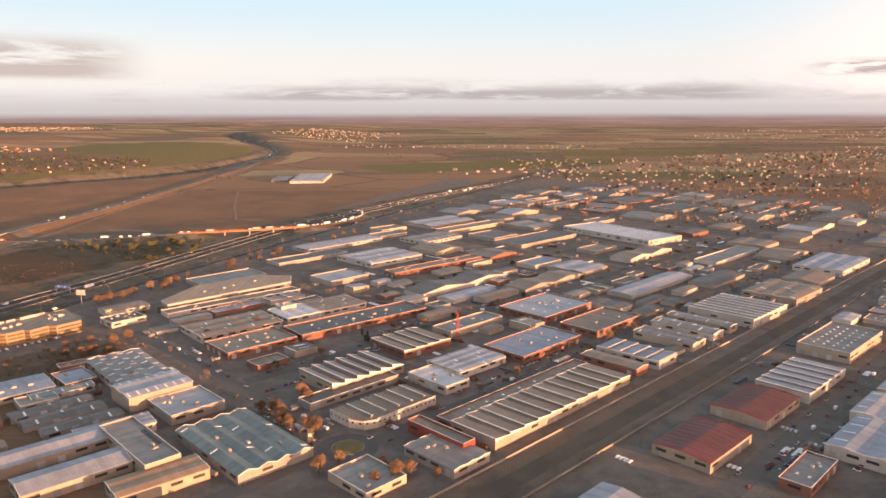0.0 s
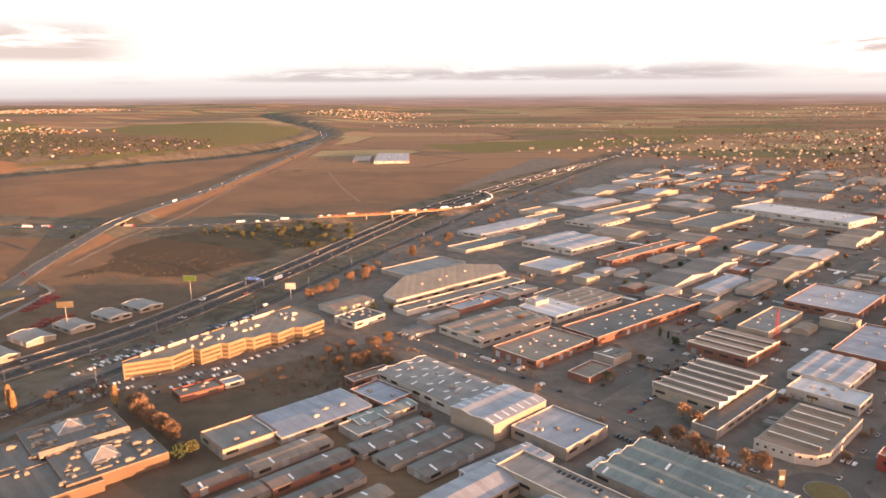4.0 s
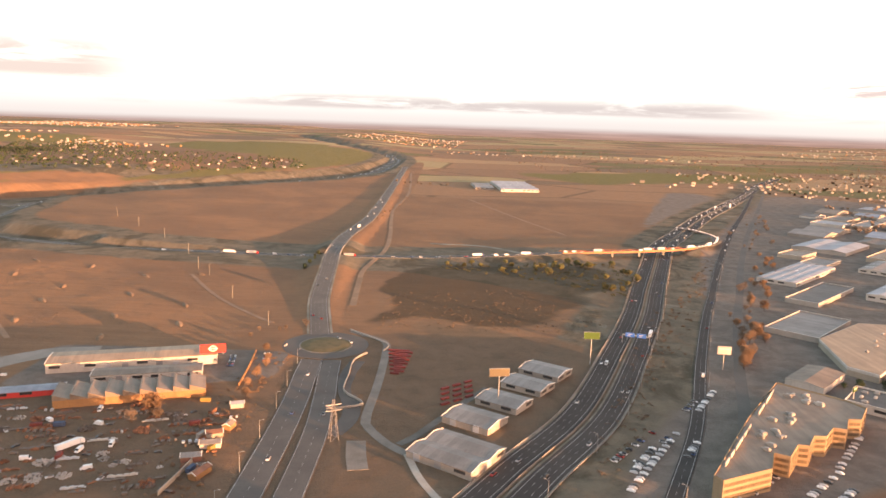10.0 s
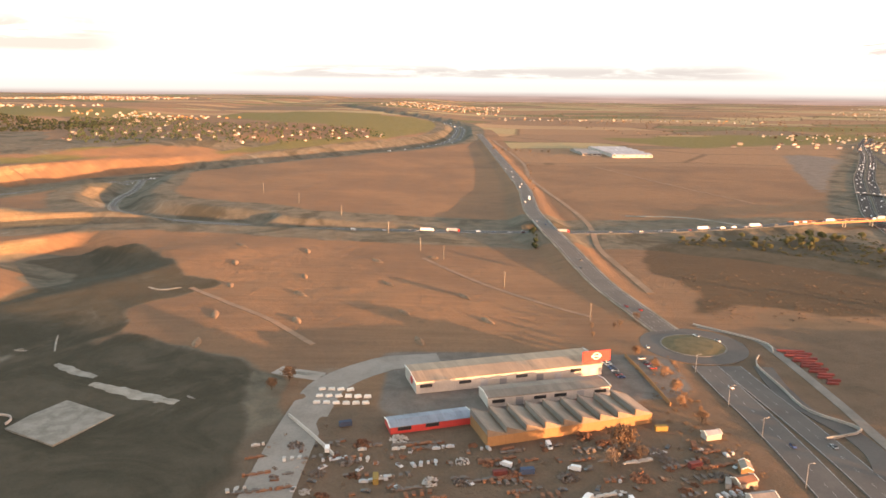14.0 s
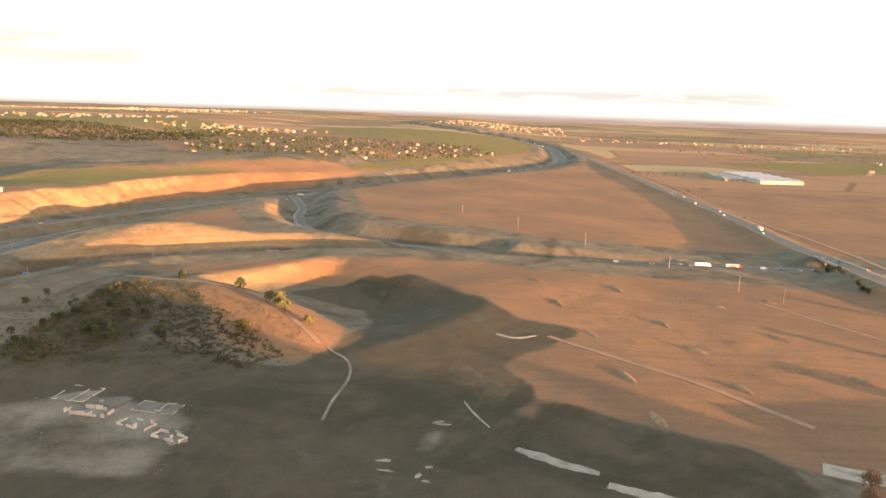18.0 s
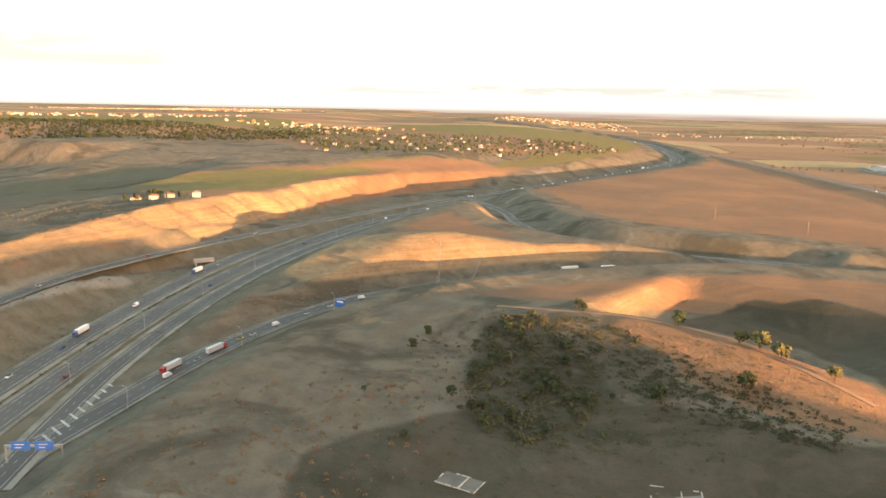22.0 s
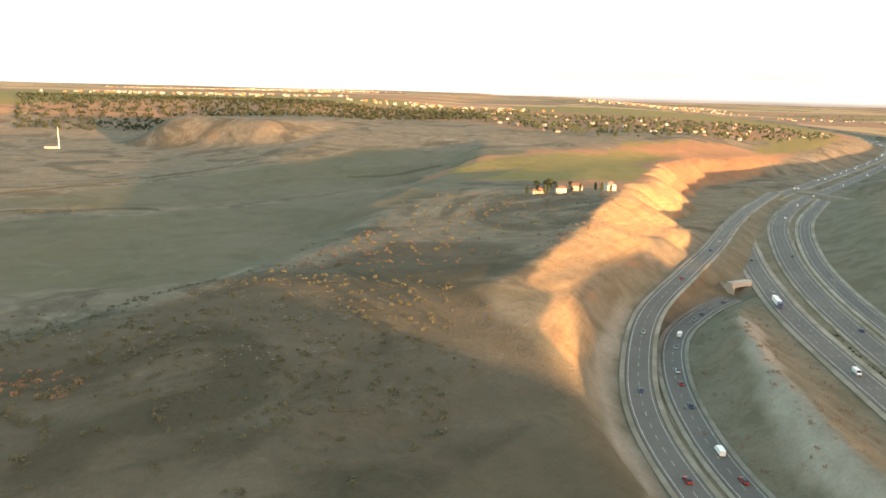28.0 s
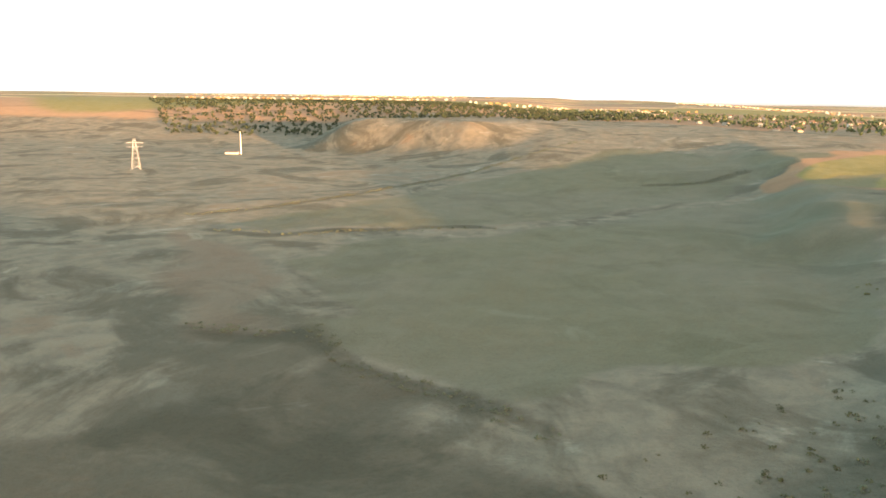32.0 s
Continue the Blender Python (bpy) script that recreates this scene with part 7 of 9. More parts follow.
for i, (poly, n) in enumerate((([(-4900, 5600), (-3200, 5500), (-2750, 6200), (-4300, 7200)], 420), ([(-1500, 5900), (-1300, 7400), (-400, 7000), (-560, 5000)], 170), ([(2000, 5600), (4600, 5200), (4800, 6200), (2200, 6600)], 110), ([(-3700, 3300), (-2900, 3500), (-2600, 4200), (-3700, 4000)], 90), ([(-700, 4300), (900, 4200), (900, 4500), (-700, 4600)], 30), ([(1800, 3000), (3400, 3100), (3600, 4300), (2300, 4200)], 160), ([(-2500, 3300), (-1900, 3000), (-1700, 3300), (-2300, 3700)], 60), ([(3000, 7000), (6500, 6200), (6800, 7800), (3300, 8300)], 120))):
    for j, wall in enumerate(("cream", "white", "ochre")):
        far_town(poly, n // 2, wall, 50 + 3 * i + j, "far town of " + ("cream", "white", "ochre")[j] + " walled houses", (2.5, 6))

TOWN = [(330, 2350), (250, 3200), (850, 3250), (1700, 3800), (2300, 3800), (1150, 1900), (800, 1800), (520, 1980)]
for wall, n, word in (("cream", 260, "cream"), ("white", 150, "white"), ("ochre", 150, "ochre"), ("grey", 120, "grey")):
    far_town(TOWN, n, wall, 80 + n, "low town of " + word + " walled houses beyond the estate", (2.5, 5.5), 0.75)
woodland("street_trees", TOWN, 500, "bare", 4, 26, "leafless garden trees between the town houses")

# the farm above the bank
for x, y, a, k in ((-1737, 1340, 15, 2), (-1779, 1325, 10, 0), (-1798, 1322, 20, 1), (-1765, 1334, -10, 0)):
    copy_thing(HOUSES[k], pose(x, y, land(x, y), 0, 0, a))
row("cypress", (-1812, 1314), (-1740, 1328), 12, 3.5, 0.85)
row("pine", (-1808, 1352), (-1770, 1350), 5, 3, 0.8)


# ---- vehicles ----
def paint(name, c):
    return material(name, c, c, rough=0.35, big=0.5, fine=3.0, bump=0.0, vary=0.1, specular=0.6)


CARPAINT = {"white": paint("car_paint_white", (0.75, 0.75, 0.74)), "silver": paint("car_paint_silver", (0.42, 0.43, 0.44)), "dark": paint("car_paint_dark_grey", (0.06, 0.065, 0.07)), "red": paint("car_paint_red", (0.40, 0.03, 0.025)), "blue": paint("car_paint_blue", (0.05, 0.09, 0.22)), "yellow": paint("car_paint_yellow", (0.62, 0.42, 0.05))}
WHEEL = mesh_of("wheel", tube(bmesh.new(), (0, -0.11, 0), (0, 0.11, 0), 0.33, 0.33, 10), M_TYRE)


def car_proto(tone):
    root = empty("car", pose(0, 0, 0), f"{tone} passenger car standing on its wheels", "car", "cars")
    bm = prism(bmesh.new(), [(-2.15, 0.3), (2.1, 0.3), (2.2, 0.62), (2.0, 0.78), (0.95, 0.92), (-1.9, 0.95), (-2.2, 0.85)], -0.88, 0.88)
    shell = part("body", bm, CARPAINT[tone], root)
    bm = prism(bmesh.new(), [(-1.95, 0.92), (1.0, 0.9), (0.3, 1.42), (-1.3, 1.46)], -0.76, 0.76)
    part("glazing", bm, M_GLASS, shell, "dark tinted windows")
    for x in (-1.35, 1.35):
        for y in (-0.8, 0.8):
            share("wheel", WHEEL, root, pose(x, y, 0.33))
    return root


def truck_proto(tone, trailer):
    root = empty("lorry", pose(0, 0, 0), f"articulated lorry with a {trailer} box trailer", "lorry", "lorries")
    part("trailer", boxes((-8.0, 4.6, -1.25, 1.25, 1.1, 4.0)), CARPAINT[trailer], root)
    part("chassis", boxes((-7.8, 7.2, -0.5, 0.5, 0.6, 1.1)), M_DARKSTEEL, root)
    bm = prism(bmesh.new(), [(5.0, 0.6), (7.5, 0.6), (7.5, 2.0), (7.1, 3.2), (5.2, 3.7), (5.0, 3.7)], -1.2, 1.2)
    cab = part("cab", bm, CARPAINT[tone], root)
    part("windscreen", boxes((7.2, 7.45, -1.05, 1.05, 2.0, 2.9)), M_GLASS, cab)
    for x in (-6.2, 5.6):
        for y in (-1.05, 1.05):
            share("wheel", WHEEL, root, pose(x, y, 0.5) @ Matrix.Scale(1.5, 4))
    return root


def van_proto():
    root = empty("van", pose(0, 0, 0), "white delivery van standing on the road", "van", "vans")
    bm = prism(bmesh.new(), [(-2.8, 0.4), (2.8, 0.4), (2.9, 1.0), (2.2, 1.35), (1.5, 2.3), (-2.8, 2.4)], -0.98, 0.98)
    shell = part("body", bm, CARPAINT["white"], root)
    part("windscreen", prism(bmesh.new(), [(1.55, 2.2), (2.2, 1.4), (2.28, 1.42), (1.63, 2.24)], -0.85, 0.85), M_GLASS, shell)
    for x in (-1.8, 1.8):
        for y in (-0.88, 0.88):
            share("wheel", WHEEL, root, pose(x, y, 0.36))
    return root


def far_car_proto(tone):
    """A car that is only seen from far off: body with its wheels, and glazing."""
    root = empty("car", pose(0, 0, 0), f"{tone} passenger car standing on its wheels", "car", "cars")
    bm = prism(bmesh.new(), [(-2.15, 0.3), (2.1, 0.3), (2.2, 0.62), (2.0, 0.78), (0.95, 0.92), (-1.9, 0.95), (-2.2, 0.85)], -0.88, 0.88)
    k = len(bm.faces)
    for x in (-1.35, 1.35):
        tube(bm, (x, -0.9, 0.33), (x, 0.9, 0.33), 0.33, 0.33, 8)
    bm.faces.ensure_lookup_table()
    for f in bm.faces[k:]:
        f.material_index = 1
    shell = part("body", bm, CARPAINT[tone], root)
    shell.data.materials.append(M_TYRE)
    part("glazing", prism(bmesh.new(), [(-1.95, 0.92), (1.0, 0.9), (0.3, 1.42), (-1.3, 1.46)], -0.76, 0.76), M_GLASS, shell, "dark tinted windows")
    return root


FAR_CARS = [far_car_proto(t) for t in ("white", "silver", "dark", "white", "silver", "red", "blue")]
CARS = [car_proto(t) for t in ("white", "silver", "dark", "white", "silver", "red", "blue")]
LORRIES = [truck_proto("white", "white"), truck_proto("red", "silver"), truck_proto("blue", "white")]
VAN, TAXI = van_proto(), car_proto("yellow")
vrng = random.Random(17)


def park(ob, x, y, z, ang):
    m = pose(x, y, z, 0, 0, ang)
    if ob.name in USED:
        return copy_thing(ob, m)
    USED.add(ob.name)
    ob.matrix_basis = m
    return ob


FAR_TRAFFIC = []


def traffic(line, offset, gaps, lorry=0.15, van=0.1, back=False, lift=0.03, start=0.0, stop=1.0):
    """Vehicles along a line, at an offset to its right, with the given span of gaps."""
    seg = np.hypot(*np.diff(line[:, :2], axis=0).T)
    run = np.concatenate([[0], np.cumsum(seg)])
    nn, at = normals(line), run[-1] * start + vrng.uniform(*gaps) * 0.5
    while at < run[-1] * stop - 4:
        i = int(np.clip(np.searchsorted(run, at) - 1, 0, len(seg) - 1))
        f = (at - run[i]) / seg[i]
        p = line[i] * (1 - f) + line[i + 1] * f
        d = line[i + 1] - line[i]
        r = vrng.random()
        ob = vrng.choice(LORRIES) if r < lorry else VAN if r < lorry + van else vrng.choice(CARS)
        place = (p[0] + nn[i][0] * offset, p[1] + nn[i][1] * offset, p[2] + lift, math.degrees(math.atan2(d[1], d[0])) + (180 if back else 0))
        if p[1] > 1300 and p[0] > -1700:
            FAR_TRAFFIC.append((place, r < lorry))
        else:
            park(FAR_CARS[CARS.index(ob)] if ob in CARS and (p[0] > -1450 and p[1] > 760 or p[0] > -430) else ob, *place)
        at += vrng.uniform(*gaps) + (10 if r < lorry else 0)


traffic(L_MOTOR_S, -3.6, (60, 170), 0.12, back=True, stop=0.62)
traffic(L_MOTOR_S, 0.2, (70, 190), 0.0, back=True, stop=0.62)
traffic(L_MOTOR_S, 3.2, (25, 70), 0.05, back=True, start=0.45, stop=0.85)
traffic(L_MOTOR_N, 3.6, (60, 160), 0.15, stop=0.62)
traffic(L_MOTOR_N, 0.0, (80, 220), 0.0, stop=0.6)
traffic(L_MOTOR_N, -3.2, (30, 90), 0.05, start=0.45, stop=0.85)
traffic(bridge_line, 2.4, (9, 14), 0.3, 0.2, lift=0.14)
traffic(L_QUEUE_E, 2.2, (8, 15), 0.1, 0.2)
traffic(L_QUEUE, 2.4, (11, 26), 0.26, 0.15, start=0.66)
traffic(L_QUEUE, 2.4, (24, 70), 0.10, 0.15, start=0.3, stop=0.66)
traffic(L_QUEUE, 2.4, (16, 34), 0.1, 0.2, start=0.1, stop=0.3)
traffic(L_QUEUE, -2.4, (110, 240), 0.1, 0.1, back=True, start=0.05)
traffic(L_LOCAL_N, 2.0, (90, 220), 0.05, stop=0.5)
traffic(L_LOCAL_N, -5.0, (90, 220), 0.05, back=True, stop=0.5)
traffic(L_LOCAL_A, 1.8, (60, 140), 0.0, back=True)
traffic(L_LOCAL_B, 1.8, (60, 140), 0.0)
traffic(L_MAIN_W, -3.4, (70, 170), 0.25, back=True, stop=0.5)
traffic(L_MAIN_W, 0.0, (60, 160), 0.0, back=True, stop=0.5)
traffic(L_MAIN_E, 3.4, (90, 200), 0.1, stop=0.5)
traffic(L_MAIN_W, 0.0, (35, 90), 0.2, 0.1, back=True, start=0.5, stop=0.85)
traffic(L_MAIN_E, 0.0, (35, 90), 0.2, 0.1, start=0.5, stop=0.85)
traffic(L_OUTER, 0.5, (40, 110), 0.05, stop=0.6)
traffic(L_INNER, 1.5, (14, 40), 0.25, 0.15)
traffic(L_FRONT, 2.0, (60, 160), 0.0, stop=0.6)
for line in L_ST[:4]:
    traffic(line, -5.2, (18, 52), 0.0, 0.1, lift=0.06, stop=0.36)
traffic(L_ST[0], 5.2, (14, 34), 0.0, 0.1, lift=0.06)
traffic(L_ST[3], 5.2, (14, 34), 0.02, 0.1, lift=0.06, stop=0.3)


bm = bmesh.new()
for (x, y, z, a), big in FAR_TRAFFIC:
    k = len(bm.verts)
    box(bm, *((-7, 7, -1.3, 1.3, 0.4, 3.9) if big else (-2.2, 2.2, -0.9, 0.9, 0.2, 0.9)))
    if not big:
        box(bm, -1.6, 0.9, -0.8, 0.8, 0.9, 1.5, 0.8)
    bm.verts.ensure_lookup_table()
    m = pose(x, y, z, 0, 0, a)
    for v in bm.verts[k:]:
        v.co = m @ v.co
tagged(part("far_traffic", bm, CARPAINT["white"]), "far stream of pale cars and lorries on the motorways", "traffic", kind="stuff")


def lot(x, y, ang, n, rows, dx=2.8, dy=9.0, fill=0.85):
    """Parked cars in rows, side by side."""
    for r in range(rows):
        for i in range(n):
            if vrng.random() < fill:
                m = pose(x, y, 0, 0, 0, ang) @ pose(i * dx, r * dy, 0)
                px, py = m.translation.x, m.translation.y
                park(vrng.choice(FAR_CARS), px, py, land(px, py) + 0.02, ang + 90 + vrng.choice((0, 180)) + vrng.uniform(-2, 2))


lot(-478, 582, 42, 34, 1, 3.6, fill=0.6)
lot(-520, 618, 50, 14, 2, 3.8, 10, 0.5)
lot(-470, 690, 55, 10, 1, 3.8, 9, 0.6)
lot(205, 400, 44, 12, 2, 3.4, 8, 0.6)
lot(250, 400, 44, 8, 1, 3.4, 8, 0.7)
lot(330, 440, 44, 8, 1, 3.2, 8, 0.7)
lot(-150, 790, 42, 9, 1, 3.2, fill=0.7)
lot(-774, 756, 100, 8, 1, 3.2, fill=0.8)
lot(-752, 770, 100, 6, 1, 3.2, fill=0.8)
for u0, v0, n, along in ((275, 470, 10, 1), (300, 362, 16, 1), (420, 362, 18, 1), (330, 484, 16, 1), (460, 486, 14, 1), (395, 168, 14, 1), (480, 132, 12, 1), (250, 400, 8, 0), (283, 560, 10, 0), (500, 560, 8, 0), (445, 520, 9, 1), (560, 518, 12, 1), (600, 360, 12, 1), (700, 482, 12, 1)):
    for i in range(n):
        if vrng.random() < 0.7:
            x, y = uv(u0 + (i * 5.6 if along else 0), v0 + (0 if along else i * 5.6))
            park(vrng.choice(FAR_CARS), x, y, land(x, y) + 0.03, (45 if along else 135) + vrng.choice((0, 180)) + vrng.uniform(-3, 3))
for x, y, a in ((-745, 807, 80), (-695, 820, -70), (-706, 830, 120)):
    park(CARS[0], x, y, 0.1, a)
park(TAXI, -1565, 956, -8.95, 60)
park(TAXI, -1556, 978, -8.4, 62)


# ---- what stands about in the estate's yards, too many to count ----
def free_spots(n, seed, margin):
    """Rows of places on the estate's grid that no hall takes."""
    rng2 = random.Random(seed)
    spots = []
    halls_taken = [q for q in taken if q[2] < 200 and q[3] < 140]
    while len(spots) < n:
        u, v = rng2.uniform(180, 1150), rng2.uniform(-260, 760)
        x, y = uv(u, v)
        if y < 395 or y > 1250 or x < -420 + 0.47 * (y - 500) or 222 < v < 270:
            continue
        along, k = rng2.random() < 0.5, rng2.randrange(2, 8)
        for i in range(k):
            uu2, vv2 = (u + i * 2.9, v) if along else (u, v + i * 2.9)
            if not any(abs(uu2 - q[0]) < q[2] + margin and abs(vv2 - q[1]) < q[3] + margin for q in halls_taken):
                spots.append((*uv(uu2, vv2), 135 if along else 45))
    return spots


def joined(name, shapes, spots, mat, label, category, seed, spread=3.0):
    rng2 = random.Random(seed)
    bm = bmesh.new()
    for x, y, a in spots:
        k = len(bm.verts)
        for q in rng2.choice(shapes):
            box(bm, *q)
        bm.verts.ensure_lookup_table()
        m = pose(x, y, land(x, y) + 0.03, 0, 0, a + rng2.uniform(-spread, spread))
        for vert in bm.verts[k:]:
            vert.co = m @ vert.co
    return tagged(part(name, bm, mat), label, category, kind="stuff")


OFFICE_SPOTS = []
orng = random.Random(77)
for x0, y0, a, n in ((-508, 560, 40, 15), (-500, 548, 40, 12), (-466, 566, 42, 26), (-455, 560, 42, 20), (-415, 612, 50, 24), (-528, 590, 58, 16), (-520, 612, 58, 12), (-500, 634, 57, 14), (-490, 625, 57, 12), (-455, 700, 57, 14)):
    for i in range(n):
        if orng.random() < 0.72:
            d = math.radians(a)
            OFFICE_SPOTS.append((x0 + i * 3.1 * math.cos(d), y0 + i * 3.1 * math.sin(d), a + 90))
CAR_SHAPE = [((-2.15, 2.15, -0.86, 0.86, 0.22, 0.88), (-1.5, 0.95, -0.76, 0.76, 0.88, 1.42, 0.78))]
for k, tone in enumerate(("white", "silver", "dark")):
    joined("parked_cars", CAR_SHAPE, free_spots((420, 280, 240)[k], 300 + k, 2.6) + OFFICE_SPOTS[k::3], CARPAINT[tone], f"many {tone} cars parked in the estate's yards", "cars", k)
GOODS = [((-1.2, 1.2, -1.0, 1.0, 0, 1.2),), ((-0.7, 0.7, -0.7, 0.7, 0, 0.8), (0.9, 2.0, -0.6, 0.6, 0, 1.4)), ((-3, 3, -1.2, 1.2, 0, 2.5),)]
joined("yard_goods", GOODS, free_spots(320, 310, 1.5), WALL["grey"], "grey crates and bins standing in the yards", "yard goods", 5, 25)
joined("yard_goods", GOODS, free_spots(220, 311, 1.5), M_RUST, "rust-brown crates and skips standing in the yards", "yard goods", 6, 25)
for leaf, seed, word in (("bare", 312, "leafless grey-brown"), ("autumn", 313, "russet winter")):
    bm = bmesh.new()
    trng = random.Random(seed)
    for x, y, a in free_spots(260, seed, 2.5)[::2]:
        h = trng.uniform(4, 7.5)
        tube(bm, (x, y, -0.4), (x, y, h * 0.7), 0.2, 0.06, 5)
        for j in range(52):
            b, w = trng.uniform(0, 6.283), 0.34 * h * math.sqrt(trng.random())
            clump(bm, (x + math.cos(b) * w, y + math.sin(b) * w, h * trng.uniform(0.35, 1.0)), 0.055 * h * trng.uniform(0.6, 1.2), trng)
    tagged(part("yard_trees", bm, LEAF[leaf]), word + " trees between the halls of the estate", "trees", kind="stuff")


# ---- scrapyard and yard clutter ----
def wreck_proto(seed):
    rng2 = random.Random(seed)
    root = empty("wrecked_car", pose(0, 0, 0), "rusted stripped car wreck in the scrapyard", "car wreck", "car wrecks")
    h = rng2.uniform(0.6, 0.8)
    part("body", prism(bmesh.new(), [(-2.0, 0.1), (2.0, 0.1), (2.1, 0.5), (1.0, h), (-1.8, h + 0.05)], -0.85, 0.85), M_RUST if seed % 2 else CARPAINT[rng2.choice(("dark", "silver", "blue"))], root)
    part("cabin", prism(bmesh.new(), [(-1.6, h), (0.8, h), (0.2, h + 0.42), (-1.0, h + 0.45)], -0.7, 0.7), M_DARKSTEEL, root)
    return root


WRECKS = [wreck_proto(i) for i in range(4)]
CONTAINER_TONES = (material("faded_red_steel", (0.22, 0.06, 0.05), rough=0.8), material("faded_blue_steel", (0.06, 0.09, 0.15), rough=0.8), material("faded_yellow_steel", (0.30, 0.20, 0.06), rough=0.8), M_RUST, WALL["grey"])
crng = random.Random(23)
for i in range(96):
    x, y = crng.uniform(-955, -742), crng.uniform(575, 676)
    park(crng.choice(WRECKS), x, y, land(x, y) + 0.02, crng.uniform(0, 360))


def container(x, y, ang, mat, label, L=6.1):
    root = empty("container", pose(x, y, land(x, y), 0, 0, ang), label, "container", "yard containers")
    bm = bmesh.new()
    n = 10
    prof = []
    for i in range(n + 1):
        prof.append((-L / 2 + L * i / n, -1.2 + (0.07 if i % 2 else 0)))
    base = [(u, v) for u, v in prof] + [(-u, -v) for u, v in prof]
    lo, hi = [bm.verts.new((u, v, 0.1)) for u, v in base], [bm.verts.new((u, v, 2.6)) for u, v in base]
    bm.faces.new(hi), bm.faces.new(lo[::-1])
    for i in range(len(base)):
        j = (i + 1) % len(base)
        bm.faces.new((lo[i], lo[j], hi[j], hi[i]))
    part("shell", bm, mat, root)
    part("door_leaf", boxes((L / 2 - 0.02, L / 2 + 0.06, -1.15, -0.03, 0.2, 2.5)), mat, root), part("door_leaf", boxes((L / 2 - 0.02, L / 2 + 0.06, 0.03, 1.15, 0.2, 2.5)), mat, root)
    return root


for i, (x, y, a) in enumerate(((-852, 646, 10), (-840, 648, 10), (-770, 690, 5), (-760, 672, 80), (-756, 640, 70), (-765, 655, 20), (-748, 600, 75), (-905, 640, 95), (-880, 600, 15), (-900, 610, 12), (-820, 610, 100), (-925, 690, 20), (-745, 625, 70))):
    container(x, y, a, CONTAINER_TONES[i % 5], ("red", "blue", "yellow", "rusted", "grey")[i % 5] + " steel container in the scrapyard")
for i in range(10):
    x, y = crng.uniform(-940, -750), crng.uniform(585, 672)
    park(LORRIES[crng.randrange(3)], x, y, land(x, y), crng.uniform(0, 360)) if i < 1 else park(VAN, x, y, land(x, y), crng.uniform(0, 360))


def scrap_heap(x, y, r, mat, label, n=60, seed=1, flat=0.5):
    rng2 = random.Random(seed)
    bm = bmesh.new()
    z = land(x, y)
    for i in range(n):
        a, w = rng2.uniform(0, 6.283), r * math.sqrt(rng2.random())
        clump(bm, (x + math.cos(a) * w, y + math.sin(a) * w, z + rng2.uniform(0, 1) * flat * r * (1 - 0.8 * w / r)), r * rng2.uniform(0.1, 0.24), rng2)
    return tagged(part("scrap_heap", bm, mat), label, "scrap heap", "heaps", kind="stuff")


for i in range(70):
    x, y = crng.uniform(-950, -745), crng.uniform(580, 684)
    scrap_heap(x, y, crng.uniform(1.5, 4.5), (M_RUST, M_DARKSTEEL, M_UNIT)[i % 3], ("rust-brown", "dark", "pale grey")[i % 3] + " heap of scrap metal on bare ground", seed=i)
SCRAP = [((-2.0, 2.0, -0.85, 0.85, 0, 0.75), (-1.3, 0.8, -0.7, 0.7, 0.75, 1.2, 0.8)), ((-1.2, 1.2, -0.8, 0.8, 0, 0.9),), ((-2.6, 2.6, -0.5, 0.5, 0, 0.5), (-1.0, 1.4, -0.9, 0.9, 0.5, 0.8)), ((-0.6, 0.6, -0.6, 0.6, 0, 1.3),)]
for k, (mat, n, word) in enumerate(((M_DARKSTEEL, 200, "dark"), (M_RUST, 150, "rust-brown"), (WALL["white"], 30, "pale"), (CARPAINT["silver"], 36, "silver grey"))):
    srng, spots = random.Random(400 + k), []
    while len(spots) < n:
        x0, y0, a = srng.uniform(-965, -745), srng.choice((578, 590, 604, 616, 630, 642, 656, 668)) + srng.uniform(-3, 3), srng.choice((12, 18, 100))
        spots += [(x0 + i * 3.4 * math.cos(math.radians(18)), y0 + i * 3.4 * math.sin(math.radians(18)), a) for i in range(srng.randrange(1, 5))]
    joined("scrap_rows", SCRAP, [p for p in spots if -968 < p[0] < -742], mat, word + " car bodies and parts lying in rows in the scrapyard", "scrap", 40 + k, 14)
# red crates and frames stacked beside the lane
M_REDDULL = material("dull_red_frames", (0.27, 0.055, 0.045), (0.19, 0.045, 0.04), rough=0.8, big=0.3, vary=0.25)


def pallet_stack(x, y, ang, L, tiers):
    rk = empty("pallet_stack", pose(x, y, land(x, y), 0, 0, ang), "stack of dull red steel frames in the yard", "pallet stack", "stacked red frames")
    for k in range(tiers):
        part("frame", boxes((-L, L, -1.0, 1.0, 0.1 + k * 0.7, 0.55 + k * 0.7)), M_REDDULL, rk)


for i in range(13):
    pallet_stack(-655 + (i % 2) * 3, 802 - i * 4.3, -4, 8.5 - 0.45 * i, 2)
for i in range(12):
    pallet_stack(-619 + (i % 3) * 8, 724 - (i // 3) * 9 + (i % 3) * 7, 40, 3.2, 2)


def shack(x, y, ang, L, Wd, wall, tone, label):
    hall(x, y, ang, L, Wd, 3.2, "gable", 1, tone, wall, label, name="shack", rise=1.2, doors=False, group="shacks by the avenue")


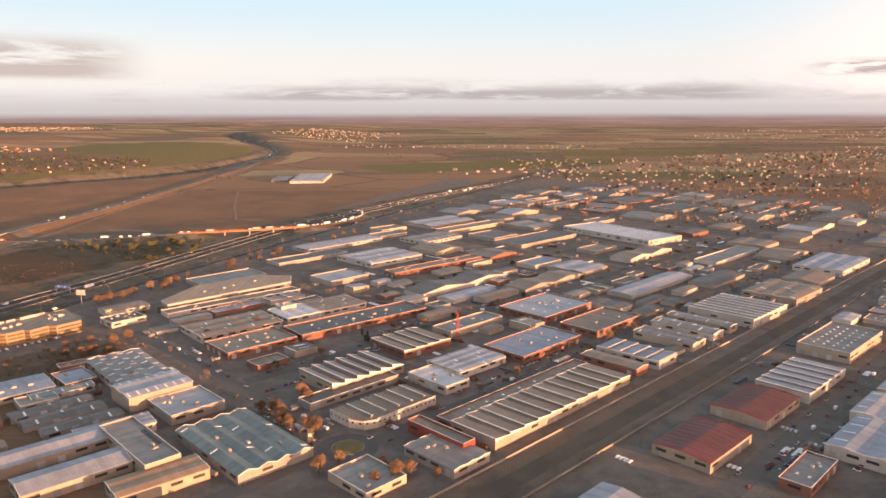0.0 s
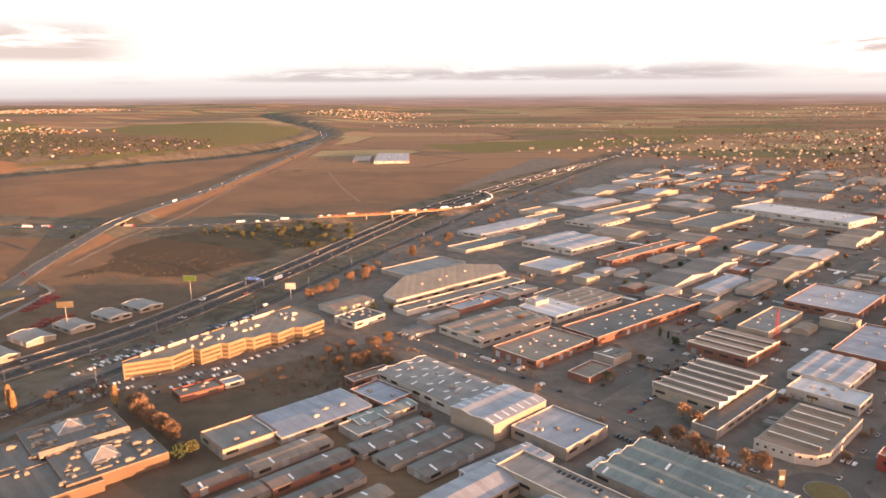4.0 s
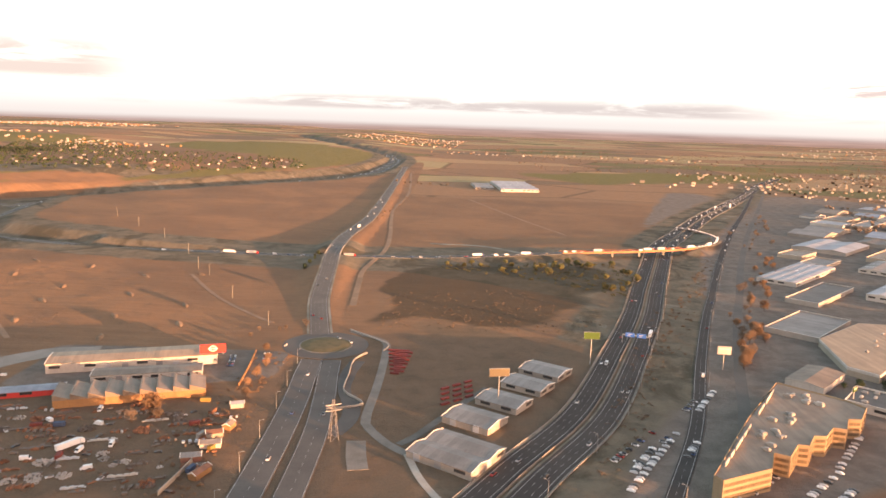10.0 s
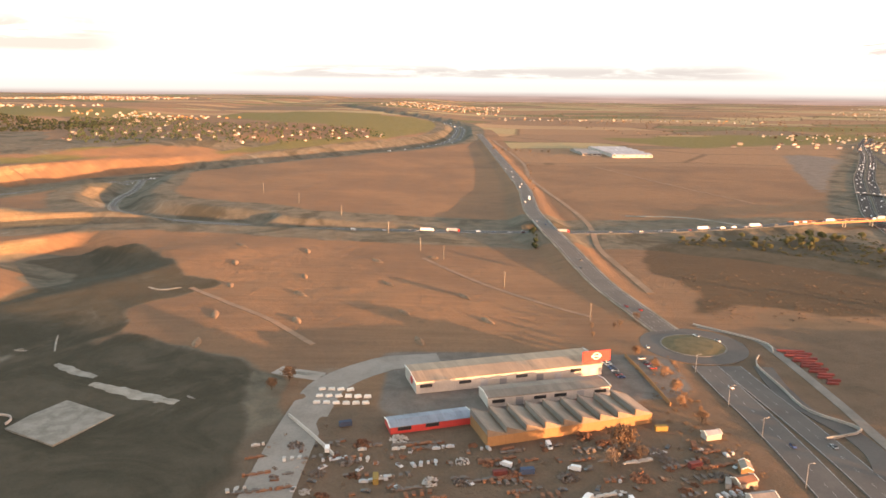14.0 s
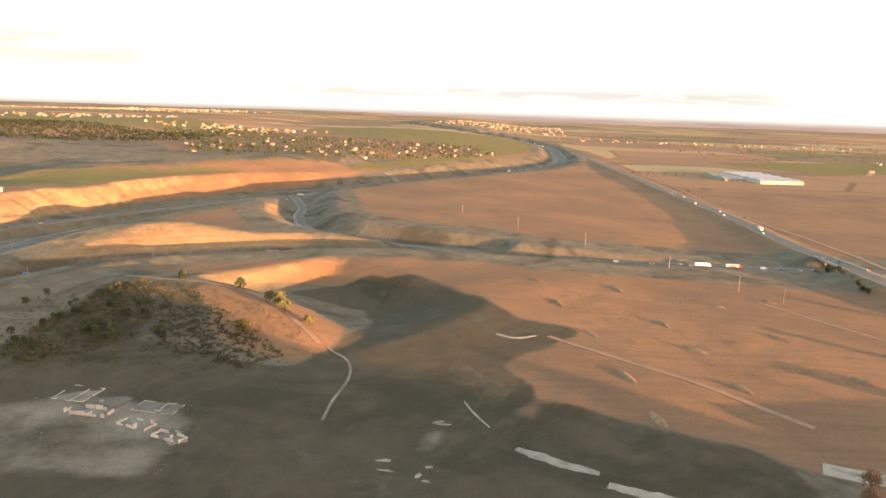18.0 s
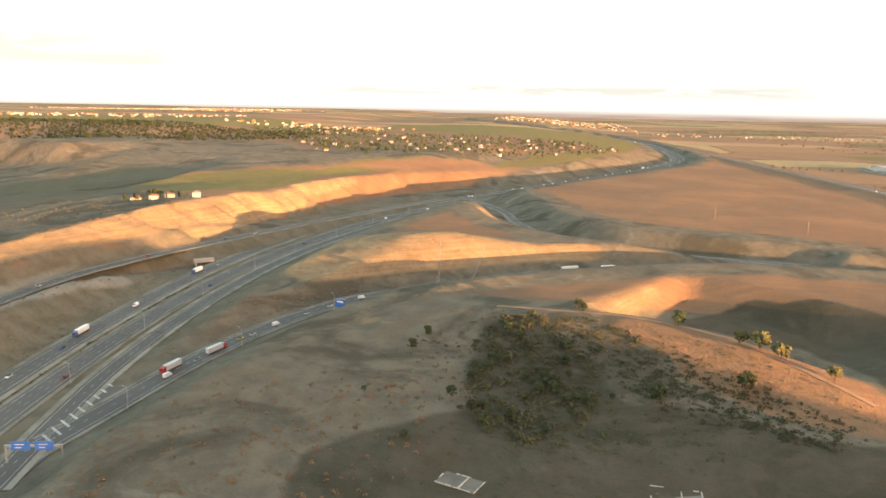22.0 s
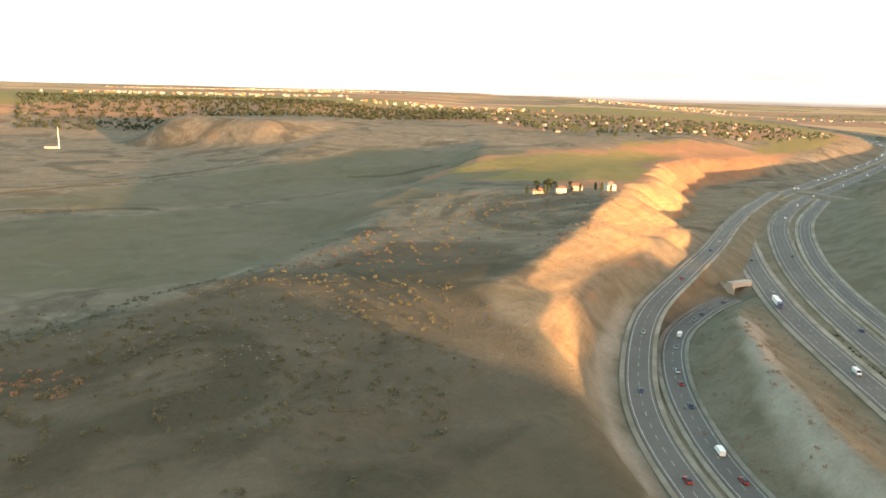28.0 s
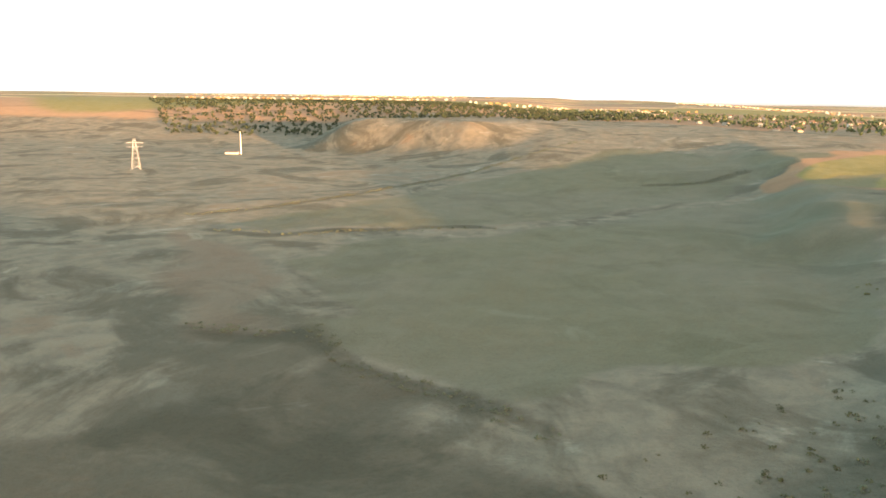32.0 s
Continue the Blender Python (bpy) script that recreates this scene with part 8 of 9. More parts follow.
shack(-749, 641, 20, 9, 6, "cream", "tile", "cream shack with a tiled roof among scrap")
shack(-747, 628, 12, 11, 6, "white", "grey", "white shack with a grey sheet roof")
shack(-742, 596, 70, 12, 5, "ochre", "tile", "ochre shack with a tiled roof by the avenue")
shack(-748, 683, 15, 8, 5, "white", "pale", "white hut with a pale roof")
shack(-744, 652, 80, 7, 5, "ochre", "brown", "ochre hut with a brown roof")
shack(-752, 612, 15, 10, 6, "brick", "grey", "brick shack with a grey roof")
# white wrapped bales beside the depot
for i in range(16):
    x, y = -944 + (i % 6) * 5.2, 716 + (i // 6) * 8.5
    b = empty("wrapped_bale", pose(x, y, land(x, y), 0, 0, crng.uniform(0, 30)), "white wrapped bale beside the depot", "bale", "wrapped bales")
    bm = boxes((-2.0, 2.0, -1.1, 1.1, 0, 1.3, 0.8))
    part("wrapping", bm, M_TRIM, b)


# ---- walls, tracks and pads ----
def low_wall(name, pts, h, mat, label, w=0.3):
    line = smooth_line([(x, y, 0) for x, y in pts], 6)
    for p in line:
        p[2] = land(p[0], p[1]) + h
    return tagged(ribbon(name, line, -w, w, mat, None, 0, h + 0.6), label, "wall", kind="structure")


low_wall("retaining_wall", [(-679, 793), (-687, 777), (-687, 745), (-686, 714), (-671, 692), (-693, 683)], 1.6, M_CONC, "pale concrete retaining wall by the roundabout")
low_wall("retaining_wall_2", [(-700, 855), (-680, 835), (-664, 815), (-667, 800)], 1.2, M_CONC, "pale concrete wall by the roundabout")
low_wall("yard_wall", [(-764, 790), (-760, 755), (-757, 718)], 2.2, WALL["ochre"], "ochre rendered yard wall")
low_wall("yard_wall_2", [(-755, 575), (-752, 596), (-750, 615)], 2.4, WALL["cream"], "cream rendered yard wall")
low_wall("yard_wall_3", [(-955, 700), (-940, 680), (-926, 660)], 2.0, WALL["white"], "white yard wall beside the dirt road")


M_SAND = material("pale_sandy_fill", (0.32, 0.21, 0.135), (0.235, 0.155, 0.10), rough=0.95, big=0.05, fine=0.7)


def track(name, pts, half, mat, label):
    line = smooth_line([(x, y, 0) for x, y in pts], 7)
    for p in line:
        p[2] = land(p[0], p[1]) + 0.22
    return tagged(ribbon(name, line, -half, half, mat, None, 0, 0.7), label, "track", kind="structure")


M_DIRT = material("beaten_dirt_track", (0.27, 0.175, 0.115), (0.21, 0.14, 0.095), rough=0.95, big=0.08, fine=0.9)
M_LANE = material("worn_lane_concrete", (0.215, 0.195, 0.172), (0.15, 0.136, 0.118), rough=0.93, big=0.06, fine=0.8, vary=0.3)
track("lane_1", [(-698, 851), (-669, 826), (-665, 794), (-665, 727), (-667, 673), (-664, 658), (-652, 638), (-640, 626)], 3.0, M_LANE, "worn grey lane through the yard")
track("lay_by", [(-684, 775), (-688, 742), (-684, 712), (-678, 690), (-677, 668), (-684, 646)], 5.5, M_STREET, "worn asphalt lay-by beside the avenue")
track("lane_3", [(-645, 637), (-636, 648), (-627, 664), (-607, 700), (-590, 728)], 2.6, M_LANE, "worn grey lane beside the sheds")
track("lane_2", [(-640, 626), (-628, 590), (-600, 545)], 2.0, M_CONC, "narrow pale path")
track("pad_1", [(-669, 640), (-667, 622), (-664, 606)], 5.5, M_LANE, "worn concrete pad beside the path")
M_APRON = material("worn_concrete_apron", (0.32, 0.285, 0.25), (0.25, 0.225, 0.195), rough=0.93, big=0.05, fine=0.8)
track("dirt_road", [(-952, 480), (-949, 600), (-948, 668), (-946, 706), (-940, 742), (-914, 771), (-880, 780)], 11.0, M_APRON, "wide pale concrete road beside the depot")
track("yard_stub", [(-948, 752), (-962, 757), (-976, 763)], 6.0, M_APRON, "short pale concrete spur beside the depot")
track("field_track_1", [(-1082, 918), (-1040, 880), (-1000, 845), (-962, 802)], 2.2, M_DIRT, "dirt track across the bare field")
track("field_track_2", [(-900, 1040), (-850, 960), (-800, 900), (-770, 870)], 2.0, M_DIRT, "dirt track across the bare field")
track("field_track_3", [(-708, 935), (-714, 1040), (-716, 1110), (-702, 1240), (-704, 1370), (-716, 1560), (-722, 1740), (-708, 2060), (-733, 2750)], 3.2, M_SAND, "dirt track beside the country road")
track("field_track_4", [(-640, 1310), (-560, 1300), (-500, 1240)], 4.0, M_VERGE, "pale levelled ground by the link road")
track("field_track_5", [(-560, 1950), (-480, 1640), (-418, 1434)], 2.5, M_DIRT, "dirt track in the far field")
track("foot_path", [(-1204, 789), (-1203, 813), (-1200, 837), (-1204, 862), (-1222, 885)], 0.8, M_VERGE, "pale foot path at the end of the knoll")
track("ridge_track", [(-1400, 990), (-1330, 972), (-1285, 948), (-1255, 918), (-1228, 888)], 1.6, M_DIRT, "foot track along the crest of the knoll")


# earth heaps in the field
M_EARTH = material("dug_earth", (0.27, 0.175, 0.11), (0.19, 0.125, 0.08), rough=0.95, big=0.3, fine=1.5)
for i, (x, y) in enumerate([(-942, 1019), (-1013, 1046), (-1079, 1054), (-1068, 992), (-998, 955), (-925, 940), (-991, 905), (-1053, 927), (-1043, 857), (-982, 846), (-907, 865), (-862, 913), (-847, 855), (-894, 812), (-1038, 804), (-890, 1043)]):
    rng2 = random.Random(i)
    bm = bmesh.new()
    a, L = rng2.uniform(1.7, 2.4), rng2.uniform(7, 11)
    rings = []
    for j in range(7):
        f = j / 6
        w, hh = 3.2 * math.sin(math.pi * (0.08 + 0.84 * f)), 1.9 * math.sin(math.pi * (0.08 + 0.84 * f)) * rng2.uniform(0.7, 1.2)
        rings.append([bm.verts.new((-L + 2 * L * f, y0 * w + rng2.gauss(0, 0.2), z0 * hh - 0.3)) for y0, z0 in ((-1, 0), (-0.55, 0.75), (0, 1.05), (0.5, 0.7), (1, 0))])
    for p, q in zip(rings, rings[1:]):
        for k in range(4):
            bm.faces.new((p[k], p[k + 1], q[k + 1], q[k]))
    root = part("soil_mound", bm, M_EARTH)
    root.matrix_basis = pose(x, y, land(x, y) + 0.1, 0, 0, math.degrees(a))
    tagged(root, "long heap of dug earth on the bare field", "soil mound", "soil mounds")

def broken_slab(s, t, rng2):
    """A ragged slab, thick and half sunk."""
    h = rng2.uniform(0.1, 0.35)
    return prism_on([(math.cos(6.283 * i / 9) * s * rng2.uniform(0.6, 1.15), math.sin(6.283 * i / 9) * t * rng2.uniform(0.6, 1.2)) for i in range(9)], -0.8, h)


# broken concrete slabs on the waste ground
for i in range(30):
    rng2 = random.Random(100 + i)
    x, y = rng2.choice(((-1318, 790), (-1290, 780), (-1262, 762), (-1440, 785), (-1400, 775), (-1092, 756), (-1055, 735), (-1035, 722), (-1148, 780), (-1160, 745)))
    x, y = x + rng2.gauss(0, 9), y + rng2.gauss(0, 5)
    s, t = rng2.uniform(1.2, 4.5), rng2.uniform(0.8, 2.2)
    root = part("concrete_slab", broken_slab(s, t, rng2), M_OLDCONC)
    root.matrix_basis = pose(x, y, land(x, y), rng2.uniform(-8, 8), rng2.uniform(-8, 8), rng2.uniform(-35, 5))
    tagged(root, "broken pale concrete slab on waste ground", "slab", "broken slabs")
def foundation(x, y, ang, L, Wd, h, label):
    """The broken walls of a demolished building round its floor slab."""
    rng2 = random.Random(int(-x + y))
    root = empty("ruined_foundation", pose(x, y, land(x, y), 0, 0, ang), label, "ruin", "ruins")
    part("floor_slab", boxes((-L / 2, L / 2, -Wd / 2, Wd / 2, -0.8, 0.12)), M_FLOORSLAB, root)
    for q0, q1, vert in ((-Wd / 2, L, 0), (Wd / 2, L, 0), (-L / 2, Wd, 1), (L / 2, Wd, 1), (L * 0.1, Wd, 1)):
        at = -q1 / 2
        while at < q1 / 2 - 1:
            w = min(rng2.uniform(1.5, 5), q1 / 2 - at)
            if rng2.random() < 0.72:
                hh = h * rng2.uniform(0.35, 1.0)
                part("wall_stub", boxes((q0 - 0.2, q0 + 0.2, at, at + w, 0.12, hh) if vert else (at, at + w, q0 - 0.2, q0 + 0.2, 0.12, hh)), WALL["white"], root)
            at += w + rng2.uniform(0, 0.8)
    return root


foundation(-1319, 786, -8, 22, 8, 2.6, "broken white walls of a demolished building")
foundation(-1290, 775, -20, 17, 8, 2.2, "broken white walls of a demolished building")
foundation(-1269, 763, -20, 16, 6, 1.8, "broken white walls of a demolished building")
foundation(-1335, 805, -8, 18, 18, 0.6, "cracked pale floor slab of a demolished building")
foundation(-1288, 794, -8, 22, 12, 0.5, "cracked pale floor slab of a demolished building")
foundation(-1382, 783, -14, 26, 8, 0.5, "cracked pale floor slab of a demolished building")
foundation(-1412, 808, -25, 16, 9, 0.6, "cracked pale floor slab of a demolished building")
pit = part("pit_floor", prism_on([(-1322, 815), (-1304, 808), (-1309, 792), (-1324, 797)], -0.4, 0.12), M_DARKSTEEL)
pit.matrix_basis = pose(0, 0, land(-1314, 803))
tagged(pit, "dark flat basin among the ruins", "basin", "ruins")
plate = part("floor_plate", prism_on([(-1077, 717), (-1044, 700), (-1049, 688), (-1058, 668), (-1090, 684), (-1086, 699)], -1.2, 1.0), M_OLDCONC)
plate.matrix_basis = pose(0, 0, land(-1066, 700))
tagged(plate, "large bare concrete floor plate on waste ground", "slab", "ruins")
low_wall("plot_wall", [(-1093, 689), (-1093, 694), (-1097, 698), (-1107, 699), (-1120, 702), (-1121, 692), (-1119, 686)], 1.3, WALL["white"], "low white wall round a waste plot", 0.25)
# pale gravel and concrete left over on the waste ground


def rubble_patch(name, line, half, mat, seed):
    """A ragged patch of rubble that lies on the slope of the ground."""
    rng2 = random.Random(seed)
    pts = smooth_line([(x, y, 0) for x, y in line], 3)
    nn = normals(pts)
    bm = bmesh.new()
    rows = []
    for i, p in enumerate(pts):
        f = i / (len(pts) - 1)
        w = half * (0.35 + 0.75 * math.sin(math.pi * min(max(f, 0.06), 0.94)) ** 0.5)
        a, b = -w * rng2.uniform(0.65, 1.15), w * rng2.uniform(0.65, 1.15)
        rows.append([bm.verts.new((p[0] + nn[i][0] * o, p[1] + nn[i][1] * o, land(p[0] + nn[i][0] * o, p[1] + nn[i][1] * o) + k)) for o, k in ((a, -0.15), (a * 0.5, 0.3), (0, 0.34), (b * 0.5, 0.3), (b, -0.15))])
    for r0, r1 in zip(rows, rows[1:]):
        for j in range(4):
            bm.faces.new((r0[j], r1[j], r1[j + 1], r0[j + 1]))
    bmesh.ops.recalc_face_normals(bm, faces=bm.faces)
    return tagged(part(name, bm, mat), "ragged pale gravel and broken concrete on waste ground", "rubble", kind="structure")


for i, (line, half, mat) in enumerate((([(-1110, 768), (-1094, 757), (-1076, 747)], 4.0, M_OLDCONC), ([(-1074, 738), (-1047, 727), (-1018, 716)], 5.2, M_OLDCONC), ([(-1135, 816), (-1129, 802), (-1122, 788)], 0.8, M_OLDCONC),
                                      ([(-1116, 918), (-1104, 913), (-1090, 918)], 2, M_OLDCONC), 
                                      ([(-972, 764), (-960, 757), (-946, 755)], 3.5, M_OLDCONC))):
    rubble_patch("rubble_patch_%d" % (i + 1), line, half, mat, 60 + i)
# concrete channels down the island bank
for a, b in (((-1450, 1180), (-1446, 1112)), ((-1411, 1192), (-1424, 1120))):
    track("drain_channel", [a, ((a[0] + b[0]) / 2, (a[1] + b[1]) / 2), b], 0.5, M_OLDCONC, "concrete drain channel down the bank")
# hatched gore between the carriageway and the link road
gore = empty("gore_marking", pose(0, 0, 0), "white hatched road marking at the fork", "road marking", kind="structure")
for i in range(9):
    x, y = -1592 - i * 0.6, 842 + i * 7.5
    bar = part("stripe", boxes((-5.5 + i * 0.4, 5.5 - i * 0.4, -0.6, 0.6, 0, 0.04)), M_PAINT, gore)
    bar.matrix_basis = pose(x, y, -9.9, 0, 0, -38)
tagged(ribbon("gore_surface", np.array([(-1590, 800, -10.1), (-1593, 850, -10.1), (-1596, 900, -10.1)]), -9, 9, M_ASPHALT, None, 0, 0.5), "asphalt fork area between two roads", "road", kind="structure")

# culvert mouth of the link road
portal = empty("underpass_portal", pose(-1668, 1190, -15, 0, 0, -57), "concrete underpass portal below the collector road", "underpass", kind="structure")
part("lintel", boxes((-1.5, 3, -9, 9, 5.2, 8.5)), M_CONC, portal)
for s in (-1, 1):
    part("wing_wall", boxes((-9, 3, s * 7 - 0.5, s * 7 + 0.5, -1, 6.2)), M_CONC, portal)


# ---- signs, masts and lamps ----
def billboard(x, y, ang, w, h, leg, mat, label, z=None, bars=2):
    z = land(x, y) if z is None else z
    root = empty("billboard", pose(x, y, z, 0, 0, ang), label, "billboard", "roadside signs")
    part("panel", boxes((-w / 2, w / 2, -0.25, 0.25, leg, leg + h)), mat, root)
    part("panel_frame", boxes((-w / 2 - 0.2, w / 2 + 0.2, 0.25, 0.5, leg - 0.2, leg + h + 0.2)), M_STEEL, root)
    part("post", tube(bmesh.new(), (0, 0.4, -0.5), (0, 0.4, leg + 0.5), 0.45, 0.35, 8), M_STEEL, root)
    for i in range(bars):
        part("text_bar", boxes((-w * 0.36, w * (0.36 - 0.2 * i), -0.3, -0.25, leg + h * (0.6 - 0.35 * i), leg + h * (0.78 - 0.35 * i))), M_TRIM, root, "pale bar of unreadable writing")
    return root


M_GREEN = material("green_sign_face", (0.075, 0.135, 0.03), (0.06, 0.115, 0.03), rough=0.5)
M_BLUE = material("blue_sign_face", (0.05, 0.18, 0.55), (0.05, 0.16, 0.5), rough=0.45)
M_YELLOW = material("yellow_sign_face", (0.155, 0.13, 0.085), (0.125, 0.105, 0.07), rough=0.5)
billboard(-508, 786, 0, 12, 5.2, 20, M_GREEN, "tall green advertising board beside the motorway", bars=0)
billboard(-585, 697, 10, 13, 5, 20, M_YELLOW, "tall dull yellow advertising board beside the sheds", bars=0)
billboard(-408, 782, -5, 10, 6, 12, WALL["white"], "white advertising board on a steel post", bars=1)
billboard(-346, 716, 40, 6, 3.2, 10, M_GREEN, "small green shop sign on a post", bars=1)
billboard(-86, 431, 0, 3.2, 12, 1, M_YELLOW, "tall yellow totem sign at the roundabout", bars=1)
billboard(-1505, 1028, -20, 7, 5.5, 3, M_BLUE, "blue direction sign beside the link road", bars=1)


def gantry(x, y, z, ang, span, label):
    root = empty("sign_gantry", pose(x, y, z, 0, 0, ang), label, "gantry", "sign gantries")
    for s in (-1, 1):
        part("leg", boxes((s * span / 2 - 0.3, s * span / 2 + 0.3, -0.3, 0.3, -0.6, 7.6)), M_STEEL, root)
    part("beam", boxes((-span / 2, span / 2, -0.35, 0.35, 6.8, 7.7)), M_STEEL, root)
    for c in (-0.22, 0.2):
        p = part("sign_panel", boxes((c * span - span * 0.17, c * span + span * 0.17, -0.6, -0.4, 5.6, 9.4)), M_BLUE, root, "blue direction panel")
        part("text_bar", boxes((c * span - span * 0.10, c * span + span * 0.06, -0.64, -0.6, 7.9, 8.25)), M_TRIM, p), part("text_bar", boxes((c * span - span * 0.10, c * span + span * 0.02, -0.64, -0.6, 6.6, 6.95)), M_TRIM, p)
    return root


gantry(-459, 840, 0, -18, 22, "blue motorway sign gantry over one carriageway")
gantry(-1584, 822, -10, 8, 22, "blue motorway sign gantry over the link road")


def lamp_proto(h=11.0):
    root = empty("street_lamp", pose(0, 0, 0), "slender grey street lamp with a curved arm", "street lamp", "street lamps")
    part("pole", tube(bmesh.new(), (0, 0, -0.5), (0, 0, h), 0.16, 0.09, 6), M_STEEL, root)
    arm = part("arm", tube(bmesh.new(), (0, 0, h - 0.1), (1.9, 0, h + 0.5), 0.07, 0.05, 5), M_STEEL, root)
    part("lantern", boxes((1.7, 2.7, -0.2, 0.2, h + 0.38, h + 0.6, 0.8)), M_UNIT, arm)
    return root


LAMP = lamp_proto()


def lamps(line, off, every, face, stop=0.6):
    nn = normals(line)
    run = np.concatenate([[0], np.cumsum(np.hypot(*np.diff(line[:, :2], axis=0).T))])
    at = 20.0
    while at < run[-1] * stop:
        i = min(int(np.searchsorted(run, at)), len(line) - 1)
        x, y = line[i][0] + nn[i][0] * off, line[i][1] + nn[i][1] * off
        park(LAMP, x, y, land(x, y), math.degrees(math.atan2(nn[i][1], nn[i][0])) + face)
        at += every


lamps(L_MOTOR_N, 10.5, 60, 180, 0.45)
lamps(L_FRONT, 6.0, 90, 180, 0.35)
lamps(L_LOCAL_A, -9.3, 40, 0, 1.0)
lamps(L_MAIN_E, 9.6, 90, 180, 0.25)
lamps(L_QUEUE, 9.0, 90, 180, 0.3)


def wood_pole(x, y, h=13):
    root = empty("power_pole", pose(x, y, land(x, y), 0, 0, 20), "pale concrete power pole with a short crossarm", "power pole", "power poles")
    part("post", tube(bmesh.new(), (0, 0, -0.5), (0, 0, h), 0.32, 0.18, 6), M_OLDCONC, root)
    part("crossarm", boxes((-1.3, 1.3, -0.12, 0.12, h - 1.0, h - 0.75)), M_DARKSTEEL, root)
    for i in (-1.1, 0.0, 1.1):
        part("insulator", tube(bmesh.new(), (i, 0, h - 0.75), (i, 0, h - 0.3), 0.1, 0.07, 6), M_DARKSTEEL, root)


for x, y in ((-1010, 1249), (-943, 1153), (-904, 1074), (-772, 862), (-828, 948), (-880, 1040), (-1080, 1330), (-1150, 1415)):
    wood_pole(x, y)


def lattice(x, y, h, w, label, arms=True, mat=None, name="pylon"):
    root = empty(name, pose(x, y, land(x, y), 0, 0, 25), label, name.replace("_", " "))
    bm = bmesh.new()
    k = 7
    for i in range(k):
        z0, z1 = h * i / k, h * (i + 1) / k
        w0, w1 = w * (1 - 0.8 * i / k), w * (1 - 0.8 * (i + 1) / k)
        for sx, sy in ((-1, -1), (1, -1), (1, 1), (-1, 1)):
            tube(bm, (sx * w0, sy * w0, z0 - (0.5 if i == 0 else 0)), (sx * w1, sy * w1, z1), 0.14, 0.14, 4)
            nx2, ny2 = (-sy, sx)
            tube(bm, (sx * w0, sy * w0, z0), (nx2 * w1, ny2 * w1, z1), 0.09, 0.09, 3)
    part("lattice", bm, mat or M_STEEL, root)
    if arms:
        for z in (0.72, 0.86):
            part("crossarm", boxes((-w * 1.9, w * 1.9, -0.15, 0.15, h * z, h * z + 0.4)), M_STEEL, root)
    return root


lattice(-682, 641, 24, 2.4, "grey lattice power pylon beside the avenue", mat=M_RAIL)
lattice(14, 660, 26, 1.4, "slim red and white lattice mast in the estate", False, WALL["red"], "radio_mast")
lattice(-2624, 1626, 38, 5.0, "grey lattice power pylon in the valley")
chim = empty("tall_mast", pose(-2606, 1870, land(-2606, 1870)), "tall slim white mast beside a low white building", "mast")
part("shaft", tube(bmesh.new(), (0, 0, -0.5), (0, 0, 36), 0.8, 0.5, 10), M_TRIM, chim)
part("collar", tube(bmesh.new(), (0, 0, 32), (0, 0, 33), 1.0, 1.0, 10), WALL["red"], chim)
hall(-2622, 1872, 10, 20, 9, 3.6, "gable", 1, "tile", "white", "low white building beside the tall mast", name="pump_house", doors=False, group="far halls")

# small restaurant with a red sign, and the business park with glass pyramids
hall(-424, 560, 40, 30, 16, 4.2, "flat", 1, "brown", "brick", "small restaurant pavilion with a brown roof and red fascia", trim=M_TRIM_RED, units=3, name="pavilion", group="park buildings")
hall(-405, 574, 40, 14, 10, 3.6, "flat", 1, "blue", "white", "low annexe with a pale blue roof", name="pavilion", group="park buildings")
M_BROWNWALL = material("brown_block_wall", (0.19, 0.125, 0.085), (0.15, 0.10, 0.07), rough=0.9, streaks=0.2)
M_UNITD = material("weathered_plant_casing", (0.34, 0.29, 0.23), (0.24, 0.20, 0.165), rough=0.7, vary=0.3)
UNIT_OLD = mesh_of("roof_unit", boxes((-1.6, 1.6, -1.0, 1.0, 0, 1.1), (-1.2, 1.2, -0.7, 0.7, 1.1, 1.5), (1.6, 2.6, -0.3, 0.3, 0.2, 0.8)), M_UNITD)
PARK = empty("business_park", pose(0, 0, 0, 0, 0, 42), "low brown-roofed business park with courts and roof plant", "business building", "park buildings")


def on_park(x, y):
    """From the plan to the building's own axes."""
    a = math.radians(-42)
    return x * math.cos(a) - y * math.sin(a), x * math.sin(a) + y * math.cos(a)


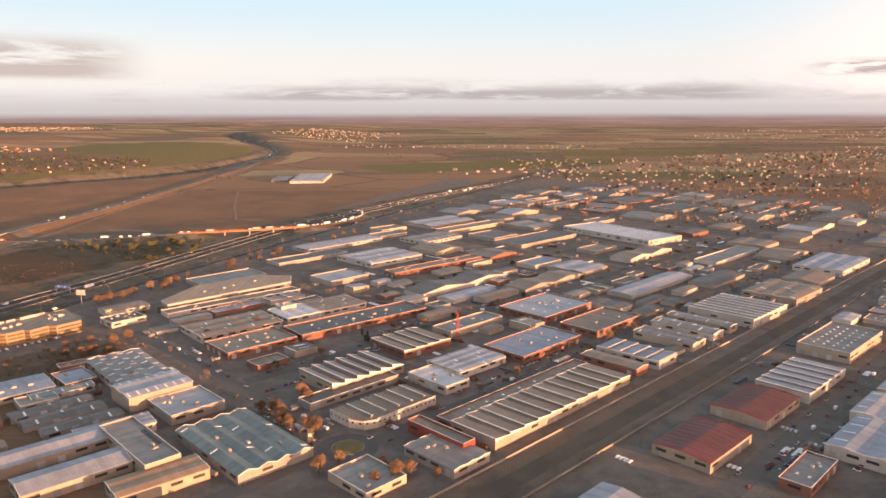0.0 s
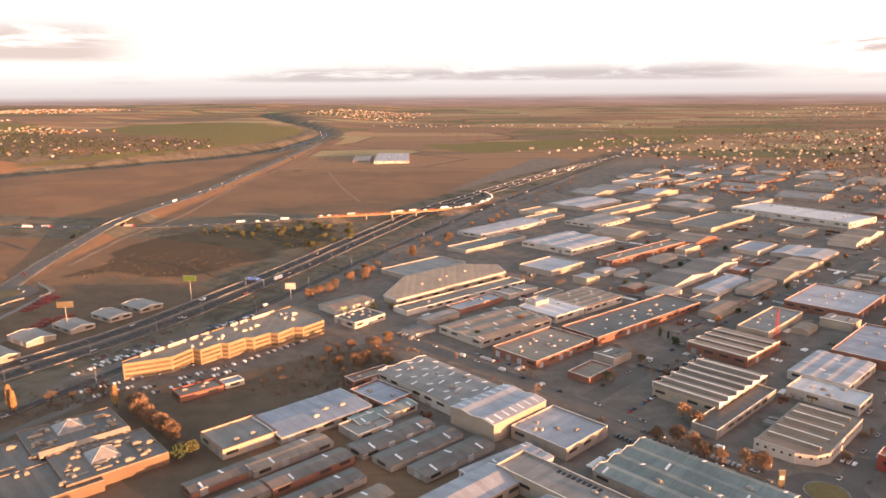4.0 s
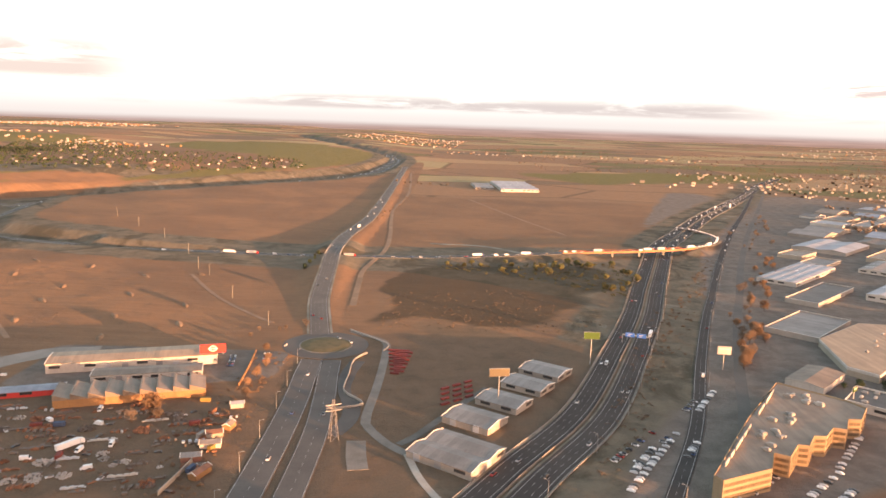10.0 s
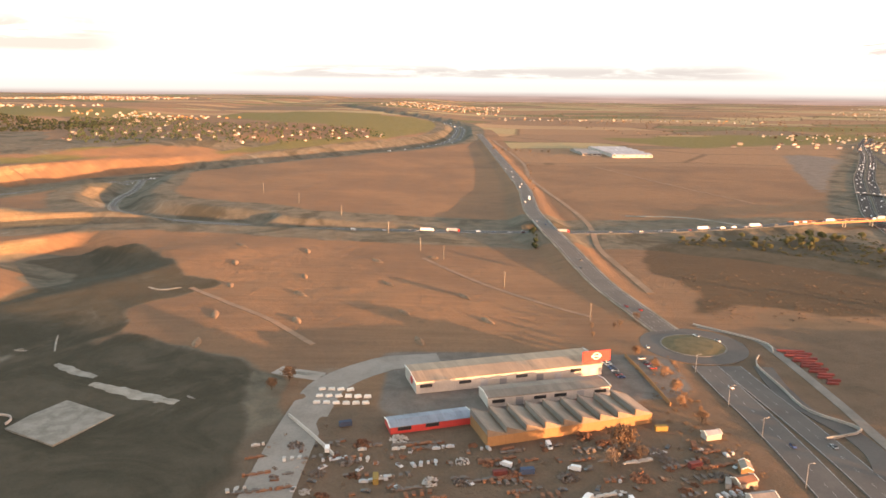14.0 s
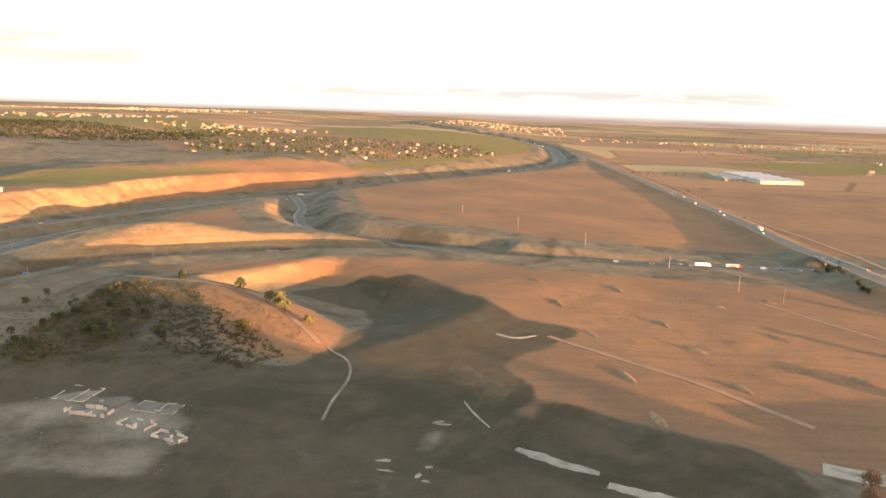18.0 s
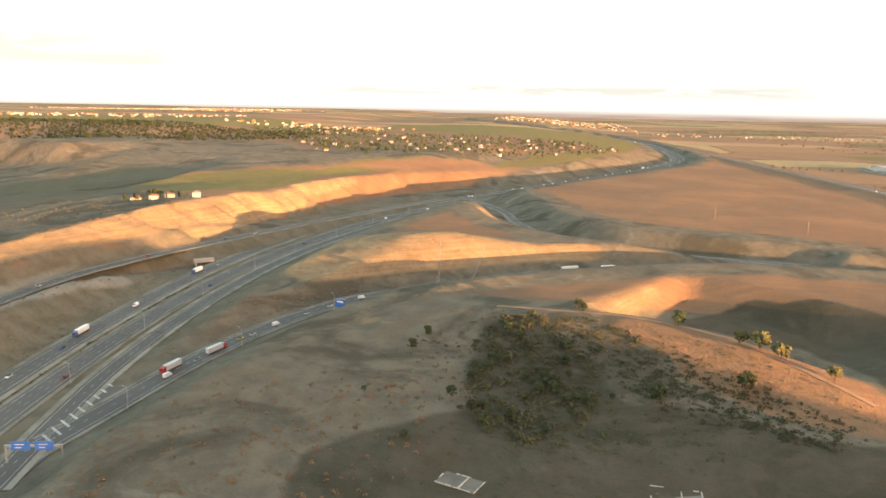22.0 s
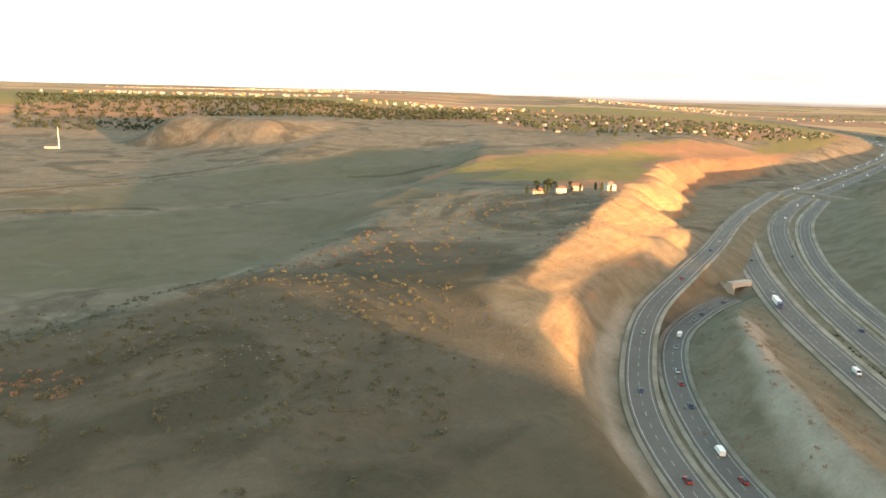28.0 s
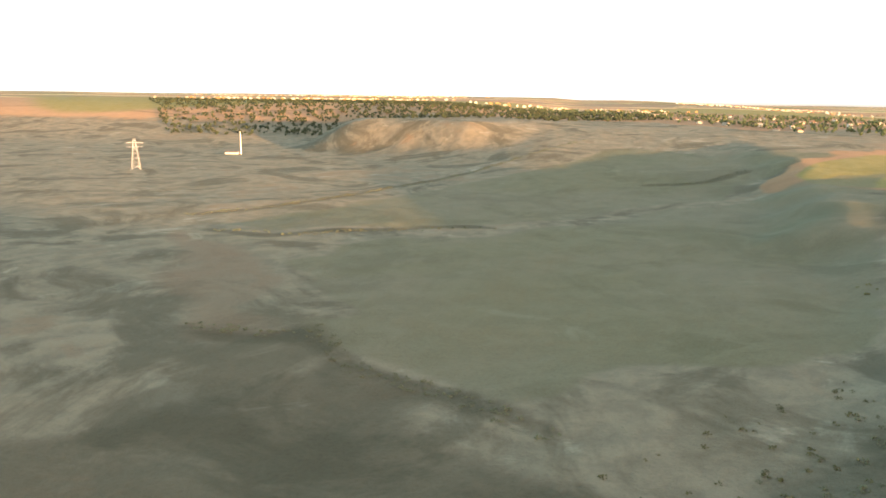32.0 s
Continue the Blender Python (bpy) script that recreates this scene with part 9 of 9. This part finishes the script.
for k, (x, y, L, Wd, h) in enumerate(((-474, 492, 52, 40, 6.0), (-440, 462, 52, 40, 6.4), (-494, 462, 34, 40, 5.0), (-466, 432, 60, 40, 5.5))):
    u, v = on_park(x, y)
    part("wall", boxes((u - L / 2, u + L / 2, v - Wd / 2, v + Wd / 2, -1, h)), M_BROWNWALL, PARK)
    part("roof", boxes((u - L / 2 + 0.4, u + L / 2 - 0.4, v - Wd / 2 + 0.4, v + Wd / 2 - 0.4, h, h + 0.2)), ROOF["dark"], PARK)
    for q in ((u - L / 2, u + L / 2, v - Wd / 2, v - Wd / 2 + 0.35), (u - L / 2, u + L / 2, v + Wd / 2 - 0.35, v + Wd / 2), (u - L / 2, u - L / 2 + 0.35, v - Wd / 2 + 0.35, v + Wd / 2 - 0.35), (u + L / 2 - 0.35, u + L / 2, v - Wd / 2 + 0.35, v + Wd / 2 - 0.35)):
        part("parapet", boxes((*q, h, h + 0.8)), ROOF["brown"], PARK)
    rng2 = random.Random(k)
    for i in range(26 if k < 2 else 10):
        a, r = rng2.uniform(0, 6.283), rng2.uniform(0.62, 0.92)
        share("roof_unit", UNIT_OLD, PARK, pose(u + math.cos(a) * r * L / 2 * 0.98, v + math.sin(a) * r * Wd / 2 * 0.95, h + 0.18, 0, 0, rng2.choice((0, 90))) @ Matrix.Scale(rng2.uniform(0.5, 1.3), 4))
    for i in range(5 if k < 2 else 2):
        w = rng2.uniform(-0.4, 0.4)
        part("duct", boxes((u - 4 + w * L, u + 4 + w * L, v + (i - 2) * 7 - 0.6, v + (i - 2) * 7 + 0.6, h + 0.2, h + 1.3)), M_UNITD, PARK)
# the glazed ridge between the two courts
u, v = on_park(-459, 476)
part("ridge_light", prism(bmesh.new(), [(-2.6, 6.2), (2.6, 6.2), (2.6, 7.6), (0, 9.4), (-2.6, 7.6)], -24, 24, True), WALL["cream"], PARK, "long cream roof lantern").matrix_basis = pose(u, v, 0, 0, 0, 0)
for i in range(13):
    part("lantern_window", boxes((u - 22 + i * 3.6, u - 20 + i * 3.6, v - 2.66, v - 2.6, 6.5, 7.4)), M_GLASS, PARK)
M_PYR = material("pyramid_glazing", (0.26, 0.26, 0.26), (0.19, 0.19, 0.20), rough=0.3, specular=0.6, big=0.3)
for x, y, z in ((-479, 496, 6.2), (-443, 462, 6.6)):
    bm = bmesh.new()
    base = [bm.verts.new((sx * 8, sy * 8, 0)) for sx, sy in ((-1, -1), (1, -1), (1, 1), (-1, 1))]
    mid = [bm.verts.new((sx * 7.6, sy * 7.6, 0.8)) for sx, sy in ((-1, -1), (1, -1), (1, 1), (-1, 1))]
    top = bm.verts.new((0, 0, 5.4))
    for i in range(4):
        j = (i + 1) % 4
        bm.faces.new((base[i], base[j], mid[j], mid[i])), bm.faces.new((mid[i], mid[j], top))
    bm.faces.new(base[::-1])
    p = empty("pyramid_skylight", pose(x, y, z - 0.02, 0, 0, 42), "pale glass pyramid skylight on the brown roof", "skylight", "pyramid skylights")
    part("glazing", bm, M_PYR, p)
    for i in range(4):
        part("rib", tube(bmesh.new(), (7.6 * (1, -1, -1, 1)[i], 7.6 * (1, 1, -1, -1)[i], 0.8), (0, 0, 5.4), 0.2, 0.14, 4), M_TRIM, p)


# ---- from plan units to metres ----
for ob in list(scene.objects):
    if ob.parent is None and ob.type in ("MESH", "EMPTY"):
        ob.matrix_basis = Matrix.Scale(SITE, 4) @ ob.matrix_basis
